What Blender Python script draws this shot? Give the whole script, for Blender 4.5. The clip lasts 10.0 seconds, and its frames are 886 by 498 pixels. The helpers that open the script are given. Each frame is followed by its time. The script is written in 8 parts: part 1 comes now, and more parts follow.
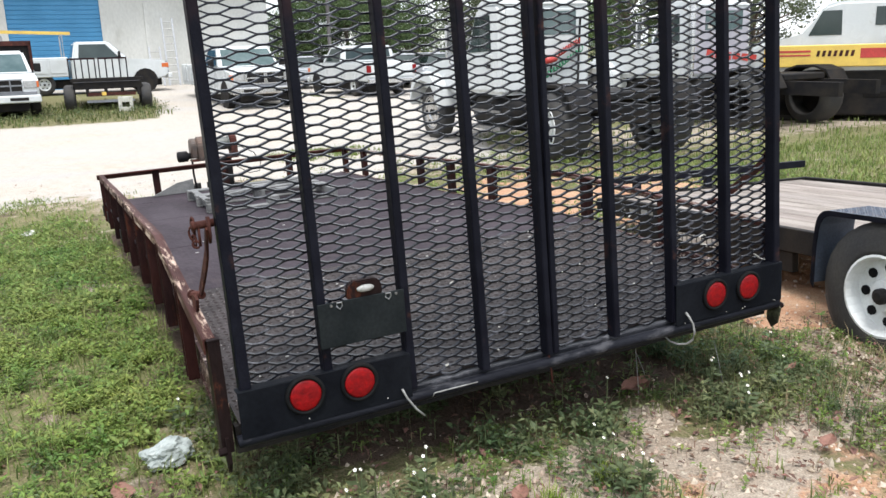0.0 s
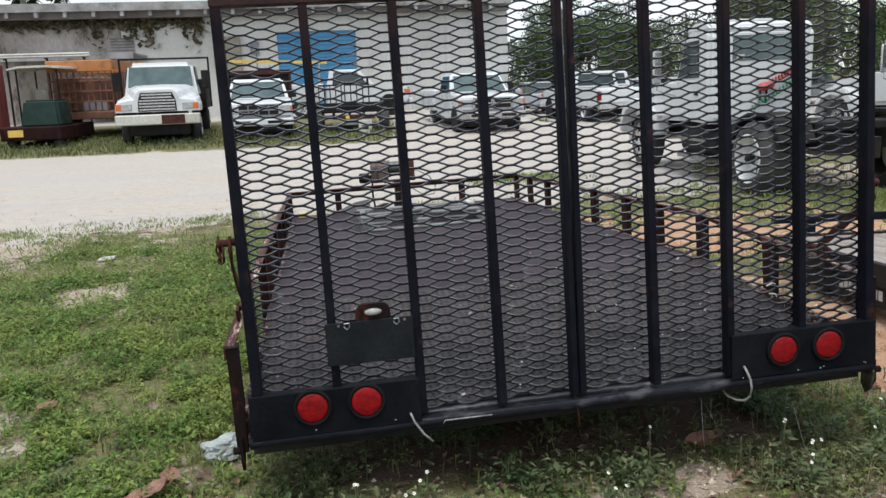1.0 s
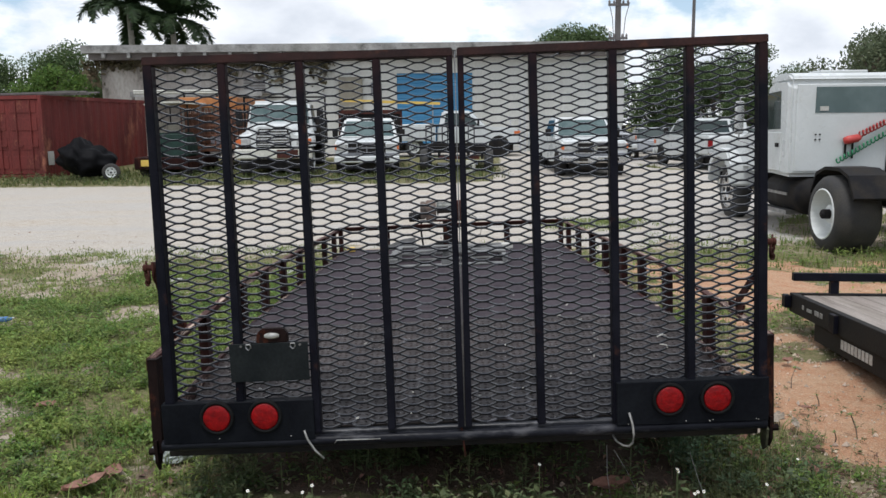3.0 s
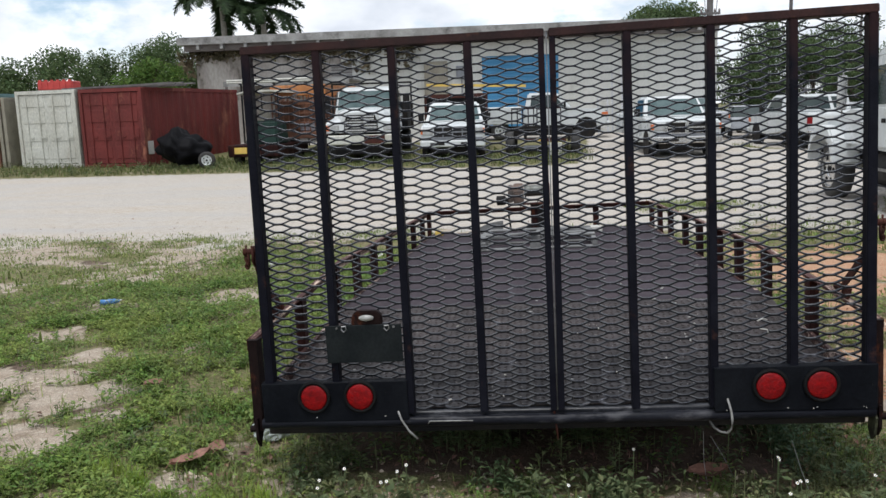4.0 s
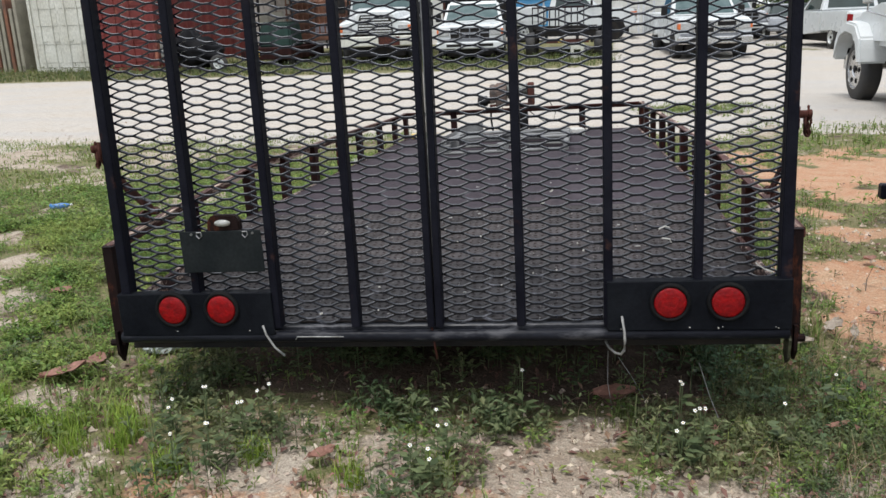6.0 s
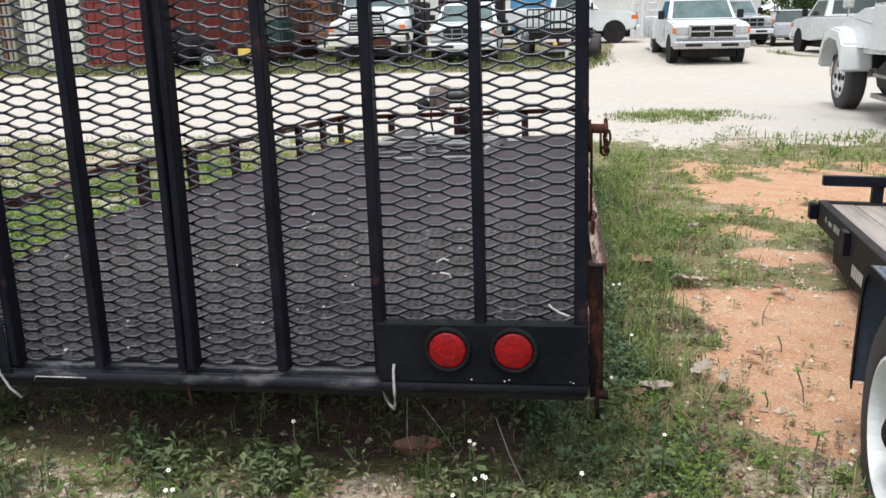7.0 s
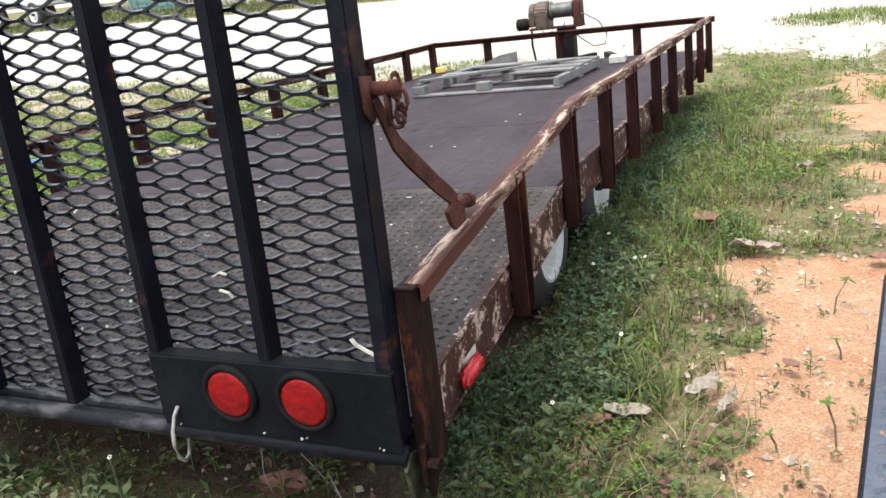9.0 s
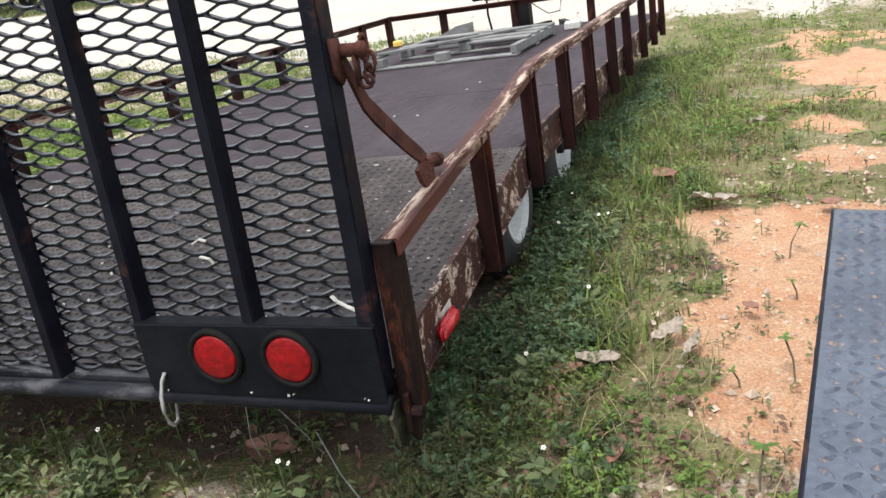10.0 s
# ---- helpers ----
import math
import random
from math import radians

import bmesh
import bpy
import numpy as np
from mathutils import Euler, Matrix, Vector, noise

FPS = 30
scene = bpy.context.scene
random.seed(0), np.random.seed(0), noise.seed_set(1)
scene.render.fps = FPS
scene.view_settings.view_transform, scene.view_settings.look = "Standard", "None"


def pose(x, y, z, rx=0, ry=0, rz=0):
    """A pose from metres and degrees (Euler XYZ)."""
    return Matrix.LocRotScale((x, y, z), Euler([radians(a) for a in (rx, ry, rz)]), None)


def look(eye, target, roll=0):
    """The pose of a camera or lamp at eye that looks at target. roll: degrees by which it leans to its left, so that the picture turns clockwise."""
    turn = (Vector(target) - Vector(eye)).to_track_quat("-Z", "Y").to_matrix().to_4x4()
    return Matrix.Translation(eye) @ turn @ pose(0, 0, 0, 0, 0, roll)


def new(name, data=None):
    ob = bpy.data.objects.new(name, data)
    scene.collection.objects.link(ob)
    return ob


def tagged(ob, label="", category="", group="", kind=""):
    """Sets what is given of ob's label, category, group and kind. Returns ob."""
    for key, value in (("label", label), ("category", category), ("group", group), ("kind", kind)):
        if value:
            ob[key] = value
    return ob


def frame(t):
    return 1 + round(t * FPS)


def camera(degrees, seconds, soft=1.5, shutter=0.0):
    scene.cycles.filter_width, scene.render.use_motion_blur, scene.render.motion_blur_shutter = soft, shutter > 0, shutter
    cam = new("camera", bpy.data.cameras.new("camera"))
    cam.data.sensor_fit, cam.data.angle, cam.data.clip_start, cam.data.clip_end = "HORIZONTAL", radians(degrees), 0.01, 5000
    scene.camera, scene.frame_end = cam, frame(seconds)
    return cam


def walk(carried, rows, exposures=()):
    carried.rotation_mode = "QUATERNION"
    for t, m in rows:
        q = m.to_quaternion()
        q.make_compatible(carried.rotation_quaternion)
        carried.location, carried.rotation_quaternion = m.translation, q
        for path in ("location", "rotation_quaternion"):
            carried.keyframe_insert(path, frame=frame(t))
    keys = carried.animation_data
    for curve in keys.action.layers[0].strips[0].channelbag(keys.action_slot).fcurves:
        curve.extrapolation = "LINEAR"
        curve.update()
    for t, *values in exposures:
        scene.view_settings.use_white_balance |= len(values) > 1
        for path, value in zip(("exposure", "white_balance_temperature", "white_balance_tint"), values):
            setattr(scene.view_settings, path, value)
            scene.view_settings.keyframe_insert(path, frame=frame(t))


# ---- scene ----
cam = camera(57.0, 10.0)
PATH = [
    (0, (-1.649, -2.369, 1.602), (-0.777, -0.634, 1.125), -1.7),
    (0.5, (-1.261, -2.452, 1.619), (-0.617, -0.594, 1.252), -1.7),
    (1, (-0.936, -2.664, 1.614), (-0.614, -0.732, 1.212), -2.0),
    (1.5, (-0.681, -2.693, 1.603), (-0.584, -0.721, 1.282), 1.3),
    (2, (-0.38, -2.833, 1.629), (-0.353, -0.853, 1.347), -0.0),
    (2.2, (-0.276, -2.925, 1.647), (-0.248, -0.943, 1.378), -0.5),
    (3.3, (-0.118, -3.011, 1.639), (-0.099, -1.042, 1.293), -0.6),
    (3.5, (-0.141, -3.013, 1.645), (-0.178, -1.049, 1.27), -0.2),
    (4, (-0.145, -3.013, 1.639), (-0.331, -1.05, 1.304), -1.8),
    (4.5, (-0.062, -3.011, 1.686), (-0.105, -1.019, 1.509), -1.4),
    (5, (-0.02, -2.95, 1.586), (-0.113, -1.005, 1.13), -2.8),
    (5.2, (0.02, -2.901, 1.565), (-0.114, -0.977, 1.037), -3.5),
    (6.3, (0.615, -2.488, 1.519), (0.249, -0.601, 0.963), -2.6),
    (6.5, (0.763, -2.41, 1.516), (0.323, -0.539, 0.963), -3.9),
    (7, (1.104, -2.069, 1.473), (0.797, -0.17, 0.925), -1.3),
    (7.5, (1.385, -1.816, 1.46), (0.844, 0.024, 0.893), -4.8),
    (8, (1.583, -1.55, 1.421), (0.852, 0.181, 0.735), -4.5),
    (8.5, (1.726, -1.241, 1.403), (0.897, 0.443, 0.714), -4.8),
    (9, (1.817, -1.173, 1.41), (1.046, 0.533, 0.707), -6.7),
    (9.5, (1.849, -1.202, 1.396), (1.177, 0.517, 0.625), -8.2),
    (10, (1.826, -1.251, 1.394), (1.136, 0.463, 0.629), -8.7),
]
walk(cam, [(t, look(e, g, r)) for t, e, g, r in PATH],
     exposures=[(0.0, 0.87, 6300, 10), (0.5, 0.6, 6250, 10), (1.0, 0.3, 6250, 10), (1.5, 0.32, 6250, 10), (2.0, 0.14, 6250, 10), (3.5, 0.08, 6250, 10), (4.0, 0.12, 6250, 10), (4.5, -0.13, 6250, 10), (5.0, -0.17, 6400, 10), (6.5, 0.66, 6300, 10), (7.5, 0.72, 6400, 10), (8.0, 0.74, 6300, 10), (8.5, 1.36, 6400, 10), (9.0, 1.1, 6500, 10), (9.5, 0.95, 6500, 10), (10.0, 0.97, 6500, 10)])

# ---- world and sun ----
SUN_EL, SUN_AZ = 70.0, 200.0
world = bpy.data.worlds.new("world")
scene.world = world
world.use_nodes = True
wn, wl = world.node_tree.nodes, world.node_tree.links
wn.clear()
w_out = wn.new("ShaderNodeOutputWorld")
w_bg = wn.new("ShaderNodeBackground")
w_sky = wn.new("ShaderNodeTexSky")
w_sky.sky_type = 'NISHITA'
w_sky.sun_disc = False
w_sky.sun_elevation = radians(SUN_EL)
w_sky.sun_rotation = radians(SUN_AZ)
w_tc = wn.new("ShaderNodeTexCoord")
w_map = wn.new("ShaderNodeMapping")
w_map.inputs["Scale"].default_value = (1.0, 1.0, 1.9)
w_map.inputs["Location"].default_value = (0.35, 0.1, 0.2)
w_noise = wn.new("ShaderNodeTexNoise")
w_noise.inputs["Scale"].default_value = 4.2
w_noise.inputs["Detail"].default_value = 9.0
w_noise.inputs["Roughness"].default_value = 0.58
w_ramp = wn.new("ShaderNodeValToRGB")
w_ramp.color_ramp.elements[0].position = 0.4
w_ramp.color_ramp.elements[0].color = (0, 0, 0, 1)
w_ramp.color_ramp.elements[1].position = 0.49
w_ramp.color_ramp.elements[1].color = (1, 1, 1, 1)
w_noise2 = wn.new("ShaderNodeTexNoise")
w_noise2.inputs["Scale"].default_value = 5.0
w_noise2.inputs["Detail"].default_value = 8.0
w_cloud = wn.new("ShaderNodeValToRGB")
w_cloud.color_ramp.elements[0].position = 0.35
w_cloud.color_ramp.elements[0].color = (6.3, 6.6, 7.1, 1)
w_cloud.color_ramp.elements[1].position = 0.62
w_cloud.color_ramp.elements[1].color = (11.2, 11.2, 11.2, 1)
w_mix = wn.new("ShaderNodeMixRGB")
w_gain = wn.new("ShaderNodeMixRGB")
w_gain.blend_type = 'ADD'
w_gain.inputs[0].default_value = 1.0
w_gain.inputs[2].default_value = (1.2, 1.3, 1.4, 1)
wl.new(w_tc.outputs["Generated"], w_map.inputs["Vector"])
wl.new(w_map.outputs[0], w_noise.inputs["Vector"])
wl.new(w_map.outputs[0], w_noise2.inputs["Vector"])
wl.new(w_noise.outputs[0], w_ramp.inputs[0])
wl.new(w_noise2.outputs[0], w_cloud.inputs[0])
wl.new(w_ramp.outputs[0], w_mix.inputs[0])
wl.new(w_sky.outputs[0], w_gain.inputs[1])
wl.new(w_gain.outputs[0], w_mix.inputs[1])
wl.new(w_cloud.outputs[0], w_mix.inputs[2])
wl.new(w_mix.outputs[0], w_bg.inputs[0])
w_bg.inputs[1].default_value = 0.115
wl.new(w_bg.outputs[0], w_out.inputs[0])

sun_data = bpy.data.lights.new("sun", 'SUN')
sun_data.energy, sun_data.angle = 2.05, radians(18)
sun_data.color = (1.0, 0.97, 0.93)
sun = new("sun", sun_data)
_a, _e = radians(SUN_AZ), radians(SUN_EL)
sun.matrix_world = look((0, 0, 0), (-math.sin(_a) * math.cos(_e), -math.cos(_a) * math.cos(_e), -math.sin(_e)))


# ---- materials ----
def mat(name, col, rough=0.6, metal=0.0, col2=None, scale=6.0, amount=0.5, grain=60.0, bump=0.15,
        stain=None, stain_scale=2.0, stain_lo=0.55, stain_hi=0.7, stain_rough=0.65, stretch=(1, 1, 1), island=0.0, obj=0.0, spec=None, rvar=0.12,
        bumpdist=0.01, fleck=0.8, stripe=None, high=None):
    m = bpy.data.materials.new(name)
    m.use_nodes = True
    nt = m.node_tree
    n, l = nt.nodes, nt.links
    b = n["Principled BSDF"]
    tc = n.new("ShaderNodeTexCoord")
    mp = n.new("ShaderNodeMapping")
    mp.inputs["Scale"].default_value = stretch
    l.new(tc.outputs["Object"], mp.inputs[0])
    big = n.new("ShaderNodeTexNoise")
    big.inputs["Scale"].default_value, big.inputs["Detail"].default_value = scale, 6.0
    l.new(mp.outputs[0], big.inputs["Vector"])
    fine = n.new("ShaderNodeTexNoise")
    fine.inputs["Scale"].default_value, fine.inputs["Detail"].default_value = grain, 4.0
    l.new(mp.outputs[0], fine.inputs["Vector"])
    c2 = col2 if col2 else tuple(c * 0.72 for c in col)
    mix = n.new("ShaderNodeMixRGB")
    mix.inputs[1].default_value, mix.inputs[2].default_value = (*col, 1), (*c2, 1)
    mr = n.new("ShaderNodeMapRange")
    mr.inputs["From Min"].default_value, mr.inputs["From Max"].default_value = 0.35, 0.68
    mr.inputs["To Max"].default_value = amount * 2 if amount < 0.5 else 1.0
    l.new(big.outputs[0], mr.inputs[0])
    l.new(mr.outputs[0], mix.inputs[0])
    last = mix.outputs[0]
    fm = n.new("ShaderNodeMixRGB")
    fm.blend_type = 'MULTIPLY'
    fr = n.new("ShaderNodeMapRange")
    fr.inputs["From Min"].default_value, fr.inputs["From Max"].default_value = 0.3, 0.7
    fr.inputs["To Min"].default_value, fr.inputs["To Max"].default_value = 0.72, 1.15
    l.new(fine.outputs[0], fr.inputs[0])
    fm.inputs[0].default_value = fleck
    l.new(last, fm.inputs[1])
    l.new(fr.outputs[0], fm.inputs[2])
    last = fm.outputs[0]
    if stain:
        st = n.new("ShaderNodeTexNoise")
        st.inputs["Scale"].default_value, st.inputs["Detail"].default_value = stain_scale, 9.0
        st.inputs["Roughness"].default_value = stain_rough
        l.new(mp.outputs[0], st.inputs["Vector"])
        sr = n.new("ShaderNodeMapRange")
        sr.inputs["From Min"].default_value, sr.inputs["From Max"].default_value = stain_lo, stain_hi
        l.new(st.outputs[0], sr.inputs[0])
        worn = sr.outputs[0]
        if stripe:
            # wear kept to a band of x on both sides
            sx = n.new("ShaderNodeSeparateXYZ")
            l.new(tc.outputs["Object"], sx.inputs[0])
            prev = sx.outputs[0]
            for op, val in (('ABSOLUTE', 0), ('SUBTRACT', stripe[0]), ('ABSOLUTE', 0)):
                mt = n.new("ShaderNodeMath")
                mt.operation = op
                mt.inputs[1].default_value = val
                l.new(prev, mt.inputs[0])
                prev = mt.outputs[0]
            band = n.new("ShaderNodeMapRange")
            band.inputs["From Min"].default_value, band.inputs["From Max"].default_value = stripe[1] * 0.35, stripe[1]
            band.inputs["To Min"].default_value, band.inputs["To Max"].default_value = 1.0, 0.0
            l.new(prev, band.inputs[0])
            mt = n.new("ShaderNodeMath")
            mt.operation = 'MULTIPLY'
            l.new(worn, mt.inputs[0])
            l.new(band.outputs[0], mt.inputs[1])
            worn = mt.outputs[0]
        sm = n.new("ShaderNodeMixRGB")
        sm.inputs[2].default_value = (*stain, 1)
        l.new(worn, sm.inputs[0])
        l.new(last, sm.inputs[1])
        last = sm.outputs[0]
    if high:
        # paint worn to rust towards the upper end
        hz = n.new("ShaderNodeSeparateXYZ")
        l.new(tc.outputs["Object"], hz.inputs[0])
        ha = n.new("ShaderNodeMath")
        ha.operation = 'MULTIPLY_ADD'
        ha.inputs[1].default_value = 0.9
        l.new(big.outputs[0], ha.inputs[0])
        l.new(hz.outputs[2], ha.inputs[2])
        hr = n.new("ShaderNodeMapRange")
        hr.inputs["From Min"].default_value, hr.inputs["From Max"].default_value = high[0] + 0.45, high[1] + 0.45
        l.new(ha.outputs[0], hr.inputs[0])
        hm = n.new("ShaderNodeMixRGB")
        hm.inputs[2].default_value = (*high[2], 1)
        l.new(hr.outputs[0], hm.inputs[0])
        l.new(last, hm.inputs[1])
        last = hm.outputs[0]
    if island or obj:
        src = n.new("ShaderNodeNewGeometry").outputs["Random Per Island"] if island else n.new("ShaderNodeObjectInfo").outputs["Random"]
        hs = n.new("ShaderNodeHueSaturation")
        v = island or obj
        a = n.new("ShaderNodeMapRange")
        a.inputs["To Min"].default_value, a.inputs["To Max"].default_value = 1 - v, 1 + v
        l.new(src, a.inputs[0])
        h2 = n.new("ShaderNodeMapRange")
        h2.inputs["To Min"].default_value, h2.inputs["To Max"].default_value = 0.5 - v * 0.07, 0.5 + v * 0.03
        mul = n.new("ShaderNodeMath")
        mul.operation = 'FRACT'
        ml = n.new("ShaderNodeMath")
        ml.operation = 'MULTIPLY'
        ml.inputs[1].default_value = 7.31
        l.new(src, ml.inputs[0])
        l.new(ml.outputs[0], mul.inputs[0])
        l.new(mul.outputs[0], h2.inputs[0])
        l.new(h2.outputs[0], hs.inputs["Hue"])
        l.new(a.outputs[0], hs.inputs["Value"])
        l.new(last, hs.inputs["Color"])
        last = hs.outputs[0]
    l.new(last, b.inputs["Base Color"])
    rr = n.new("ShaderNodeMapRange")
    rr.inputs["From Min"].default_value, rr.inputs["From Max"].default_value = 0.3, 0.7
    rr.inputs["To Min"].default_value, rr.inputs["To Max"].default_value = max(0.03, rough - rvar), min(1, rough + rvar)
    l.new(big.outputs[0], rr.inputs[0])
    l.new(rr.outputs[0], b.inputs["Roughness"])
    b.inputs["Metallic"].default_value = metal
    if spec is not None:
        b.inputs["Specular IOR Level"].default_value = spec
    if bump:
        bp = n.new("ShaderNodeBump")
        bp.inputs["Strength"].default_value, bp.inputs["Distance"].default_value = bump, bumpdist
        l.new(fine.outputs[0], bp.inputs["Height"])
        l.new(bp.outputs[0], b.inputs["Normal"])
    return m


def leafmat(name, col, col2, var=0.35, trans=0.35):
    m = mat(name, col, 0.62, 0, col2, 3.0, 0.5, 40.0, 0.0, island=var, spec=0.25)
    b = m.node_tree.nodes["Principled BSDF"]
    n, l = m.node_tree.nodes, m.node_tree.links
    tr = n.new("ShaderNodeBsdfTranslucent")
    src = b.inputs["Base Color"].links[0].from_socket
    l.new(src, tr.inputs["Color"])
    mx = n.new("ShaderNodeMixShader")
    mx.inputs[0].default_value = trans
    l.new(b.outputs[0], mx.inputs[1])
    l.new(tr.outputs[0], mx.inputs[2])
    l.new(mx.outputs[0], n["Material Output"].inputs["Surface"])
    return m


M_BLACK = mat("black_gate_paint", (0.004, 0.0042, 0.008), 0.5, 0, (0.008, 0.0085, 0.0135), 9, 0.5, 120, 0.12, stain=(0.05, 0.022, 0.016), stain_scale=7, stain_lo=0.6, stain_hi=0.72, spec=0.08, high=(1.22, 1.62, (0.028, 0.0125, 0.0125)))
# the grey patches in this black are painted highlights on the strands
M_MESH = mat("black_mesh_paint_with_glints", (0.0045, 0.005, 0.008), 0.3, 0, (0.008, 0.009, 0.014), 9, 0.5, 120, 0.12, stain=(0.1, 0.1, 0.115), stain_scale=18, stain_lo=0.58, stain_hi=0.68, spec=0.3)
M_GATETOP = mat("rusty_gate_top_paint", (0.04, 0.0165, 0.0145), 0.55, 0, (0.02, 0.0125, 0.013), 8, 0.5, 90, 0.15, stain=(0.1, 0.038, 0.022), stain_scale=9, stain_lo=0.58, stain_hi=0.75, spec=0.15)
M_PANEL = mat("black_light_panel_paint", (0.005, 0.0058, 0.0082), 0.55, 0, (0.0085, 0.0098, 0.0125), 5, 0.5, 80, 0.1, stain=(0.2, 0.2, 0.18), stain_scale=60, stain_lo=0.71, stain_hi=0.76, spec=0.05)
M_PLATE = mat("faded_green_black_plastic", (0.017, 0.02, 0.021), 0.55, 0, (0.01, 0.0125, 0.0135), 7, 0.5, 90, 0.08, spec=0.06)
M_RUST = mat("red_brown_rusty_paint", (0.075, 0.025, 0.019), 0.6, 0, (0.036, 0.0165, 0.0145), 7, 0.5, 70, 0.25, stain=(0.15, 0.055, 0.028), stain_scale=11, stain_lo=0.55, stain_hi=0.74, spec=0.12)
M_POST = mat("dark_red_brown_post_paint", (0.031, 0.0115, 0.01), 0.6, 0, (0.014, 0.0075, 0.0075), 5, 0.5, 60, 0.25, stain=(0.085, 0.026, 0.014), stain_scale=8, stain_lo=0.56, stain_hi=0.68, stain_rough=0.78, stretch=(1, 1, 0.35), spec=0.06)
M_RAIL = mat("peeling_rail_paint", (0.075, 0.026, 0.02), 0.6, 0, (0.04, 0.0165, 0.014), 6, 0.5, 70, 0.3, stain=(0.5, 0.38, 0.3), stain_scale=18, stain_lo=0.515, stain_hi=0.56, stain_rough=0.82, stretch=(1.4, 0.13, 1.4), spec=0.12, stripe=(1.182, 0.036))
M_CHAN = mat("peeling_side_channel_paint", (0.055, 0.022, 0.018), 0.6, 0, (0.028, 0.014, 0.013), 6, 0.5, 70, 0.3, stain=(0.42, 0.325, 0.27), stain_scale=11, stain_lo=0.54, stain_hi=0.556, stain_rough=0.85, spec=0.15)
M_STRUT = mat("rusted_steel_bracket", (0.085, 0.03, 0.022), 0.75, 0, (0.035, 0.0155, 0.013), 14, 0.5, 120, 0.3, spec=0.1)
M_DECK = mat("dark_brown_deck_plywood", (0.047, 0.036, 0.043), 0.75, 0, (0.026, 0.021, 0.026), 2.6, 0.5, 45, 0.35, stain=(0.085, 0.067, 0.072), stain_scale=2.6, stain_lo=0.5, stain_hi=0.74, stain_rough=0.78, stretch=(1, 0.35, 1), spec=0.1)
M_TREAD = mat("worn_tread_plate", (0.036, 0.0255, 0.0235), 0.55, 0, (0.0185, 0.014, 0.0135), 6, 0.5, 60, 0.25, stain=(0.4, 0.37, 0.35), stain_scale=75, stain_lo=0.625, stain_hi=0.66, stain_rough=0.7, spec=0.25)
M_FENDER = mat("blue_grey_tread_plate_paint", (0.075, 0.09, 0.118), 0.4, 0.1, (0.05, 0.06, 0.082), 4, 0.5, 90, 0.15, stain=(0.19, 0.16, 0.14), stain_scale=30, stain_lo=0.62, stain_hi=0.72, stain_rough=0.75, spec=0.3)
M_LUG = mat("scuffed_tread_lug_paint", (0.085, 0.1, 0.13), 0.5, 0.1, (0.045, 0.054, 0.074), 30, 0.5, 160, 0.15, stain=(0.25, 0.17, 0.12), stain_scale=26, stain_lo=0.55, stain_hi=0.63, stain_rough=0.75, spec=0.22)
M_RED = mat("red_reflector_lens", (0.25, 0.004, 0.006), 0.4, 0, (0.13, 0.002, 0.004), 42, 0.5, 110, 0.45, bumpdist=0.004, spec=0.2)
M_RUBBER = mat("black_rubber", (0.006, 0.006, 0.007), 0.75, 0, (0.011, 0.011, 0.011), 8, 0.5, 80, 0.2, spec=0.08)
M_TYRE = mat("dusty_tyre_rubber", (0.022, 0.022, 0.023), 0.8, 0, (0.05, 0.046, 0.04), 5, 0.5, 60, 0.25)
M_RIM = mat("white_wheel_paint", (0.72, 0.74, 0.73), 0.4, 0, (0.55, 0.56, 0.54), 5, 0.4, 60, 0.08, stain=(0.2, 0.13, 0.08), stain_scale=9, stain_lo=0.66, stain_hi=0.8, fleck=0.25)
M_STEEL = mat("worn_grey_steel", (0.3, 0.3, 0.3), 0.4, 0.8, (0.2, 0.2, 0.2), 12, 0.5, 120, 0.1)
M_CHROME = mat("chrome", (0.6, 0.6, 0.6), 0.22, 0.9, (0.45, 0.45, 0.45), 8, 0.5, 80, 0.05)
M_WIRE = mat("pale_wire_sheath", (0.3, 0.3, 0.29), 0.55, 0, (0.17, 0.165, 0.155), 20, 0.5, 100, 0.1)
M_LAMP = mat("clear_licence_lamp", (0.4, 0.4, 0.38), 0.25, 0, (0.24, 0.24, 0.22), 30, 0.5, 90, 0.05)
M_PALLET = mat("grey_weathered_plastic", (0.19, 0.19, 0.185), 0.6, 0, (0.085, 0.085, 0.082), 5, 0.5, 50, 0.2)
M_WINCH = mat("dark_greasy_winch_metal", (0.06, 0.05, 0.044), 0.5, 0.3, (0.12, 0.075, 0.055), 14, 0.5, 90, 0.2)
M_CABLE = mat("wound_steel_cable", (0.16, 0.17, 0.16), 0.45, 0.7, (0.1, 0.1, 0.09), 30, 0.5, 150, 0.3)
M_WHITE = mat("white_vehicle_paint", (0.58, 0.6, 0.6), 0.32, 0, (0.48, 0.5, 0.49), 2, 0.4, 30, 0.02, stain=(0.33, 0.31, 0.27), stain_scale=3, stain_lo=0.6, stain_hi=0.8, stain_rough=0.75, fleck=0.1)
M_LILAC = mat("faded_grey_lilac_paint", (0.42, 0.4, 0.44), 0.4, 0, (0.33, 0.32, 0.36), 3, 0.5, 40, 0.04, fleck=0.2)
M_GREYP = mat("grey_plastic_trim", (0.2, 0.21, 0.23), 0.5, 0, (0.14, 0.145, 0.16), 5, 0.5, 60, 0.05, fleck=0.3)
M_CHASSIS = mat("black_dirty_chassis", (0.011, 0.011, 0.0125), 0.65, 0, (0.027, 0.0235, 0.02), 5, 0.5, 50, 0.2, spec=0.1, fleck=0.5)
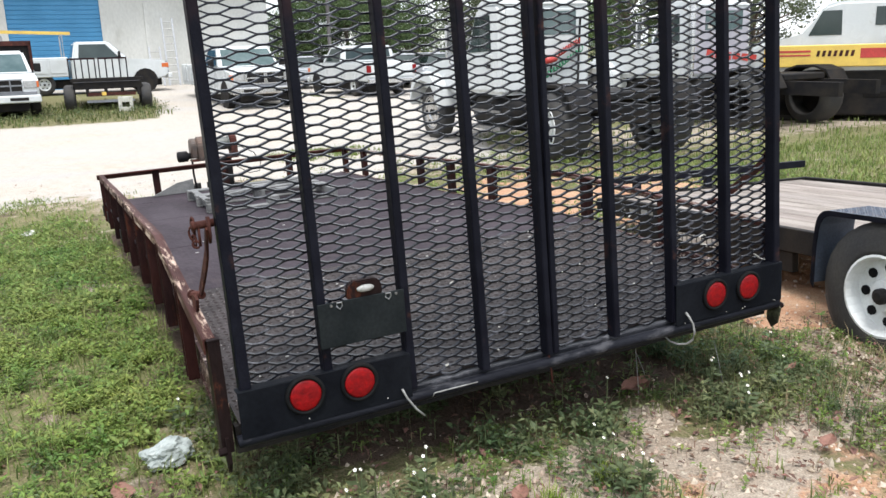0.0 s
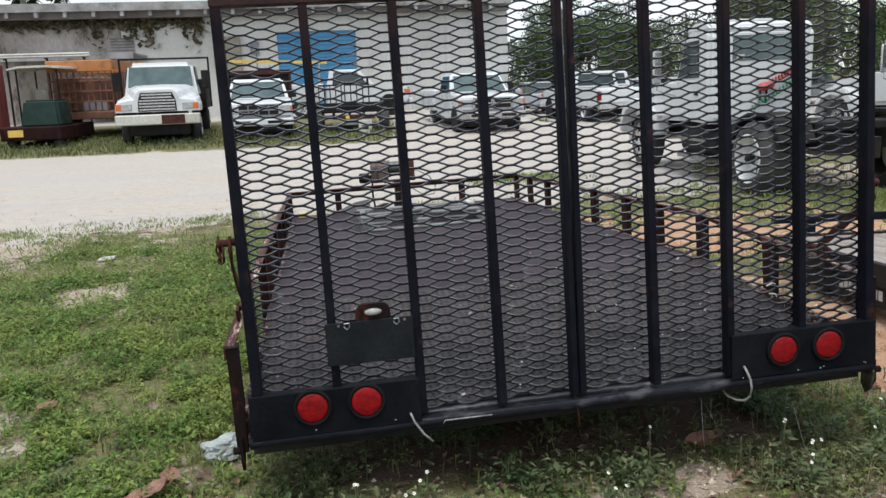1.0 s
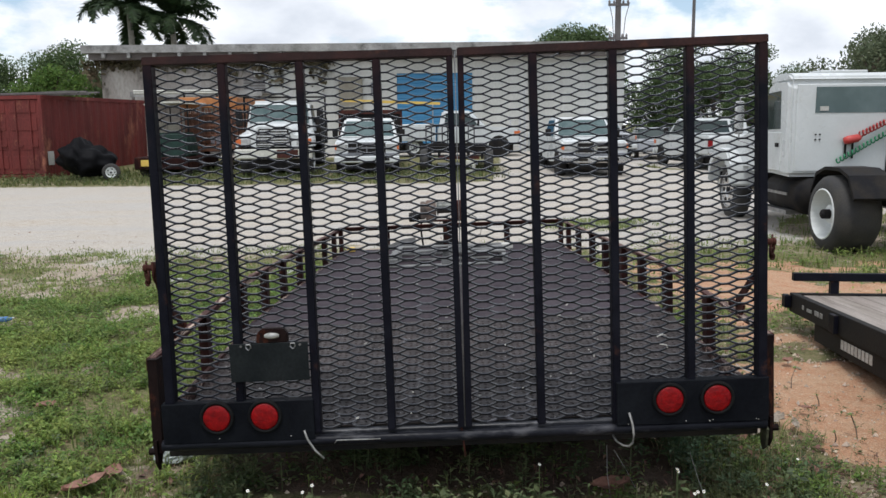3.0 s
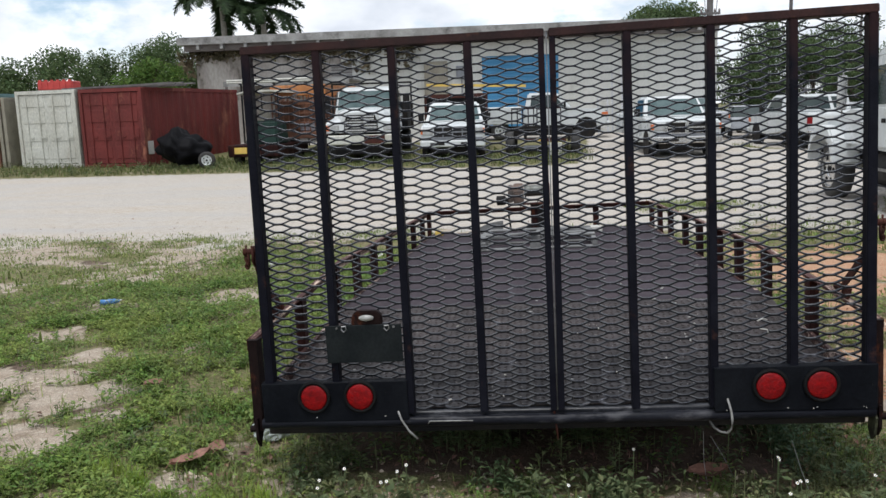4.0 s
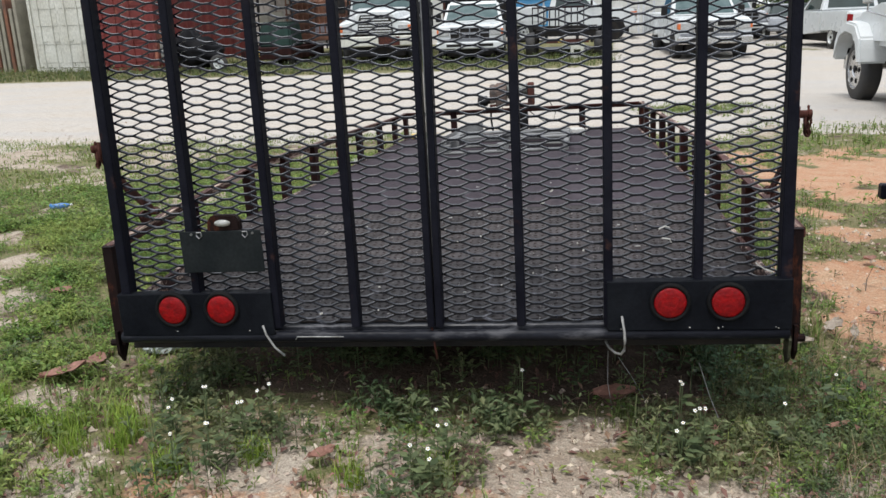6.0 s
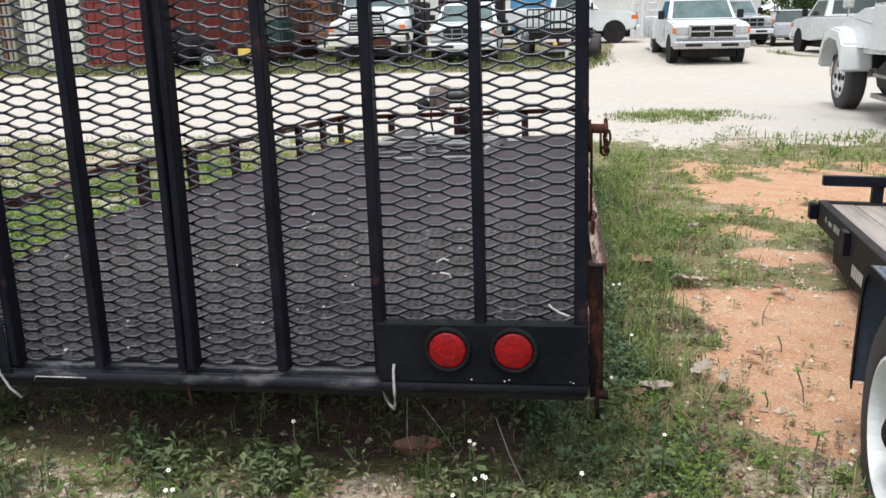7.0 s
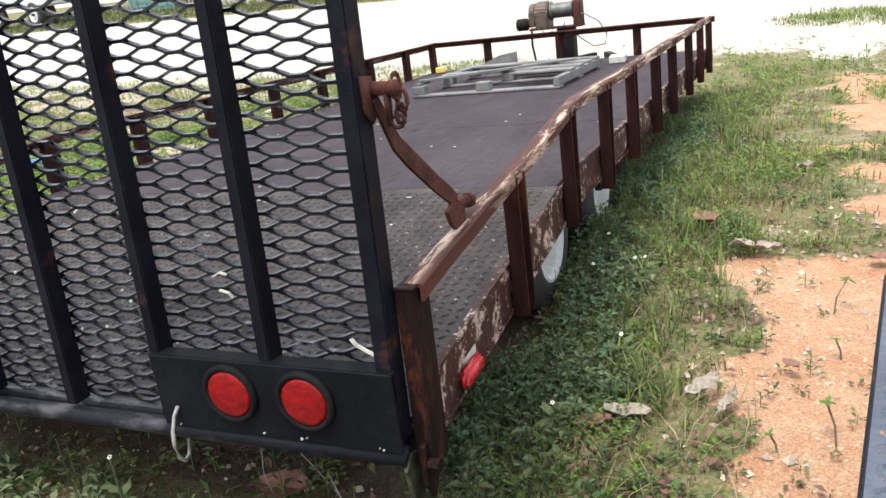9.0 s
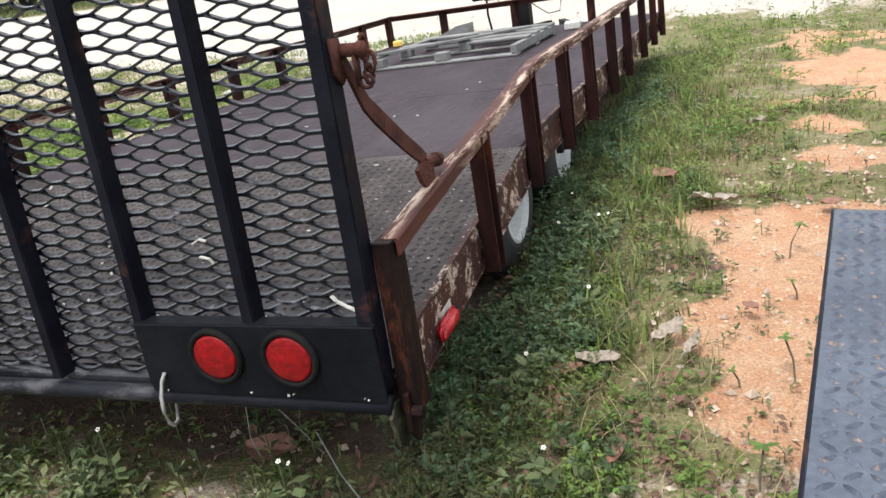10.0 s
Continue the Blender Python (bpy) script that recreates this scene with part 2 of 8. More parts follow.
M_GLASS = mat("dark_window_glass", (0.02, 0.032, 0.03), 0.08, 0, (0.03, 0.045, 0.042), 2, 0.5, 10, 0.0, rvar=0.02, fleck=0.0)
M_SCREEN = mat("windscreen_glass", (0.05, 0.085, 0.085), 0.06, 0, (0.09, 0.13, 0.13), 3, 0.5, 10, 0.0, rvar=0.02, fleck=0.0)
M_AMBER = mat("amber_lens", (0.6, 0.15, 0.03), 0.3, 0, (0.5, 0.1, 0.02), 20, 0.5, 80, 0.05)
M_HEAD = mat("headlamp_lens", (0.45, 0.46, 0.45), 0.2, 0.2, (0.3, 0.3, 0.3), 12, 0.5, 60, 0.05)
M_YELLOW = mat("yellow_truck_paint", (0.72, 0.5, 0.1), 0.42, 0, (0.6, 0.4, 0.09), 3, 0.5, 40, 0.05, fleck=0.25)
M_REDSTRIPE = mat("red_stripe_paint", (0.5, 0.05, 0.04), 0.45, 0, (0.4, 0.04, 0.035), 6, 0.5, 50, 0.02)
M_ORANGE = mat("orange_truck_paint", (0.44, 0.17, 0.045), 0.5, 0, (0.32, 0.125, 0.04), 3, 0.5, 40, 0.08, stain=(0.14, 0.065, 0.035), stain_scale=3, stain_lo=0.56, stain_hi=0.7, fleck=0.3)
M_ORRUST = mat("rusted_orange_mesh", (0.2, 0.08, 0.04), 0.7, 0, (0.1, 0.05, 0.033), 4, 0.5, 50, 0.2)
M_GREEN = mat("dark_green_machine_paint", (0.01, 0.032, 0.024), 0.55, 0, (0.008, 0.02, 0.016), 4, 0.5, 50, 0.08, spec=0.2)
M_CONTRED = mat("rusted_red_container_paint", (0.16, 0.03, 0.026), 0.65, 0, (0.095, 0.023, 0.021), 1.5, 0.5, 25, 0.12, stain=(0.3, 0.12, 0.075), stain_scale=1.4, stain_lo=0.55, stain_hi=0.68, stain_rough=0.8, stretch=(1, 1, 0.4), spec=0.25)
M_CONTWHT = mat("dirty_white_container_paint", (0.55, 0.55, 0.49), 0.6, 0, (0.42, 0.41, 0.35), 1.5, 0.5, 25, 0.08, stain=(0.22, 0.12, 0.07), stain_scale=2.4, stain_lo=0.62, stain_hi=0.8, stretch=(1, 1, 0.4))
M_CONTTEAL = mat("faded_teal_container_paint", (0.17, 0.29, 0.29), 0.6, 0, (0.12, 0.21, 0.21), 1.5, 0.5, 25, 0.08, stain=(0.25, 0.2, 0.16), stain_scale=2.0, stain_lo=0.6, stain_hi=0.78, stretch=(1, 1, 0.4))
M_WALL = mat("stained_white_wall_paint", (0.6, 0.6, 0.56), 0.75, 0, (0.5, 0.5, 0.46), 0.5, 0.5, 12, 0.1, stain=(0.3, 0.29, 0.25), stain_scale=0.5, stain_lo=0.6, stain_hi=0.78, stretch=(1, 1, 0.5), fleck=0.35)
M_MILDEW = mat("mildewed_grey_wall", (0.4, 0.37, 0.335), 0.85, 0, (0.23, 0.2, 0.175), 0.9, 0.5, 10, 0.1, stain=(0.09, 0.08, 0.065), stain_scale=0.9, stain_lo=0.52, stain_hi=0.62, stain_rough=0.75, stretch=(1, 1, 0.45))
M_FASCIA = mat("mildewed_white_roof_edge", (0.36, 0.355, 0.34), 0.8, 0, (0.2, 0.195, 0.185), 1.2, 0.5, 12, 0.1, stain=(0.09, 0.085, 0.08), stain_scale=1.3, stain_lo=0.5, stain_hi=0.66, stain_rough=0.75, fleck=0.5)
M_EAVE = mat("grey_brown_eave_boards", (0.2, 0.18, 0.17), 0.8, 0, (0.13, 0.11, 0.1), 1.0, 0.5, 20, 0.1)
M_BLUE = mat("blue_roller_door_paint", (0.055, 0.235, 0.43), 0.5, 0, (0.045, 0.2, 0.37), 1.0, 0.5, 20, 0.05, fleck=0.2)
M_POLE = mat("weathered_grey_pole", (0.15, 0.14, 0.135), 0.8, 0, (0.09, 0.083, 0.08), 3, 0.5, 40, 0.15, stretch=(1, 1, 0.2))
M_WOODDECK = mat("weathered_deck_plank", (0.31, 0.27, 0.235), 0.75, 0, (0.19, 0.16, 0.135), 5, 0.5, 70, 0.25, stretch=(3, 0.3, 3), obj=0.12)
M_BARK = mat("grey_brown_bark", (0.17, 0.13, 0.1), 0.9, 0, (0.1, 0.08, 0.06), 4, 0.5, 30, 0.4)
M_PALMBARK = mat("grey_palm_trunk", (0.33, 0.31, 0.27), 0.85, 0, (0.22, 0.2, 0.17), 3, 0.5, 30, 0.2)
# dark leaf green, paled and greyed to put distance haze into the colour
M_LEAF_D = leafmat("dark_hazed_tree_leaves", (0.07, 0.115, 0.045), (0.105, 0.15, 0.06))
M_LEAF_L = leafmat("light_tree_leaves", (0.09, 0.17, 0.035), (0.12, 0.2, 0.05))
M_LEAF_G = leafmat("grey_green_tree_leaves", (0.09, 0.12, 0.065), (0.13, 0.15, 0.085))
M_PALM = leafmat("palm_fronds", (0.022, 0.046, 0.018), (0.04, 0.07, 0.025))
M_GRASS = leafmat("grass_blades", (0.13, 0.2, 0.05), (0.24, 0.275, 0.1), 0.42)
M_DRYGRASS = leafmat("dry_grass_blades", (0.4, 0.33, 0.19), (0.29, 0.24, 0.13), 0.35)
M_WEED = leafmat("weed_leaves", (0.115, 0.205, 0.05), (0.225, 0.29, 0.088), 0.45, 0.4)
M_WEED_D = leafmat("dark_weed_leaves", (0.076, 0.12, 0.054), (0.17, 0.188, 0.088), 0.48, 0.3)
M_PETAL = mat("white_petals", (0.8, 0.8, 0.76), 0.6, 0, (0.7, 0.7, 0.66), 50, 0.3, 90, 0.0)
M_POLLEN = mat("yellow_flower_centre", (0.6, 0.4, 0.04), 0.8, 0, None, 60, 0.5, 100, 0.1)
M_DRYLEAF = mat("brown_dry_leaf", (0.26, 0.125, 0.09), 0.75, 0, (0.15, 0.08, 0.055), 12, 0.5, 80, 0.2)
M_PALELEAF = mat("pale_dry_leaf", (0.34, 0.29, 0.235), 0.8, 0, (0.22, 0.175, 0.135), 12, 0.5, 80, 0.2)
M_BAG = mat("white_plastic_bag", (0.4, 0.44, 0.42), 0.4, 0, (0.24, 0.27, 0.25), 22, 0.5, 40, 0.1)
M_BOTTLE = mat("blue_plastic_bottle", (0.06, 0.2, 0.46), 0.3, 0, (0.05, 0.15, 0.36), 10, 0.5, 40, 0.05)
M_LADDER = mat("aluminium_ladder", (0.5, 0.5, 0.5), 0.35, 0.8, (0.4, 0.4, 0.4), 8, 0.5, 60, 0.05)
M_BEIGE = mat("beige_cabinet_paint", (0.27, 0.25, 0.19), 0.6, 0, (0.2, 0.18, 0.14), 3, 0.5, 40, 0.05)
M_CHIP = mat("pale_paint_chip", (0.55, 0.54, 0.5), 0.7, 0, (0.38, 0.37, 0.34), 60, 0.5, 120, 0.0)


# ---- mesh helpers ----
def part(name, bm, material, parent=None, label="", smooth=False, m=None):
    me = bpy.data.meshes.new(name)
    bmesh.ops.recalc_face_normals(bm, faces=bm.faces)
    bm.to_mesh(me)
    bm.free()
    me.materials.append(material)
    if smooth:
        for p in me.polygons:
            p.use_smooth = True
    ob = new(name, me)
    if parent:
        ob.parent = parent
    if m is not None:
        ob.matrix_local = m
    if label:
        tagged(ob, label)
    return ob


def raw(name, verts, faces, material, parent=None, label="", smooth=False):
    me = bpy.data.meshes.new(name)
    me.from_pydata([tuple(v) for v in verts], [], [tuple(int(i) for i in f) for f in faces])
    me.update()
    me.materials.append(material)
    if smooth:
        for p in me.polygons:
            p.use_smooth = True
    ob = new(name, me)
    if parent:
        ob.parent = parent
    if label:
        tagged(ob, label)
    return ob


def thing(name, label, category, m=None, group=""):
    ob = new(name)
    ob.empty_display_size = 0.1
    tagged(ob, label, category, group)
    if m is not None:
        ob.matrix_basis = m
    return ob


def B():
    return bmesh.new()


def box(bm, x0, x1, y0, y1, z0, z1, bevel=0.0, m=None):
    vs = [bm.verts.new((x, y, z)) for x in (x0, x1) for y in (y0, y1) for z in (z0, z1)]
    fs = [bm.faces.new([vs[i] for i in f]) for f in ((0, 1, 3, 2), (4, 6, 7, 5), (0, 4, 5, 1), (2, 3, 7, 6), (0, 2, 6, 4), (1, 5, 7, 3))]
    if m is not None:
        for v in vs:
            v.co = m @ v.co
    if bevel:
        es = list({e for f in fs for e in f.edges})
        bmesh.ops.bevel(bm, geom=es, offset=bevel, segments=1, affect='EDGES', clamp_overlap=True)
    return bm


def beam(bm, p0, p1, w, h, up=(0, 0, 1), bevel=0.0):
    """A bar of section w (sideways) by h (along up) from p0 to p1."""
    p0, p1 = Vector(p0), Vector(p1)
    y = (p1 - p0)
    ln = y.length
    y.normalize()
    x = y.cross(Vector(up)).normalized()
    z = x.cross(y)
    mm = Matrix(((x.x, y.x, z.x, p0.x), (x.y, y.y, z.y, p0.y), (x.z, y.z, z.z, p0.z), (0, 0, 0, 1)))
    return box(bm, -w / 2, w / 2, 0, ln, -h / 2, h / 2, bevel, mm)


def tube(bm, pts, r, seg=8, cap=True):
    pts = [Vector(p) for p in pts]
    rings = []
    for i, p in enumerate(pts):
        d = (pts[min(i + 1, len(pts) - 1)] - pts[max(i - 1, 0)]).normalized()
        u = d.cross(Vector((0, 0, 1)) if abs(d.z) < 0.9 else Vector((1, 0, 0))).normalized()
        v = d.cross(u)
        rr = r[i] if isinstance(r, (list, tuple)) else r
        rings.append([bm.verts.new(p + (u * math.cos(a) + v * math.sin(a)) * rr) for a in [2 * math.pi * k / seg for k in range(seg)]])
    for a, b in zip(rings, rings[1:]):
        for k in range(seg):
            bm.faces.new((a[k], a[(k + 1) % seg], b[(k + 1) % seg], b[k]))
    if cap:
        bm.faces.new(rings[0][::-1])
        bm.faces.new(rings[-1])
    return bm


def lathe(bm, prof, seg=24, m=None, axis='x', loop=False):
    """A solid of turning: prof is (along, radius) pairs round the axis."""
    rings = []
    for a, r in prof:
        ring = []
        for k in range(seg):
            t = 2 * math.pi * k / seg
            c = {'x': (a, r * math.cos(t), r * math.sin(t)), 'y': (r * math.cos(t), a, r * math.sin(t)), 'z': (r * math.cos(t), r * math.sin(t), a)}[axis]
            ring.append(bm.verts.new(m @ Vector(c) if m is not None else c))
        rings.append(ring)
    for p, q in zip(rings, rings[1:] + (rings[:1] if loop else [])):
        for k in range(seg):
            bm.faces.new((p[k], p[(k + 1) % seg], q[(k + 1) % seg], q[k]))
    if prof[0][1] > 1e-4 and not loop:
        bm.faces.new(rings[0][::-1])
    if prof[-1][1] > 1e-4 and not loop:
        bm.faces.new(rings[-1])
    return bm


def prism(bm, pts, a, b, axis='x', bevel=0.0, m=None, seg=2):
    """A polygon pulled from a to b along the axis; pts are the other two coordinates in order."""
    def place(u, v, w):
        return {'x': (w, u, v), 'y': (u, w, v), 'z': (u, v, w)}[axis]
    lo = [bm.verts.new(place(u, v, a)) for u, v in pts]
    hi = [bm.verts.new(place(u, v, b)) for u, v in pts]
    fs = [bm.faces.new(lo), bm.faces.new(hi[::-1])]
    k = len(pts)
    for i in range(k):
        fs.append(bm.faces.new((lo[i], hi[i], hi[(i + 1) % k], lo[(i + 1) % k])))
    if m is not None:
        for v in lo + hi:
            v.co = m @ v.co
    if bevel:
        es = list({e for f in fs for e in f.edges})
        bmesh.ops.bevel(bm, geom=es, offset=bevel, segments=seg, affect='EDGES', clamp_overlap=True)
    return bm


def wheel(parent, at, r, w, rim_r, side=1, dish=0.03, holes=8, axis_m=None, name="wheel", rim_mat=None, seg=28, hub_mat=None):
    """A wheel on the x axis; its outer face looks along side * x."""
    m = Matrix.Translation(at) @ (axis_m if axis_m is not None else Matrix())
    h = w / 2
    bm = B()
    prof = [(-h, rim_r), (-h, rim_r + 0.02), (-h * 0.96, r * 0.86), (-h * 0.75, r * 0.98), (-h * 0.4, r), (h * 0.4, r), (h * 0.75, r * 0.98), (h * 0.96, r * 0.86), (h, rim_r + 0.02), (h, rim_r), (h * 0.6, rim_r - 0.002), (-h * 0.6, rim_r - 0.002)]
    lathe(bm, prof, seg, loop=True)
    ty = part("tyre", bm, M_TYRE, parent, smooth=True, m=m)
    bm = B()
    s = side
    lathe(bm, [(s * (h * 0.8 - dish - 0.02), 0.0), (s * (h * 0.8 - dish - 0.02), rim_r * 0.84), (s * h * 0.5, rim_r - 0.003), (s * h * 1.02, rim_r), (s * h * 1.04, rim_r - 0.012), (s * h * 0.8, rim_r - 0.02), (s * (h * 0.8 - dish), rim_r * 0.86), (s * (h * 0.8 - dish), rim_r * 0.42), (s * (h * 0.8 - dish * 0.2), rim_r * 0.36), (s * (h * 0.8 - dish * 0.2), 0.0)], seg)
    rim = part("rim", bm, rim_mat or M_RIM, ty)
    for k in range(holes):
        t = 2 * math.pi * k / holes
        c = Vector((s * (h * 0.8 - dish + 0.004), math.cos(t) * rim_r * 0.65, math.sin(t) * rim_r * 0.65))
        bm = B()
        lathe(bm, [(-0.004, 0.0), (-0.004, rim_r * 0.125), (0.004, rim_r * 0.125), (0.004, 0.0)], 8, Matrix.Translation(c))
        part("rim_hole", bm, M_RUBBER, ty)
    bm = B()
    lathe(bm, [(s * (h * 0.8 - dish), rim_r * 0.2), (s * h * 1.0, rim_r * 0.19), (s * h * 1.08, rim_r * 0.1), (s * h * 1.08, 0)], 14)
    part("hub_cap", bm, hub_mat or M_CHASSIS, ty)
    return ty

M_LITTER = mat("brown_leaf_litter", (0.2, 0.115, 0.075), 0.85, 0, (0.12, 0.07, 0.05), 20, 0.5, 90, 0.0, island=0.4)


def sweep(bm, pts, prof):
    """A closed profile (x, z) carried along points that run mainly in y."""
    rings = [[bm.verts.new((p[0] + u, p[1], p[2] + w)) for u, w in prof] for p in pts]
    n = len(prof)
    for a, b in zip(rings, rings[1:]):
        for k in range(n):
            bm.faces.new((a[k], a[(k + 1) % n], b[(k + 1) % n], b[k]))
    bm.faces.new(rings[0][::-1])
    bm.faces.new(rings[-1])
    return bm


def ribbon(bm, path, x0, x1):
    """A flat bar in the y-z plane: path holds (y, z, half width)."""
    rows = []
    for i, (y, z, h) in enumerate(path):
        a, b = path[max(i - 1, 0)], path[min(i + 1, len(path) - 1)]
        d = Vector((b[0] - a[0], b[1] - a[1])).normalized()
        rows.append([bm.verts.new(q) for q in ((x0, y - d.y * h, z + d.x * h), (x1, y - d.y * h, z + d.x * h), (x1, y + d.y * h, z - d.x * h), (x0, y + d.y * h, z - d.x * h))])
    for a, b in zip(rows, rows[1:]):
        for k in range(4):
            bm.faces.new((a[k], a[(k + 1) % 4], b[(k + 1) % 4], b[k]))
    bm.faces.new(rows[0][::-1])
    bm.faces.new(rows[-1])
    bmesh.ops.recalc_face_normals(bm, faces=list(bm.faces))
    return bm

M_WEED_L = leafmat("yellow_green_weed_leaves", (0.15, 0.25, 0.052), (0.25, 0.315, 0.088), 0.42, 0.4)
M_VERGE = leafmat("verge_grass_blades", (0.1, 0.14, 0.04), (0.15, 0.17, 0.065), 0.4)
M_MACHINE = mat("black_machine_surface", (0.005, 0.005, 0.006), 0.6, 0, (0.008, 0.008, 0.009), 4, 0.5, 30, 0.3, spec=0.06)
M_CREEPER = leafmat("dry_creeper_leaves", (0.1, 0.095, 0.05), (0.15, 0.125, 0.075), 0.45, 0.2)
M_CORNER = mat("blackened_corner_post_paint", (0.015, 0.0085, 0.008), 0.6, 0, (0.008, 0.0055, 0.0055), 5, 0.5, 60, 0.25, stain=(0.075, 0.024, 0.013), stain_scale=7, stain_lo=0.57, stain_hi=0.66, stain_rough=0.8, stretch=(1, 1, 0.4), spec=0.06)
M_EAR = mat("algae_stained_steel", (0.03, 0.03, 0.02), 0.7, 0, (0.014, 0.012, 0.011), 9, 0.5, 90, 0.25, stain=(0.07, 0.075, 0.045), stain_scale=12, stain_lo=0.5, stain_hi=0.62, spec=0.1)
M_LOGOGREEN = mat("green_sign_paint", (0.04, 0.3, 0.14), 0.5, 0, (0.03, 0.22, 0.1), 6, 0.5, 50, 0.02, fleck=0.2)
M_SILL = mat("worn_sill_paint", (0.014, 0.015, 0.019), 0.42, 0, (0.026, 0.027, 0.032), 8, 0.5, 90, 0.2, stain=(0.11, 0.11, 0.12), stain_scale=14, stain_lo=0.54, stain_hi=0.66, stain_rough=0.75, stretch=(0.4, 1, 1), spec=0.25)
M_BAR = mat("worn_black_bar_paint", (0.007, 0.0075, 0.011), 0.42, 0, (0.012, 0.013, 0.018), 8, 0.5, 90, 0.2, stain=(0.06, 0.06, 0.066), stain_scale=15, stain_lo=0.57, stain_hi=0.68, stain_rough=0.6, stretch=(0.4, 1, 1), spec=0.12)
M_MARK = mat("red_marker_lens", (0.5, 0.02, 0.028), 0.22, 0, (0.38, 0.012, 0.018), 30, 0.5, 120, 0.1, spec=0.4, fleck=0.2)
M_VIVID = leafmat("bright_feathery_grass", (0.17, 0.28, 0.035), (0.27, 0.37, 0.07), 0.35)
M_WEED_B = leafmat("blue_green_weed_leaves", (0.07, 0.13, 0.066), (0.15, 0.21, 0.11), 0.42, 0.35)


# ---- the utility trailer ----
T_M = pose(0, 0, 0, 0, 0, -0.7) @ pose(0, 0, 0, -3.2, 0, 0) @ pose(0, 0, 0, 0, -1.75, 0)
trailer = thing("utility_trailer", "long rusty red-brown utility trailer with black mesh ramp gate", "trailer", T_M)
G_M = pose(0, 0.005, 0.45, 0, 0, -0.2) @ pose(0, 0, 0, 2.2, 0, 0)
LEAF_M = pose(0, 0.005, 0.45, 0, 0, -0.2) @ pose(0, -0.008, 0, -0.6)
rng = random.Random(11)


def lugs(bm, x0, x1, y0, y1, top, pitch=0.031, ln=0.0135, wd=0.005, hi=0.0034):
    """Raised tread lugs in a herringbone on a sloping sheet; top(x, y) gives the sheet's height."""
    i = 0
    x = x0 + pitch * 0.5
    while x < x1 - ln:
        j = 0
        y = y0 + pitch * 0.5
        while y < y1 - ln:
            a = radians(45 if (i + j) % 2 else -45)
            c, s = math.cos(a), math.sin(a)
            pts = [(-ln, 0), (-ln * 0.4, -wd), (ln * 0.4, -wd), (ln, 0), (ln * 0.4, wd), (-ln * 0.4, wd)]
            base = [bm.verts.new((x + u * c - v * s, y + u * s + v * c, top(x + u * c - v * s, y + u * s + v * c))) for u, v in pts]
            r0 = bm.verts.new((x - ln * 0.4 * c, y - ln * 0.4 * s, top(x, y) + hi))
            r1 = bm.verts.new((x + ln * 0.4 * c, y + ln * 0.4 * s, top(x, y) + hi))
            for f in ((base[0], base[1], r0), (base[1], base[2], r1, r0), (base[2], base[3], r1), (base[3], base[4], r1), (base[4], base[5], r0, r1), (base[5], base[0], r0)):
                bm.faces.new(f)
            y += pitch
            j += 1
        x += pitch
        i += 1


DOVE0, DOVE1, BEND, JOINT = 0.49, 0.675, 1.45, 1.24
RAIL0, RAIL1 = 0.785, 0.912


def deck_z(y):
    return DOVE0 + (DOVE1 - DOVE0) * min(1.0, max(0.0, (y - 0.05) / (JOINT - 0.05)))


def chan_z(y):
    return 0.555 + (DOVE1 - 0.555) * min(1.0, max(0.0, (y - 0.05) / (BEND - 0.05)))


def rail_z(y):
    return RAIL0 + (RAIL1 - RAIL0) * min(1.0, max(0.0, (y - 0.05) / (BEND - 0.05)))


def rail_x(y, s=1):
    """Half the width to the middle of the top rail: the sides draw in a little ahead of the tail."""
    return 1.207 - 0.048 * min(1.0, max(0.0, (y - 0.05) / (BEND - 0.05))) + (0.018 if s > 0 else -0.027) * max(0.0, (y - BEND) / 4.1)


# deck
bm = B()
prism(bm, [(0.05, DOVE0 - 0.006), (JOINT, DOVE1 - 0.006), (JOINT, DOVE1), (0.05, DOVE0)], -1.15, 1.15, 'x')
lugs(bm, -1.145, 1.145, 0.06, JOINT - 0.01, lambda x, y: deck_z(y))
part("tread_plate", bm, M_TREAD, trailer, "worn diamond tread plate on the sloping tail")
DECK_Y = (JOINT + 0.003, 2.48, 3.80, 5.02, 5.56)
for y0, y1 in zip(DECK_Y, DECK_Y[1:]):
    bm = B()
    box(bm, -1.14, 1.14, y0, y1 - 0.006, DOVE1 - 0.02, DOVE1, 0.003)
    part("deck_board", bm, M_DECK, trailer, "dark brown weathered deck sheet")
bm = B()
box(bm, -1.165, 1.165, 0.05, 0.09, DOVE0 - 0.1, DOVE0 - 0.007)
part("tail_member", bm, M_CHASSIS, trailer)
# side channels and frame
for s in (-1, 1):
    # one bent C section
    bm = B()
    sect = ((-0.035, -0.135), (-0.018, -0.135), (-0.018, -0.127), (-0.025, -0.127), (-0.025, -0.004), (-0.018, -0.004), (-0.018, 0.004), (-0.035, 0.004))
    rings = [[bm.verts.new((s * (rail_x(y, s) + u), y, chan_z(y) + w)) for u, w in sect] for y in (0.06, 0.5, 1.0, BEND, 2.5, 3.5, 4.5, 5.58)]
    for a, b in zip(rings, rings[1:]):
        for k in range(8):
            bm.faces.new((a[k], a[(k + 1) % 8], b[(k + 1) % 8], b[k]))
    bm.faces.new(rings[0][::-1])
    bm.faces.new(rings[-1])
    bmesh.ops.recalc_face_normals(bm, faces=list(bm.faces))
    part("side_channel", bm, M_CHAN, trailer, "side channel with peeling pale paint over rust")
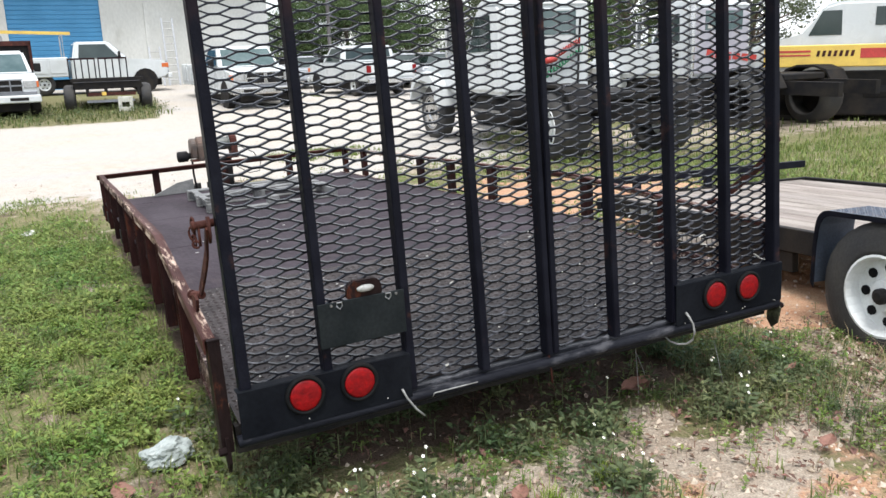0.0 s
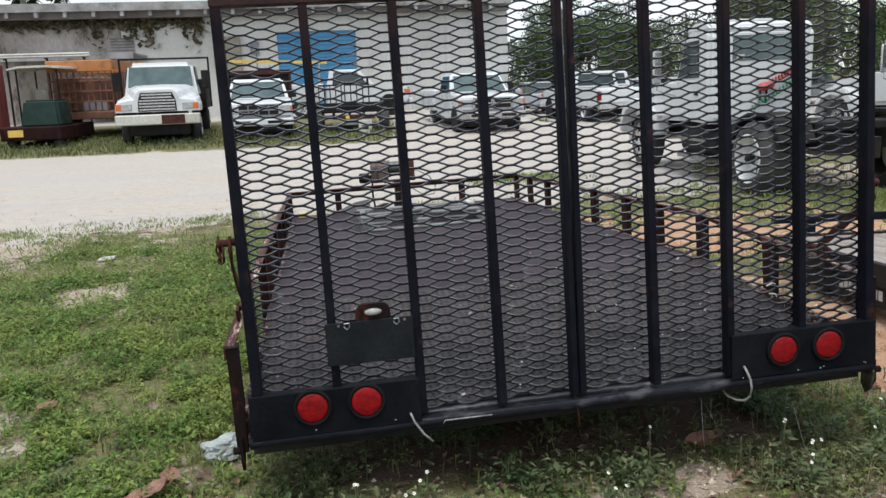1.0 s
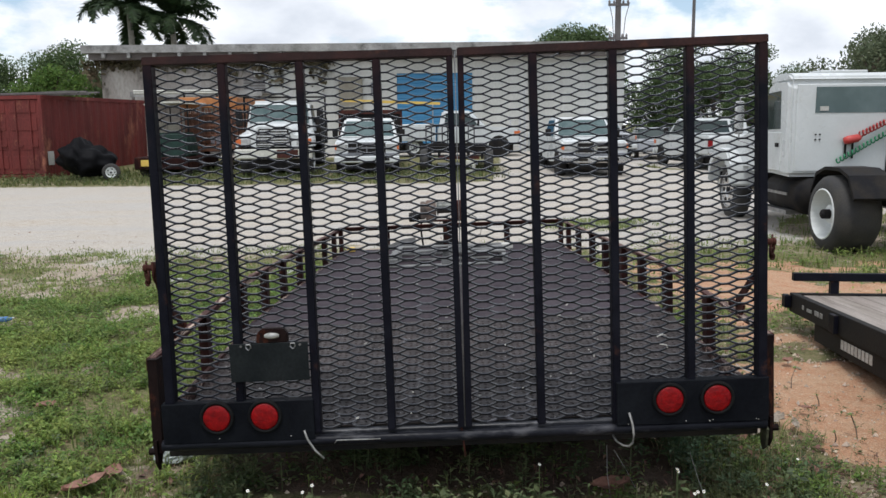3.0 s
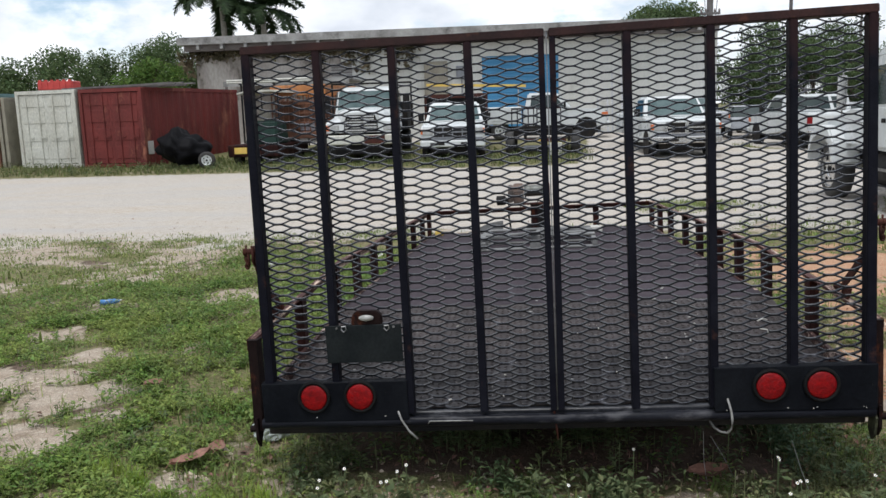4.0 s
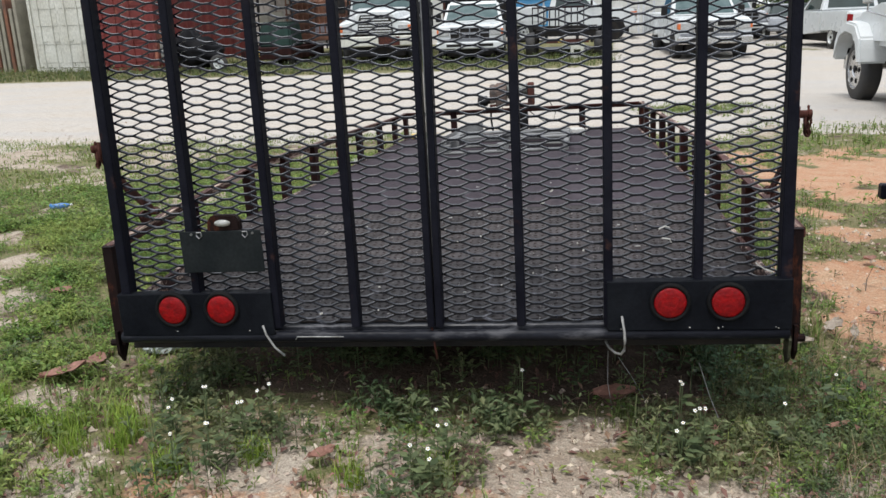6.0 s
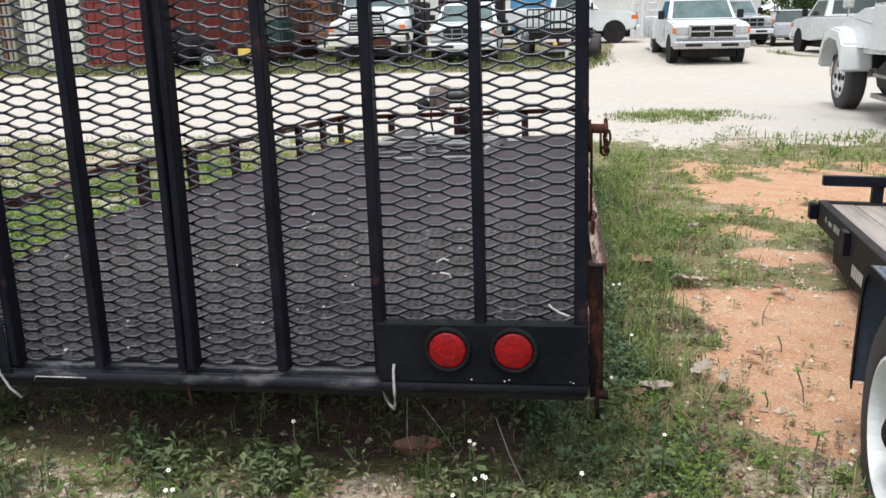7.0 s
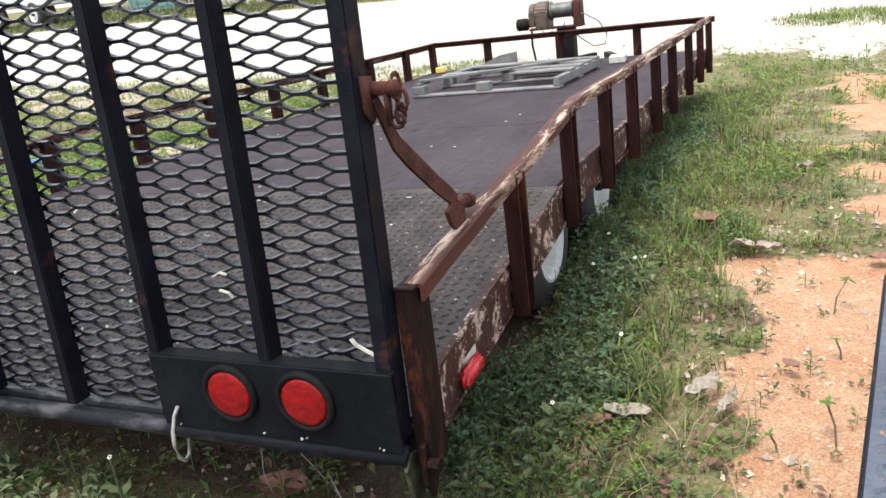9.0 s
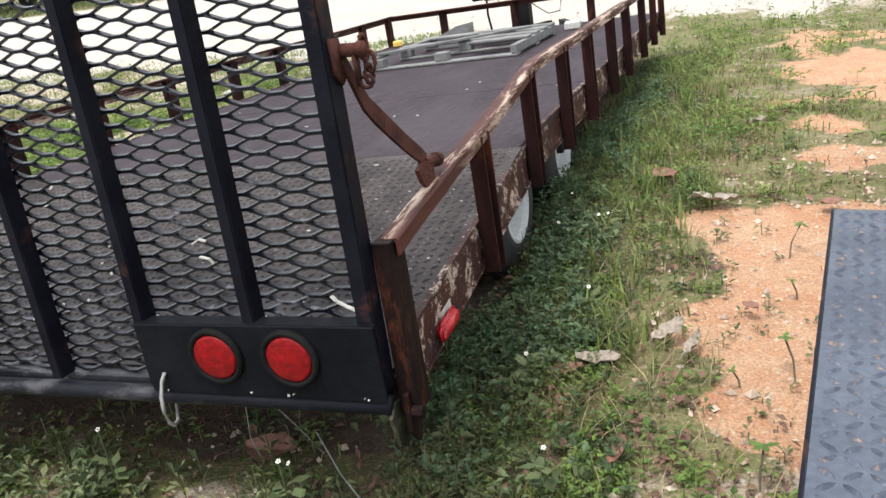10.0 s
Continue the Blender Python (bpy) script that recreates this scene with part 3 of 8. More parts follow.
for y in (0.5, 1.36, 2.58, 3.8, 5.02, 5.54):
    bm = B()
    box(bm, -1.165, 1.165, y - 0.03, y + 0.03, deck_z(y) - 0.125, deck_z(y) - 0.03)
    part("cross_member", bm, M_CHASSIS, trailer)
# posts: channel sections open to the front
POSTS = (0.70, 1.33, 1.88, 2.45, 3.05, 3.63, 4.32, 4.93, 5.50)
for s in (-1, 1):
    for k, y in enumerate(POSTS):
        yy = y + rng.uniform(-0.015, 0.015)
        z0, z1 = chan_z(yy) - 0.15 - (0.02 if k > 1 else 0), rail_z(yy) - 0.004
        lean = rng.uniform(-0.012, 0.012)
        bm = B()
        rx = rail_x(yy, s)
        for (a0, a1, b0, b1) in ((rx - 0.017, rx + 0.025, -0.036, -0.028), (rx - 0.017, rx - 0.01, -0.028, 0.036), (rx - 0.017, rx + 0.025, 0.028, 0.036)):
            vs = box(bm, s * a0, s * a1, yy + b0, yy + b1, z0, z1)
        bow = rng.uniform(-0.008, 0.008) if k > 3 else 0.0
        for v in bm.verts:
            t = (v.co.z - z0) / (z1 - z0)
            v.co.y = yy + (v.co.y - yy) * (0.8 + 0.2 * t) + lean * t + bow * math.sin(3.1 * t)
        part("post", bm, M_POST, trailer)
    # top rail, angle section with small dents
    bm = B()
    pts = [(s * rail_x(y, s), y, rail_z(y) + dz) for y, dz in ((0.04, 0), (0.45, 0.004), (0.9, 0), (BEND, 0.004), (2.4, 0), (3.6, 0.004), (4.7, 0), (5.57, 0.003))]
    pts = [Vector(a).lerp(Vector(b), t) + Vector((0, 0, rng.uniform(-0.002, 0.002))) for a, b in zip(pts, pts[1:]) for t in (0, 0.35, 0.7)] + [Vector(pts[-1])]
    leg = -0.026 if s > 0 else -0.04
    prof = [(-0.017, 0.009), (0.017, 0.009), (0.021, 0.005), (0.021, leg), (0.015, leg), (0.015, 0.001), (-0.017, 0.001)]
    sweep(bm, pts, [(u * s, w) for u, w in prof])
    bmesh.ops.recalc_face_normals(bm, faces=list(bm.faces))
    part("top_rail", bm, M_RAIL, trailer, "bent top rail with paint peeled to pale patches")
    # corner post at the tail
    bm = B()
    prism(bm, [(s * 1.18, 0.018), (s * 1.217, 0.018), (s * 1.217, 0.085), (s * 1.211, 0.085), (s * 1.211, 0.024), (s * 1.186, 0.024), (s * 1.186, 0.085), (s * 1.18, 0.085)], 0.415, RAIL0, 'z')
    bmesh.ops.recalc_face_normals(bm, faces=list(bm.faces))
    part("corner_post", bm, M_CORNER, trailer, "rust-streaked box-section corner post")
    bm = B()
    box(bm, s * 1.178, s * 1.219, 0.016, 0.088, RAIL0, RAIL0 + 0.006, 0.002)
    part("post_cap", bm, M_CORNER, trailer)
    bm = B()
    prism(bm, [(0.0, 0.47), (0.06, 0.47), (0.065, 0.40), (0.03, 0.345), (0.0, 0.385)], s * 1.195, s * 1.206, 'x')
    tube(bm, [(s * 1.195, 0.015, 0.425), (s * 1.23, 0.015, 0.425)], 0.014, 8)
    part("hinge_ear", bm, M_CORNER, trailer)
    if s < 0:
        continue
    bm = B()
    prism(bm, [(-0.03, 0.43), (0.0, 0.455), (0.04, 0.44), (0.045, 0.37), (0.02, 0.335), (-0.012, 0.36)], s * 1.172, s * 1.18, 'x')
    part("hinge_ear", bm, M_EAR, trailer, "algae-stained steel hinge plate")
    # red side marker
    bm = B()
    prism(bm, [(0.258, 0.452), (0.368, 0.462), (0.368, 0.508), (0.258, 0.498)], 1.172, 1.2, 'x', 0.011, seg=3)
    mk = part("side_marker", bm, M_MARK, trailer, "red plastic side marker lamp", smooth=True)
    bm = B()
    prism(bm, [(0.246, 0.444), (0.38, 0.456), (0.38, 0.514), (0.246, 0.504)], 1.1685, 1.173, 'x')
    part("backing_plate", bm, M_CHIP, mk, "cream backing plate")
# front rail
bm = B()
box(bm, -1.17, 1.215, 5.535, 5.605, RAIL1, RAIL1 + 0.008)
box(bm, -1.17, 1.215, 5.597, 5.605, RAIL1 - 0.037, RAIL1)
part("front_rail", bm, M_RUST, trailer)
for x in (-0.66, -0.02, 0.62):
    bm = B()
    box(bm, x - 0.03, x + 0.03, 5.57, 5.578, DOVE1 - 0.14, RAIL1)
    box(bm, x - 0.03, x - 0.022, 5.578, 5.61, DOVE1 - 0.14, RAIL1)
    box(bm, x + 0.022, x + 0.03, 5.578, 5.61, DOVE1 - 0.14, RAIL1)
    part("front_post", bm, M_POST, trailer)
# tongue and winch post
for s in (-1, 1):
    bm = B()
    beam(bm, (s * 0.75, 5.3, 0.555), (s * 0.06, 7.0, 0.555), 0.06, 0.1)
    part("tongue_beam", bm, M_CHASSIS, trailer)
bm = B()
box(bm, -0.06, 0.08, 5.68, 5.80, 0.455, 0.935, 0.006)
part("winch_post", bm, M_CHASSIS, trailer)
# axles and wheels
for yw in (1.66, 2.54):
    bm = B()
    tube(bm, [(-0.95, yw, 0.365), (0.95, yw, 0.365)], 0.035, 10)
    part("axle", bm, M_CHASSIS, trailer)
    for s in (-1, 1):
        wheel(trailer, (s * 0.882, yw + 0.02, 0.355), 0.295, 0.19, 0.168, s, 0.045, 8)

# tail bar, panels and lamps

bm = B()
tube(bm, [(-1.17, -0.01, 0.002), (-0.5, -0.01, 0.001), (0, -0.01, 0.0), (0.5, -0.01, 0.001), (1.175, -0.01, 0.003)], 0.021, 16)
part("tail_bar", bm, M_BAR, trailer, "black round tail bar", True, G_M)
bm = B()
box(bm, -1.15, 1.15, 0.014, 0.062, -0.02, 0.03, 0.004)
part("gate_sill", bm, M_SILL, trailer, "worn black steel sill under the gate", m=G_M)
for x0, x1, z0, z1, cz, cxs in ((-1.158, -0.572, 0.014, 0.172, 0.114, (-0.945, -0.760)), (0.594, 1.178, 0.02, 0.19, 0.118, (0.796, 0.978))):
    bm = B()
    box(bm, x0, x1, -0.031, -0.025, z0, z1, 0.002)
    box(bm, x0, x1, -0.025, 0.012, z1 - 0.006, z1)
    panel = part("light_panel", bm, M_PANEL, trailer, "black steel panel with two round lamps", m=G_M)
    for cx in cxs:
        c = Matrix.Translation((cx, -0.031, cz))
        bm = B()
        lathe(bm, [(0.0, 0.067), (-0.008, 0.066), (-0.013, 0.061), (-0.011, 0.055), (-0.004, 0.053), (-0.004, 0.0)], 36, c, 'y')
        gr = part("grommet", bm, M_RUBBER, panel, "black rubber grommet", True)
        bm = B()
        lathe(bm, [(-0.004, 0.0525), (-0.009, 0.0515), (-0.0115, 0.046), (-0.0125, 0.02), (-0.0125, 0.0)], 36, c, 'y')
        part("lens", bm, M_RED, panel, "red round tail lamp lens", True)
# licence plate holder
bm = B()
box(bm, -0.878, -0.578, -0.036, -0.032, 0.252, 0.402, 0.002)
holder = part("licence_plate_holder", bm, M_PLATE, trailer, "blank dark green-black plate holder", m=G_M)
for x in (-0.804, -0.635):
    bm = B()
    tube(bm, [(x - 0.0095, -0.037, 0.386), (x, -0.039, 0.377), (x + 0.0095, -0.037, 0.386), (x + 0.008, -0.037, 0.398), (x - 0.008, -0.037, 0.398), (x - 0.0095, -0.037, 0.386)], 0.0026, 6)
    part("plate_ring", bm, M_STEEL, holder)
for x, z in ((-0.832, 0.392), (-0.607, 0.392)):
    bm = B()
    lathe(bm, [(-0.041, 0.0), (-0.041, 0.004), (-0.036, 0.005)], 8, Matrix.Translation((x, 0, z)), 'y')
    part("plate_screw", bm, M_STEEL, holder)
bm = B()
prism(bm, [(-0.774, 0.40), (-0.652, 0.40), (-0.654, 0.438), (-0.67, 0.456), (-0.752, 0.456), (-0.77, 0.438)], -0.034, -0.004, 'y', 0.004)
lampb = part("licence_lamp_bracket", bm, M_CORNER, trailer, "rusty licence lamp bracket", m=G_M)
bm = B()
bmesh.ops.create_icosphere(bm, subdivisions=2, radius=1.0, matrix=Matrix.Translation((-0.712, -0.038, 0.43)) @ Matrix.Diagonal((0.031, 0.01, 0.0125, 1)))
part("lamp_lens", bm, M_LAMP, lampb, "clear yellowed lamp lens", True)


# gate leaves: frame, bars and expanded mesh
def strand_net(bm, x0, x1, z0, z1, shear, lw=0.134, sw=0.0318, wdt=0.0054, dep=0.0102, rise=0.002):
    """Expanded steel: each strand is a wave with flats where it joins the next."""
    rows = int((z1 - z0) / (sw / 2))
    nseg = int((x1 - x0) / lw) + 2
    for r in range(rows + 1):
        zc = z0 + r * sw / 2
        ph = 0.0 if r % 2 == 0 else lw / 2
        pts = []
        for k in range(-1, nseg + 1):
            b = x0 + k * lw + ph
            amp = sw / 4
            for fx, fz in ((-0.075, 1), (0.075, 1), (0.13, 0.84), (0.37, -0.84), (0.425, -1), (0.575, -1), (0.63, -0.84), (0.87, 0.84)):
                pts.append((b + fx * lw, zc + fz * amp * 0.92))
        pts = [p for p in pts if x0 - 0.001 <= p[0] <= x1 + 0.001]
        prev = None
        for i, (x, z) in enumerate(pts):
            xs = x + shear(x, z)
            q0, q1 = pts[max(i - 1, 0)], pts[min(i + 1, len(pts) - 1)]
            dx, dz = q1[0] - q0[0], q1[1] - q0[1]
            ln = math.hypot(dx, dz) or 1
            nx, nz = -dz / ln * wdt / 2, dx / ln * wdt / 2
            ring = [bm.verts.new((xs - nx, 0.035 - dep / 2, z - nz)), bm.verts.new((xs + nx, 0.035 - dep / 2, z + nz)),
                    bm.verts.new((xs + nx, 0.035 + dep / 2, z + nz + rise)), bm.verts.new((xs - nx, 0.035 + dep / 2, z - nz + rise))]
            if prev:
                for k in range(4):
                    bm.faces.new((prev[k], prev[(k + 1) % 4], ring[(k + 1) % 4], ring[k]))
            prev = ring


ZB = 0.034
for tops, bots, zi, zo in (((-1.127, -0.851, -0.560, -0.272, 0.002), (-1.127, -0.856, -0.563, -0.275, -0.006), 1.479, 1.490),
                           ((0.044, 0.313, 0.611, 0.899, 1.171), (0.023, 0.306, 0.597, 0.884, 1.156), 1.478, 1.481)):
    outer = max(tops, key=abs)

    def top_z(x, outer=outer, zi=zi, zo=zo):
        return zi + (zo - zi) * abs(x) / abs(outer)
    bm = B()
    xl, xr = tops[0] - (0.018 if tops[0] < -1 else 0.0125), tops[4] + (0.018 if tops[4] > 1 else 0.0125)
    prism(bm, [(xl, top_z(xl) - 0.031), (xr, top_z(xr) - 0.031), (xr, top_z(xr)), (xl, top_z(xl))], -0.02, 0.03, 'y', 0.003)
    frame_ob = part("gate_leaf", bm, M_GATETOP, trailer, "gate leaf with rusty top bar, black bars and expanded mesh", m=LEAF_M)
    for k in (0, 4):
        zt = top_z(tops[k]) - 0.031
        bm = B()
        hw = 0.0185 if abs(tops[k]) > 1 else 0.0125
        prism(bm, [(bots[k] - hw, ZB), (bots[k] + hw, ZB), (tops[k] + hw * 0.9, zt), (tops[k] - hw * 0.9, zt)], -0.02, 0.03, 'y', 0.003)
        part("gate_upright", bm, M_BLACK, frame_ob, "black steel upright")
    for k in (1, 2, 3):
        zt = top_z(tops[k]) - 0.031
        bm = B()
        prism(bm, [(bots[k] - 0.015, ZB), (bots[k] + 0.015, ZB), (tops[k] + 0.015, zt), (tops[k] - 0.015, zt)], -0.018, 0.028, 'y', 0.003)
        part("gate_bar", bm, M_BLACK, frame_ob, "black steel bar")
    xa, xb = bots[0], bots[4]

    def shear(x, z, tops=tops, bots=bots):
        t = (z - ZB) / (1.46 - ZB)
        f = (x - bots[0]) / (bots[4] - bots[0])
        d0, d1 = tops[0] - bots[0], tops[4] - bots[4]
        return t * (d0 + (d1 - d0) * f)
    bm = B()
    strand_net(bm, xa, xb, ZB + 0.01, 1.458, shear)
    part("expanded_mesh", bm, M_MESH, frame_ob, "black expanded steel mesh")
bm = B()
beam(bm, (0.0085, 0.012, 0.03), (0.023, 0.012, 1.47), 0.004, 0.004, (0, 1, 0))
part("gate_gap_strip", bm, M_STEEL, trailer, "bare metal edge between the gate leaves", m=LEAF_M)
# gate latches and folding struts
for s in (-1, 1):
    l_m = LEAF_M @ (pose(0.012, -0.035, -0.034) if s < 0 else pose(0.008, -0.035, -0.028))
    bm = B()
    tube(bm, [(s * 1.155, 0.066, 0.733), (s * 1.216, 0.07, 0.730)], 0.0125, 12)
    tube(bm, [(s * 1.210, 0.07, 0.7305), (s * 1.222, 0.07, 0.730)], 0.0148, 12)
    prism(bm, [(0.03, 0.757), (0.066, 0.754), (0.072, 0.705), (0.066, 0.68), (0.054, 0.672), (0.032, 0.695)], s * 1.172, s * 1.179, 'x')
    prism(bm, [(0.06, 0.722), (0.08, 0.722), (0.076, 0.67), (0.064, 0.666)], s * 1.200, s * 1.206, 'x')
    lt = part("latch", bm, M_STRUT, trailer, "rusty gate latch with a dangling pin", True, l_m)
    bm = B()
    for cx, cy, cz, ry, rz_, tilt in ((1.216, 0.082, 0.732, 0.011, 0.023, 0.3), (1.22, 0.091, 0.706, 0.009, 0.02, 1.2), (1.217, 0.085, 0.684, 0.010, 0.018, 0.4), (1.214, 0.077, 0.672, 0.012, 0.011, 1.0)):
        loop = [(s * (cx + math.sin(a) * ry * math.sin(tilt)), cy + math.sin(a) * ry * math.cos(tilt), cz + rz_ * math.cos(a)) for a in [2 * math.pi * k / 10 for k in range(11)]]
        tube(bm, loop, 0.004, 6)
    part("latch_chain", bm, M_STRUT, lt, "rusty chain links", True)
    bm = B()
    xs = 1.184 if s > 0 else 1.166
    ribbon(bm, [(0.03, 1.137, 0.010), (0.048, 1.109, 0.012), (0.067, 1.08, 0.014), (0.09, 1.046, 0.016), (0.132, 1.012, 0.018), (0.185, 0.973, 0.018), (0.243, 0.931, 0.017), (0.29, 0.9, 0.017), (0.33, 0.874, 0.013)], s * xs, s * (xs + 0.007))
    part("folding_strut", bm, M_STRUT, trailer, "flat rust-red folding gate strut")
    bm = B()
    tube(bm, [(s * xs, 0.326, 0.866), (s * 1.19, 0.392, 0.858)], 0.0145, 10)
    tube(bm, [(s * 1.189, 0.382, 0.859), (s * 1.19, 0.4, 0.857)], 0.017, 10)
    prism(bm, [(0.262, 0.866), (0.277, 0.836), (0.305, 0.812), (0.35, 0.824), (0.35, 0.866), (0.3, 0.876)], s * 1.188, s * 1.198, 'x')
    part("strut_bracket", bm, M_STRUT, trailer)
# hanging wires and scrapes
bm = B()
tube(bm, [(-0.612, -0.036, 0.052), (-0.60, -0.045, 0.02), (-0.572, -0.05, -0.025), (-0.54, -0.045, -0.06)], 0.0042, 6)
part("wire", bm, M_WIRE, trailer, "pale loose wire", True, G_M)
bm = B()
tube(bm, [(0.641, -0.032, 0.07), (0.643, -0.05, 0.056), (0.646, -0.068, 0.03), (0.648, -0.075, -0.002), (0.645, -0.068, -0.035), (0.636, -0.046, -0.058), (0.62, -0.016, -0.066), (0.6, 0.012, -0.058), (0.588, 0.03, -0.038)], 0.0044, 8)
part("wire", bm, M_WIRE, trailer, "pale loose wire", True, G_M)
bm = B()
tube(bm, [(-0.005, -0.012, 0.03), (0.0, -0.016, -0.02), (0.006, -0.014, -0.085)], 0.004, 6)
part("wire", bm, M_STRUT, trailer, "rusty hanging wire", True, G_M)
bm = B()
tube(bm, [(-0.498, -0.0285, -0.006), (-0.49, -0.031, 0.006), (-0.32, -0.031, 0.005)], 0.0026, 5)
part("paint_scrape", bm, M_WIRE, trailer, "", True, G_M)


# scraps stuck on the mesh
def scrap(x, z, sx, sz, a, dep=0.024, m=LEAF_M):
    bm = B()
    k = 6
    pts = []
    for i in range(k):
        t = 2 * math.pi * i / k
        r = rng.uniform(0.4, 0.95)
        pts.append((math.cos(t) * sx * 0.75 * r, math.sin(t) * sz * r))
    c, s = math.cos(a), math.sin(a)
    prism(bm, [(x + u * c - v * s, z + u * s + v * c) for u, v in pts], dep, dep + 0.004, 'y')
    part("paint_chip", bm, M_CHIP, trailer, m=m)


def flake(pts, w):
    """A thin curl of peeled paint hanging in the mesh."""
    bm = B()
    for a, b in zip(pts, pts[1:]):
        beam(bm, (a[0], 0.022 + a[2], a[1]), (b[0], 0.022 + b[2], b[1]), 0.003, w, (0, 1, 0))
    part("paint_chip", bm, M_CHIP, trailer, m=LEAF_M)


flake([(1.071, 0.232, 0.0), (1.083, 0.222, -0.004), (1.1, 0.21, 0.0), (1.127, 0.2, -0.003)], 0.009)
flake([(0.765, 0.352, 0.0), (0.786, 0.362, -0.004), (0.8, 0.356, 0.0)], 0.007)
flake([(0.775, 0.322, 0.0), (0.8, 0.318, -0.003), (0.805, 0.306, 0.0)], 0.006)
for x, z, sx, sz, a in ((-0.411, 0.075, 0.024, 0.007, 0.1), (-0.365, 0.37, 0.022, 0.005, 0.5), (-0.765, 0.43, 0.02, 0.005, 0.3), (-0.70, 0.44, 0.012, 0.004, 0.2),
                       (0.42, 0.49, 0.014, 0.005, 0.4), (0.39, 0.45, 0.02, 0.004, 0.3), (0.52, 0.285, 0.012, 0.006, 0), (0.43, 0.22, 0.008, 0.006, 0), (0.24, 0.17, 0.007, 0.006, 0), (-0.19, 0.17, 0.014, 0.005, 0.2), (-0.2, 0.085, 0.008, 0.005, 0), (0.35, 0.21, 0.006, 0.005, 0)):
    scrap(x, z, sx * 0.75, sz * 0.75, a)

for k in range(12):
    side = rng.choice((-1, 1))
    x = rng.uniform(-1.14, -0.6) if side < 0 else rng.uniform(0.6, 1.16)
    z = rng.uniform(0.024, 0.036) if rng.random() < 0.7 else rng.uniform(0.02, 0.16)
    if z > 0.04 and min(abs(x - c) for c in (-0.945, -0.760, 0.796, 0.978)) < 0.09:
        continue
    scrap(x, z, rng.uniform(0.002, 0.008), rng.uniform(0.0015, 0.0035), rng.uniform(-0.5, 0.5), -0.0345, G_M)
for k in range(10):
    scrap(rng.uniform(-0.5, 0.56), rng.uniform(0.06, 0.6), rng.uniform(0.003, 0.006), rng.uniform(0.002, 0.004), rng.uniform(-0.8, 0.8))

# chips of peeled paint lying on the deck
chip_rng = random.Random(77)
for k in range(30):
    x, y = chip_rng.uniform(-1.05, 1.05), 0.15 + 2.6 * chip_rng.random() ** 1.4
    sx, sy, a = chip_rng.uniform(0.004, 0.013), chip_rng.uniform(0.003, 0.007), chip_rng.uniform(0, 3.1)
    z = deck_z(y) + 0.004
    bm = B()
    prism(bm, [(x + sx * math.cos(a + q) * f, y + sy * math.sin(a + q) * f) for q, f in ((0, 1), (1.2, 0.7), (2.3, 1.1), (3.4, 0.9), (4.8, 0.8))], z, z + 0.003, 'z')
    part("paint_chip", bm, M_CHIP, trailer)

# ---- winch, pallet and scraps on the deck ----
winch = thing("electric_winch", "greasy dark electric winch with wound cable on a post", "winch", T_M @ pose(-0.08, 5.74, 0.937))
bm = B()
prof = [(-0.04, 0.045), (-0.034, 0.078), (-0.022, 0.078), (-0.02, 0.058)]
prof += [(-0.02 + 0.008 + 0.008 * k, 0.058 if k % 2 else 0.064) for k in range(20)]
prof += [(0.15, 0.058), (0.152, 0.075), (0.16, 0.075), (0.164, 0.04)]
lathe(bm, prof, 20, Matrix.Translation((0, 0, 0.145)))
part("drum", bm, M_CABLE, winch, "drum of wound cable", True)
bm = B()
hood = [(-0.095, 0.0), (0.095, 0.0)] + [(0.095 * math.cos(a), 0.135 + 0.098 * math.sin(a)) for a in [math.pi * k / 12 for k in range(13)]]
prism(bm, hood, -0.155, -0.045, 'x', 0.012)
prism(bm, [(u * 0.8, 0.03 + w * 0.82) for u, w in hood], -0.215, -0.157, 'x', 0.014)
part("gear_housing", bm, M_WINCH, winch, "bulky grease-stained gear housing")
bm = B()
lathe(bm, [(-0.345, 0.02), (-0.34, 0.046), (-0.33, 0.052), (-0.25, 0.052), (-0.235, 0.03), (-0.2, 0.03)], 18, Matrix.Translation((0, 0.0, 0.055)))
part("motor", bm, M_CHASSIS, winch, "black motor", True)
bm = B()
prism(bm, [(-0.07, 0.0), (0.07, 0.0), (0.06, 0.2), (0.035, 0.222), (-0.035, 0.222), (-0.06, 0.2)], 0.166, 0.232, 'x', 0.008)
part("side_plate", bm, M_RUST, winch, "rusty end plate of the winch")
bm = B()
box(bm, -0.215, 0.232, -0.08, 0.08, -0.001, 0.016, 0.003)
part("base_plate", bm, M_RUST, winch)
bm = B()
tube(bm, [(0.16, -0.03, 0.1), (0.26, -0.06, 0.1), (0.38, -0.07, 0.03), (0.44, -0.06, -0.08), (0.42, -0.05, -0.16), (0.32, -0.04, -0.17), (0.22, -0.03, -0.1), (0.14, -0.03, -0.03)], 0.0055, 6)
part("cable_loop", bm, M_CABLE, winch, "", True)
bm = B()
tube(bm, [(-0.12, -0.09, 0.05), (-0.06, -0.1, -0.06), (0.02, -0.095, 0.02), (0.06, -0.1, -0.09), (0.1, -0.09, 0.05)], 0.004, 6)
part("loose_wire", bm, M_RUBBER, winch, "", True)
bm = B()
tube(bm, [(-0.21, -0.02, 0.02), (-0.215, -0.02, -0.12), (-0.2, 0.0, -0.26)], 0.01, 8)
part("handle_rod", bm, M_CHASSIS, winch)

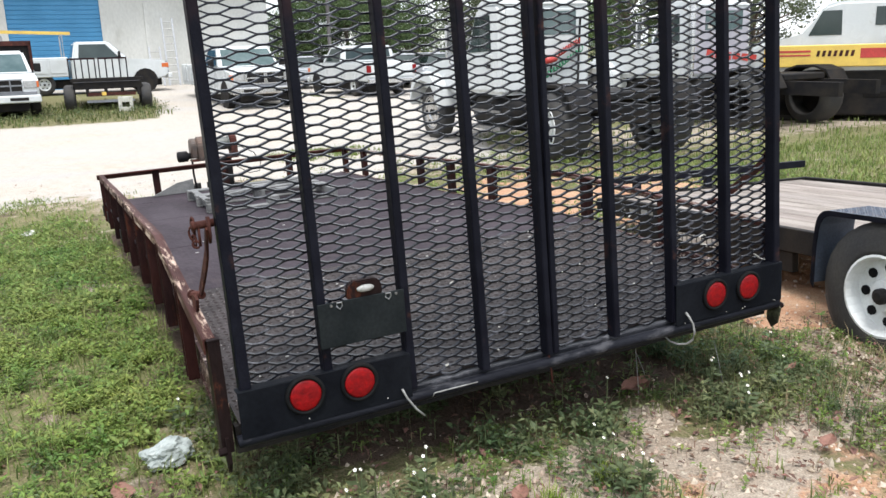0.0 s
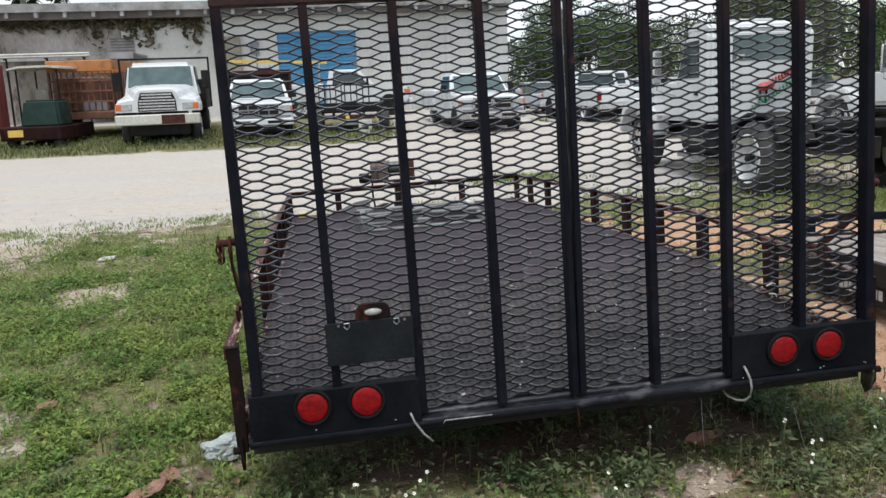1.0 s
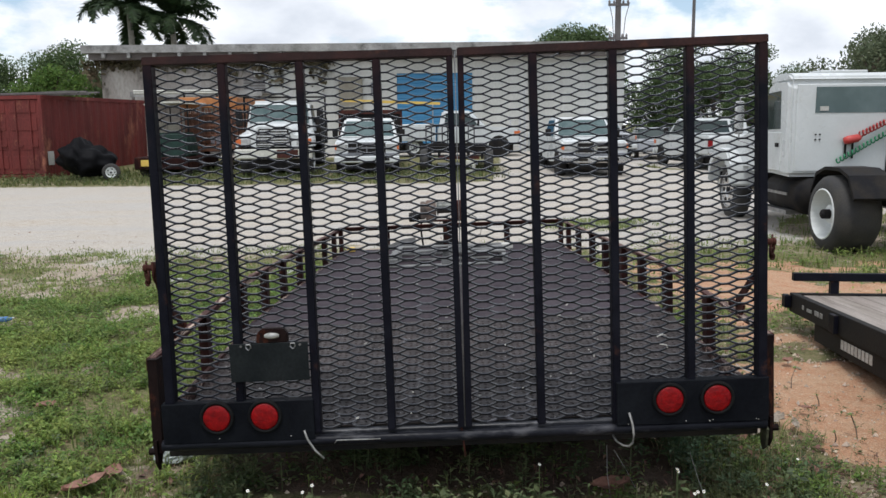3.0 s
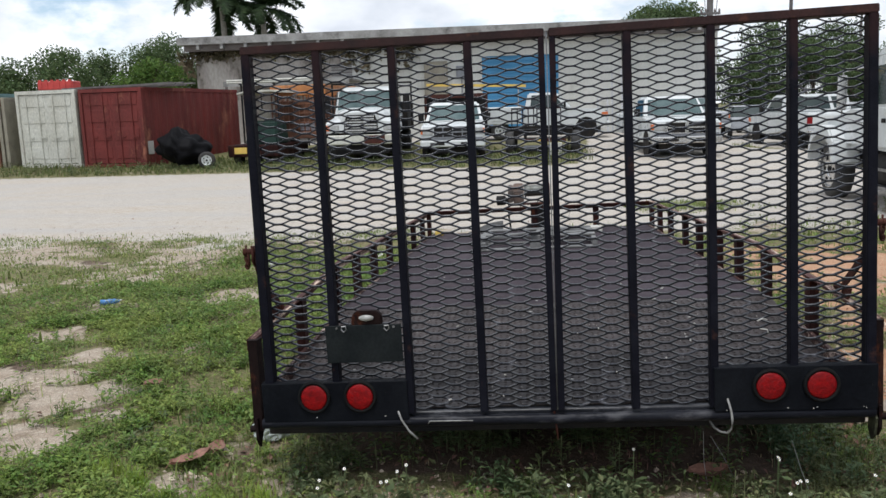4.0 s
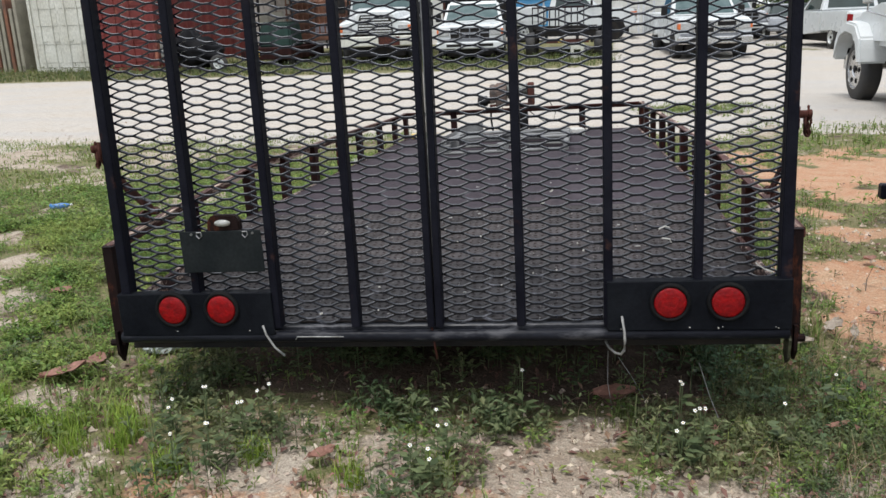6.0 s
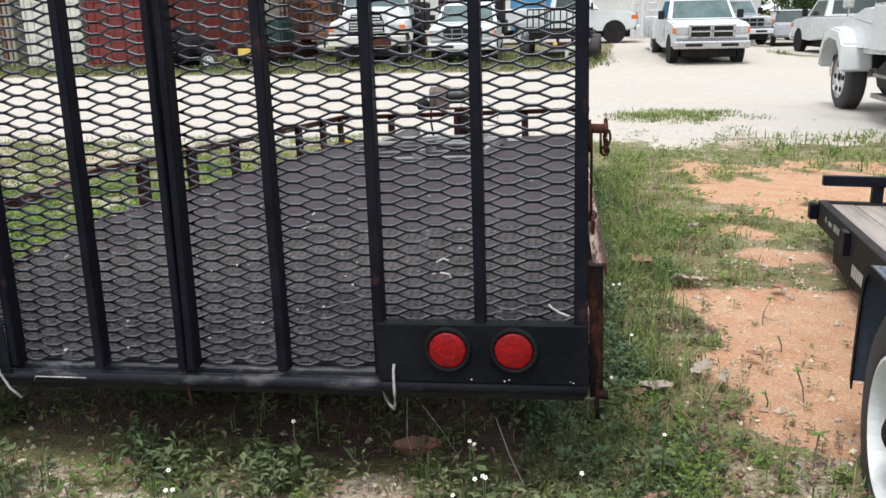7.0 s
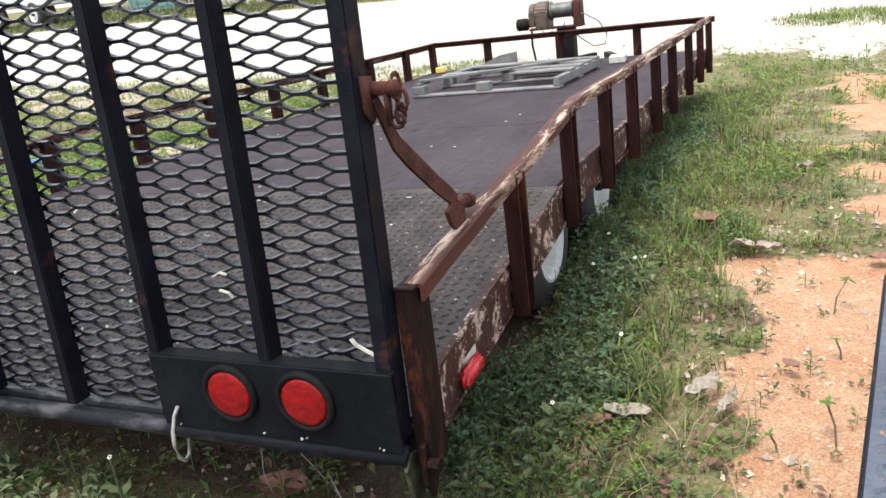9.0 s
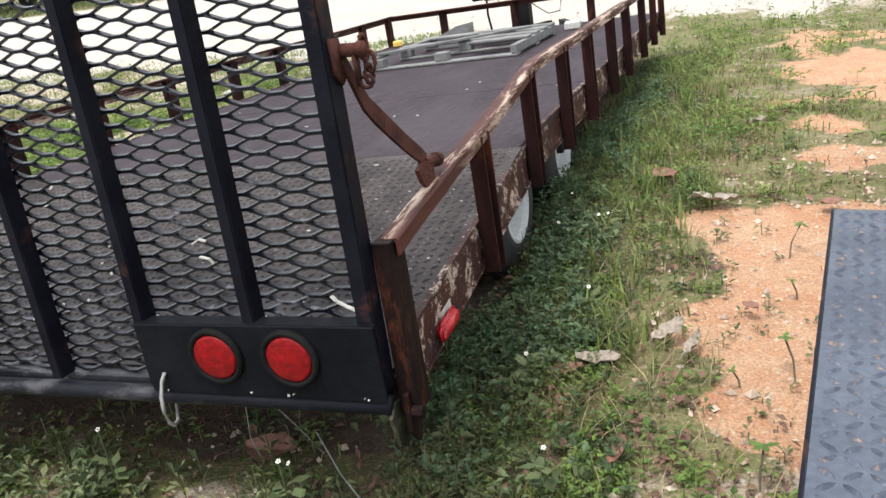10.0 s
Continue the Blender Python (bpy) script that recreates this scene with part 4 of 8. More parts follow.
pal_m = T_M @ pose(-0.03, 3.73, DOVE1 + 0.002, 0, 0, -1)
pallet = thing("pallet", "grey weathered broken pallet lying on the deck", "pallet", pal_m)
PW, PL, PH = 1.02, 1.06, 0.09
for y in (0, PL / 2 - 0.05, PL - 0.1):
    bm = B()
    box(bm, -PW / 2, PW / 2, y, y + 0.09, 0.0, 0.016, 0.004)
    part("bottom_board", bm, M_PALLET, pallet)
for x in (-PW / 2, -0.05):
    for y in (0, PL / 2 - 0.05, PL - 0.1):
        bm = B()
        box(bm, x, x + 0.09, y + 0.005, y + 0.085, 0.017, PH - 0.018, 0.004)
        part("block", bm, M_PALLET, pallet)
bm = B()
box(bm, PW / 2 - 0.04, PW / 2, 0.0, PL, 0.017, PH - 0.018, 0.004)
part("stringer", bm, M_PALLET, pallet)
for y, x0 in ((0.28, 0.1), (0.5, -PW / 2), (0.72, 0.0), (0.93, -PW / 2)):
    bm = B()
    box(bm, x0, PW / 2, y, y + 0.12, PH - 0.017, PH, 0.004)
    part("top_board", bm, M_PALLET, pallet)
bm = B()
beam(bm, (-PW / 2 + 0.02, 0.1, PH + 0.008), (PW / 2 - 0.12, 0.82, PH + 0.008), 0.05, 0.014)
part("loose_lath", bm, M_PALLET, pallet)
bm = B()
beam(bm, (-PW / 2 + 0.03, 0.04, PH - 0.01), (-PW / 2 + 0.05, PL - 0.1, PH - 0.01), 0.05, 0.014)
part("edge_lath", bm, M_PALLET, pallet)
bm = B()
box(bm, -0.06, 0.06, -0.1, 0.1, 0, 0.05, 0.004)
b2 = part("white_board", bm, M_CHIP, None, m=T_M @ pose(0.56, 5.1, DOVE1 + 0.003, 0, 0, 8))
tagged(b2, "short white block of wood lying on the deck", "board")
bm = B()
prism(bm, [(-0.2, 0), (0.2, 0), (0.2, 0.12), (0.05, 0.1)], 0, 0.02, 'y', 0.003)
b2 = part("grey_board", bm, M_PALLET, None, m=T_M @ pose(-0.55, 5.42, DOVE1 + 0.003, 0, 0, 5))
tagged(b2, "broken grey board standing by the front rail", "board")
bm = B()
box(bm, -0.04, 0.04, -0.03, 0.03, 0, 0.05, 0.008)
b2 = part("yellow_strap_bundle", bm, M_YELLOW, None, m=T_M @ pose(-1.02, 5.35, DOVE1 + 0.003, 0, 0, 20))
tagged(b2, "small bundle of yellow strap on the deck", "strap")

# ---- the flatbed trailer beside it ----
F_M = pose(2.217, 0, -0.015, 0, 0, -6.8) @ pose(0, 0, 0, -3.8, 0, 0)
flat = thing("flatbed_trailer", "black flatbed trailer with a grey plank deck and tread-plate fender", "trailer", F_M)
FD = 0.565
FX0, FX1, FY0, FY1 = 0.0, 2.14, -1.9, 3.02
bm = B()
for (a, b, c, d) in ((FX0, FX0 + 0.05, FY0, FY1), (FX1 - 0.05, FX1, FY0, FY1), (FX0 + 0.05, FX1 - 0.05, FY1 - 0.05, FY1), (FX0 + 0.05, FX1 - 0.05, FY0, FY0 + 0.05)):
    box(bm, a, b, c, d, FD - 0.13, FD + 0.012, 0.004)
part("frame", bm, M_CHASSIS, flat, "black steel frame")
k = 0
x = FX0 + 0.054
while x < FX1 - 0.1:
    bm = B()
    box(bm, x, min(x + 0.136, FX1 - 0.054), FY0 + 0.054, FY1 - 0.054, FD - 0.04, FD - rng.uniform(0.002, 0.007), 0.003)
    part("deck_plank", bm, M_WOODDECK, flat)
    x += 0.142
bm = B()
box(bm, FX0 + 0.02, FX0 + 0.07, 0.9, FY1 - 0.5, FD - 0.26, FD - 0.135, 0.004)
part("sub_frame", bm, M_CHASSIS, flat)
bm = B()
box(bm, FX0 + 0.01, FX1 - 0.06, FY1 - 0.06, FY1, FD + 0.105, FD + 0.165, 0.004)
part("front_bar", bm, M_BLACK, flat, "black front bar on short posts")
for x in (0.28, 1.0, 1.66):
    bm = B()
    box(bm, x, x + 0.06, FY1 - 0.05, FY1 - 0.005, FD + 0.012, FD + 0.105)
    part("bar_post", bm, M_BLACK, flat)
# stake pocket and lettering bars on the side
for y, z, w, h in ((2.72, FD - 0.055, 0.035, 0.03), (2.62, FD - 0.06, 0.1, 0.022), (2.46, FD - 0.055, 0.08, 0.034), (2.36, FD - 0.055, 0.05, 0.034)):
    bm = B()
    box(bm, FX0 - 0.003, FX0, y - w, y, z - h / 2, z + h / 2)
    part("marking", bm, M_WIRE, flat)
for k in range(9):
    bm = B()
    y = 2.02 - k * 0.055
    box(bm, FX0 + 0.017, FX0 + 0.02, y - 0.042, y, FD - 0.215, FD - 0.155)
    part("marking", bm, M_CHIP, flat)
bm = B()
box(bm, -0.05, 0.0, FY1 - 0.06, FY1 + 0.03, FD - 0.1, FD + 0.0, 0.01)
part("corner_cap", bm, M_BLACK, flat)
bm = B()
box(bm, -0.03, 0.0, 2.02, 2.12, FD - 0.12, FD, 0.004)
part("stake_pocket", bm, M_BLACK, flat)
# fender: top sheet with lugs, sloping ends and side skirt
FE0, FE1, FZ, FW = -1.24, 0.352, 0.77, 0.27
bm = B()
arc = [(0.105, -0.4), (0.095, -0.2), (0.08, -0.085), (0.068, -0.048), (0.05, -0.022), (0.026, -0.006), (-0.005, 0.0)]
top = [(FE1 + dy, FZ + dz) for dy, dz in arc] + [(FE0 - dy, FZ + dz) for dy, dz in arc[::-1]]
inn = [(y, z - 0.005) for y, z in top]
prism(bm, top + inn[::-1], -FW, 0.0, 'x')
fender = part("fender", bm, M_FENDER, flat, "blue-grey diamond tread-plate fender")
bm = B()
lugs(bm, -FW + 0.008, -0.005, FE0, FE1, lambda x, y: FZ, 0.0255, 0.0142, 0.0046, 0.0036)
tagged(part("tread_pattern", bm, M_LUG, fender, "raised tread lugs with scuffed edges"), kind="stuff")
bm = B()
prism(bm, top + [(y - 0.022 * (1 if y > -0.4 else -1), z - 0.026) for y, z in top[::-1]], -FW - 0.004, -FW + 0.002, 'x')
part("fender_lip", bm, M_BLACK, fender)
for yw in (0.03, -0.85):
    wheel(flat, (-0.155, yw, 0.375), 0.372, 0.21, 0.21, -1, 0.05, 8)


# ---- ground ----
def fbm(x, y, s=1.0, o=0.0):
    return noise.fractal(Vector((x * s + o, y * s - o, o * 0.37)), 1.0, 2.0, 4)


def smooth(a, b, v):
    t = min(1.0, max(0.0, (v - a) / (b - a)))
    return t * t * (3 - 2 * t)


def sand_at(x, y):
    """Share of pale crushed limestone: the road across and bare patches."""
    n = fbm(x, y, 0.35, 3.1)
    near = 8.0 + 0.03 * x + 3.6 * smooth(4.2, 6.5, x) + 0.9 * n + 0.9 * fbm(x, y, 1.4, 9.0)
    far = 20.4 + 0.5 * n + smooth(1.0, 3.5, x) * 3.5 + 0.4 * fbm(x, y, 1.1, 4.0)
    road = smooth(near - 1.0, near + 0.6, y) * (1 - smooth(far - 0.4, far + 0.4, y))
    lot = smooth(1.0, 3.0, x + n) * smooth(19, 21, y) * (1 - smooth(55, 60, y)) * smooth(-0.35, 0.1, fbm(x, y, 0.3, 20.0) + 0.12)
    lot = max(lot, smooth(29.5, 31, y) * (1 - smooth(45, 47, y)))
    return max(road, lot)


def blot(x, y, cx, cy, r):
    """One bare patch with a ragged outline."""
    return 1 - smooth(r * 0.45, r, math.hypot(x - cx, y - cy) + 0.55 * r * fbm(x, y, 2.6, cx * 3.0))


BARE = ((-3.08, 1.35, 0.5), (-2.63, 0.99, 0.42), (-2.45, 0.42, 0.4), (-2.3, 0.84, 0.3), (-1.56, 0.06, 0.16), (-1.2, 0.12, 0.16), (-1.6, -0.37, 0.25), (-1.3, -0.34, 0.22), (-3.5, 2.4, 0.3), (-2.6, 3.8, 0.42), (-4.2, 5.1, 0.75), (-4.0, 6.4, 0.8), (-2.9, 1.8, 0.25), (-3.6, 0.2, 0.6),
        (-0.62, -0.38, 0.3), (0.2, -0.32, 0.35), (0.5, -0.55, 0.4), (-0.15, -0.75, 0.45), (0.52, 0.06, 0.16), (-0.42, -0.02, 0.14), (-5.4, 4.2, 0.7), (-5.0, 2.8, 0.5), (-3.52, 3.28, 0.26))


def dirt_at(x, y):
    """Share of pale brown dirt: worn patches, the strip along the road, the bare ground behind the tail."""
    strip = smooth(-0.25, 0.3, fbm(x * 0.6, y, 1.2, 31.0)) * smooth(4.0, 6.5, y) * (1 - smooth(9.5, 10.5, y)) * (1 - smooth(-2.8, -1.6, x)) * 0.66
    edge = smooth(6.2, 8.2, y + 0.5 * fbm(x, y, 0.8, 6.0)) * (1 - smooth(10, 11, y)) * 0.55
    tail = (0.25 + 0.45 * smooth(-0.3, 0.15, fbm(x, y, 1.5, 55.0))) * (1 - smooth(-0.25, 0.15, y + 0.25 * fbm(x, y, 2.0, 15.0))) * smooth(-2.0, -1.2, x + 0.8 * fbm(x, y, 0.9, 59.0) * smooth(0.6, 1.4, -y)) * smooth(-4.2, -2.2, y + 1.2 * fbm(x, y, 0.7, 61.0)) * (1 - smooth(2.5, 5.0, x))
    side = smooth(-0.15, 0.3, fbm(x, y, 1.5, 91.0)) * 0.4 * smooth(1.35, 1.8, x) * (1 - smooth(5.5, 6.5, x)) * smooth(1.6, 2.4, y)
    spot = max(blot(x, y, *q) for q in BARE) if (-6.5 < x < 2.2 and -1.5 < y < 7.5) else 0.0
    return max(strip, edge, tail, side, 0.85 * spot, 0.45 * smooth(0.15, 0.45, fbm(x, y, 2.2, 73.5)))


def clay_at(x, y):
    """Share of bare orange clay between the two trailers and beyond."""
    n = fbm(x, y, 0.9, 12.0)
    m = fbm(x, y, 2.4, 13.0)
    a = smooth(1.6, 1.8, x + 0.22 * m) * (1 - smooth(3.2, 3.8, x)) * smooth(0.45, 0.8, y + 0.3 * m + 0.9 * max(0.0, x - 1.68)) * (1 - smooth(1.95, 2.4, y + 0.4 * n))
    b = smooth(1.85, 2.35, x + 0.4 * n) * (1 - smooth(4.6, 5.6, x)) * smooth(3.9, 4.5, y + 0.4 * m) * (1 - smooth(5.5, 6.2, y)) * smooth(-0.12, 0.2, n + 0.06)
    e = smooth(1.65, 2.2, x + 0.3 * n) * (1 - smooth(5.0, 6.0, x)) * smooth(2.1, 2.6, y) * (1 - smooth(6.2, 7.2, y)) * (0.22 + 0.5 * smooth(-0.3, 0.25, m))
    d = smooth(-0.1, 0.3, fbm(x, y, 1.3, 44.0)) * 0.5 * smooth(-1.6, -0.9, x) * (1 - smooth(-0.5, -0.1, y)) * smooth(-4.0, -2.4, y) * (1 - smooth(2.5, 5.0, x))
    return max(a, b, d, e)


def shaded_soil_at(x, y):
    """Share of dark soil, under and just behind the trailer; its tone also paints the trailer's shade."""
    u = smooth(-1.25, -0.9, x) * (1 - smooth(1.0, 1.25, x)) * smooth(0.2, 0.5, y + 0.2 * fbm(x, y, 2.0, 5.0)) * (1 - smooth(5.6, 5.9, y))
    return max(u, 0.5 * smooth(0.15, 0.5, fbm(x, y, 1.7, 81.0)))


def bank(x, y):
    """The trailers stand on a low rise that falls away towards the road, hollowed where the wheels have sunk in;
    beyond the road the lot climbs a little to the workshop."""
    rise = 0.1 * (1 - smooth(2.6, 6.5, y)) * (1 - smooth(8, 14, abs(x)))
    lot = 0.4 * smooth(19, 31, y) * (1 - smooth(6, 9, x))
    return rise + lot - 0.085 * (1 - smooth(0.85, 1.15, abs(x))) * smooth(0.8, 1.3, y) * (1 - smooth(3.2, 4.2, y))


def ground_z(x, y):
    near = 1 - smooth(9, 16, math.hypot(x, y))
    return near * (0.03 * fbm(x, y, 0.8, 1.0) + 0.012 * fbm(x, y, 4.0, 2.0) + 0.055 * (1 - smooth(-2.2, 0.8, x)) * (1 - smooth(2.5, 6, y))) - 0.012 + bank(x, y)


def grades(lo, hi, fine_lo, fine_hi, step):
    out = list(np.arange(fine_lo, fine_hi, step))
    v, s = fine_hi, step
    while v < hi:
        out.append(v)
        s *= 1.16
        v += s
    out.append(hi)
    v, s = fine_lo, step
    while v > lo:
        s *= 1.16
        v -= s
        out.insert(0, max(v, lo))
    return out


gx, gy = grades(-600, 600, -6.0, 5.0, 0.075), grades(-60, 900, -4.6, 7.5, 0.075)
gv, gc = [], []
for y in gy:
    for x in gx:
        gv.append((x, y, ground_z(x, y)))
        gc.append((sand_at(x, y), clay_at(x, y), shaded_soil_at(x, y), dirt_at(x, y)))
nx = len(gx)
gf = [(j * nx + i, j * nx + i + 1, (j + 1) * nx + i + 1, (j + 1) * nx + i) for j in range(len(gy) - 1) for i in range(nx - 1)]


def ground_material():
    m = bpy.data.materials.new("lot_ground")
    m.use_nodes = True
    n, l = m.node_tree.nodes, m.node_tree.links
    b = n["Principled BSDF"]
    at = n.new("ShaderNodeVertexColor")
    at.layer_name = "cover"
    sp = n.new("ShaderNodeSeparateColor")
    l.new(at.outputs[0], sp.inputs[0])
    tc = n.new("ShaderNodeTexCoord")

    def nz(scale, detail=6.0, rough=0.6):
        t = n.new("ShaderNodeTexNoise")
        t.inputs["Scale"].default_value, t.inputs["Detail"].default_value, t.inputs["Roughness"].default_value = scale, detail, rough
        l.new(tc.outputs["Object"], t.inputs["Vector"])
        return t.outputs[0]

    def mixc(f, a, c, blend='MIX'):
        t = n.new("ShaderNodeMixRGB")
        t.blend_type = blend
        for k, v in ((0, f), (1, a), (2, c)):
            if isinstance(v, (int, float)):
                t.inputs[k].default_value = v
            elif isinstance(v, tuple):
                t.inputs[k].default_value = (*v, 1)
            else:
                l.new(v, t.inputs[k])
        return t.outputs[0]

    def rng_(v, a, c, lo=0.0, hi=1.0):
        t = n.new("ShaderNodeMapRange")
        t.inputs["From Min"].default_value, t.inputs["From Max"].default_value = a, c
        t.inputs["To Min"].default_value, t.inputs["To Max"].default_value = lo, hi
        l.new(v, t.inputs[0])
        return t.outputs[0]

    def edge(share, noise_out):
        t = n.new("ShaderNodeMath")
        t.operation = 'ADD'
        l.new(share, t.inputs[0])
        u = n.new("ShaderNodeMath")
        u.operation = 'MULTIPLY_ADD'
        u.inputs[1].default_value, u.inputs[2].default_value = 1.1, -0.55
        l.new(noise_out, u.inputs[0])
        l.new(u.outputs[0], t.inputs[1])
        return rng_(t.outputs[0], 0.4, 0.54)
    n_big, n_mid, n_fine, n_peb, n_edge = nz(0.5), nz(6.0), nz(42.0, 5.0), nz(130.0, 3.0), nz(5.0, 10.0, 0.74)
    turf = mixc(rng_(n_mid, 0.35, 0.65), (0.115, 0.13, 0.048), (0.18, 0.16, 0.08))
    turf = mixc(rng_(n_fine, 0.5, 0.7), turf, (0.26, 0.205, 0.13))
    # brown earth, darkened to carry the contact shade under the trailer
    shaded_soil = mixc(rng_(n_mid, 0.3, 0.7), (0.07, 0.05, 0.038), (0.15, 0.105, 0.078))
    clay = mixc(rng_(n_mid, 0.3, 0.7), (0.4, 0.2, 0.113), (0.455, 0.305, 0.195))
    clay = mixc(rng_(n_fine, 0.56, 0.68), clay, (0.5, 0.385, 0.27))
    sand = mixc(rng_(n_mid, 0.3, 0.7), (0.51, 0.465, 0.4), (0.42, 0.362, 0.295))
    sand = mixc(rng_(n_fine, 0.56, 0.66), sand, (0.3, 0.24, 0.18))
    sand = mixc(rng_(n_edge, 0.54, 0.66, 0.0, 0.6), sand, (0.33, 0.28, 0.21))
    sand = mixc(rng_(n_big, 0.35, 0.65, 0.0, 0.55), sand, (0.44, 0.425, 0.4))
    lane = n.new("ShaderNodeMapping")
    lane.inputs["Scale"].default_value = (0.1, 1.5, 1.0)
    l.new(tc.outputs["Object"], lane.inputs[0])
    track = n.new("ShaderNodeTexNoise")
    track.inputs["Scale"].default_value, track.inputs["Detail"].default_value = 1.0, 5.0
    l.new(lane.outputs[0], track.inputs["Vector"])
    sand = mixc(rng_(track.outputs[0], 0.46, 0.64, 0.0, 0.5), sand, (0.4, 0.39, 0.38))
    dirt = mixc(rng_(n_mid, 0.3, 0.7), (0.43, 0.37, 0.3), (0.3, 0.235, 0.175))
    dirt = mixc(rng_(n_fine, 0.55, 0.66), dirt, (0.5, 0.44, 0.35))
    dirt = mixc(rng_(n_edge, 0.56, 0.66, 0.0, 0.7), dirt, (0.18, 0.13, 0.09))
    c = mixc(edge(at.outputs[1], n_edge), turf, dirt)
    c = mixc(edge(sp.outputs[2], n_edge), c, shaded_soil)
    c = mixc(edge(sp.outputs[1], n_edge), c, clay)
    c = mixc(edge(sp.outputs[0], n_edge), c, sand)
    c = mixc(0.75, c, rng_(n_peb, 0.3, 0.7, 0.5, 1.35), 'MULTIPLY')
    l.new(c, b.inputs["Base Color"])
    b.inputs["Roughness"].default_value = 0.95
    b.inputs["Specular IOR Level"].default_value = 0.2
    bp = n.new("ShaderNodeBump")
    bp.inputs["Strength"].default_value, bp.inputs["Distance"].default_value = 0.8, 0.025
    l.new(n_fine, bp.inputs["Height"])
    l.new(bp.outputs[0], b.inputs["Normal"])
    return m


ground = raw("ground", gv, gf, ground_material(), smooth=True)
layer = ground.data.color_attributes.new("cover", 'FLOAT_COLOR', 'POINT')
layer.data.foreach_set("color", np.array(gc, dtype=np.float32).ravel())
tagged(ground, "lot ground of patchy grass, orange clay and pale limestone road", "ground", kind="structure")

# ---- building ----
BX0, BX1, BY, BH = -15.5, 8.95, 36.0, 4.75
DX0, DX1, DZ = -1.75, 1.8, 4.06
bm = B()
box(bm, -8.4, DX0, BY, BY + 0.25, -0.1, BH)
box(bm, DX1, BX1, BY, BY + 0.25, -0.1, BH)
box(bm, DX0, DX1, BY, BY + 0.25, DZ, BH)
box(bm, BX1 - 0.25, BX1, BY + 0.25, BY + 14, -0.1, BH)
w = part("wall_front", bm, M_WALL)
tagged(w, "white painted block wall with dirt streaks", "wall", kind="structure")
bm = B()
box(bm, BX0, -8.4, BY, BY + 0.25, -0.1, BH)
box(bm, BX0, BX0 + 0.25, BY + 0.25, BY + 14, -0.1, BH)
w = part("wall_mildewed", bm, M_MILDEW)
tagged(w, "old wall dark with mildew and creeper", "wall", kind="structure")
bm = B()
box(bm, BX0, BX1, BY + 14, BY + 14.25, -0.1, BH)
w = part("wall_back", bm, M_WALL)
tagged(w, "plain back wall of the workshop", "wall", kind="structure")
bm = B()
box(bm, BX0 - 0.5, BX1 - 0.02, BY - 0.9, BY + 14.8, BH + 0.28, BH + 0.62)
r = part("roof", bm, M_FASCIA)
tagged(r, "flat roof with a mildewed pale edge", "roof", kind="structure")
bm = B()
box(bm, BX0 - 0.3, BX1 - 0.06, BY - 0.6, BY + 14.5, BH, BH + 0.28)
r = part("eave", bm, M_EAVE)
tagged(r, "dark eave under the flat roof", "eave", kind="structure")
x = BX0 + 0.4
while x < BX1:
    bm = B()
    box(bm, x, x + 0.14, BY - 0.86, BY - 0.6, BH + 0.06, BH + 0.28)
    part("rafter_end", bm, M_FASCIA, r)
    x += 1.15
bm = B()
z = 0.0
while z < DZ - 0.01:
    prism(bm, [(BY + 0.1, z + 0.0), (BY + 0.08, z + 0.02), (BY + 0.08, z + 0.16), (BY + 0.1, z + 0.18), (BY + 0.14, z + 0.18), (BY + 0.14, z)], DX0, DX1, 'x')
    z += 0.18
d = part("door_roller", bm, M_BLUE)
tagged(d, "closed bright blue steel roller door", "roller door", kind="structure")
bm = B()
box(bm, 3.55, 3.75, BY - 0.05, BY, 0, BH)
box(bm, 6.0, 6.25, BY - 0.06, BY, 0, BH)
p_ = part("wall_pilaster", bm, M_WALL)
tagged(p_, "shallow white wall pilasters", "pilaster", kind="structure")


def louvre(x, z, w_, h_):
    t = thing("wall_vent", "white slatted vent in the wall", "vent", pose(x, BY, z))
    bm = B()
    box(bm, -w_ / 2, w_ / 2, -0.02, 0.0, 0, h_)
    part("backing", bm, M_EAVE, t)
    for k in range(6):
        bm = B()
        box(bm, -w_ / 2, w_ / 2, -0.05, -0.02, k * h_ / 6, k * h_ / 6 + h_ / 12)
        part("slat", bm, M_FASCIA, t)


louvre(-8.4, 3.2, 1.0, 0.75)
t = thing("wall_cabinet", "beige metal cabinet and vent box fixed to the wall", "cabinet", pose(-3.9, BY, 1.2))
bm = B()
box(bm, -0.55, 0.55, -0.25, 0, 1.1, 2.7, 0.02)
part("upper_box", bm, M_BEIGE, t)
bm = B()
box(bm, -0.4, 0.5, -0.3, 0, 0.4, 1.05, 0.02)
part("lower_box", bm, M_EAVE, t)
t = thing("electric_meter", "grey electric meter with a conduit on the wall", "meter", pose(-2.75, BY, 3.1))
bm = B()
box(bm, -0.2, 0.2, -0.15, 0, 0, 0.55, 0.02)
part("meter_box", bm, M_GREYP, t)
bm = B()
tube(bm, [(0.05, -0.05, 0), (0.05, -0.05, -0.8), (-0.1, -0.05, -1.0), (-0.4, -0.05, -1.0)], 0.03, 6)
part("conduit", bm, M_GREYP, t)
bm = B()
box(bm, -13.0, -7.4, BY - 3.4, BY - 3.25, 2.95, 3.12)
box(bm, -13.0, -7.4, BY - 3.4, BY, 3.12, 3.18)
s_ = part("awning", bm, M_FASCIA)
tagged(s_, "low lean-to awning with a white edge along the wall", "awning", kind="structure")
for x in (-12.9, -10.2, -7.5):
    bm = B()
    box(bm, x - 0.05, x + 0.05, BY - 3.37, BY - 3.27, -0.05, 2.95)
    part("awning_post", bm, M_EAVE, s_)

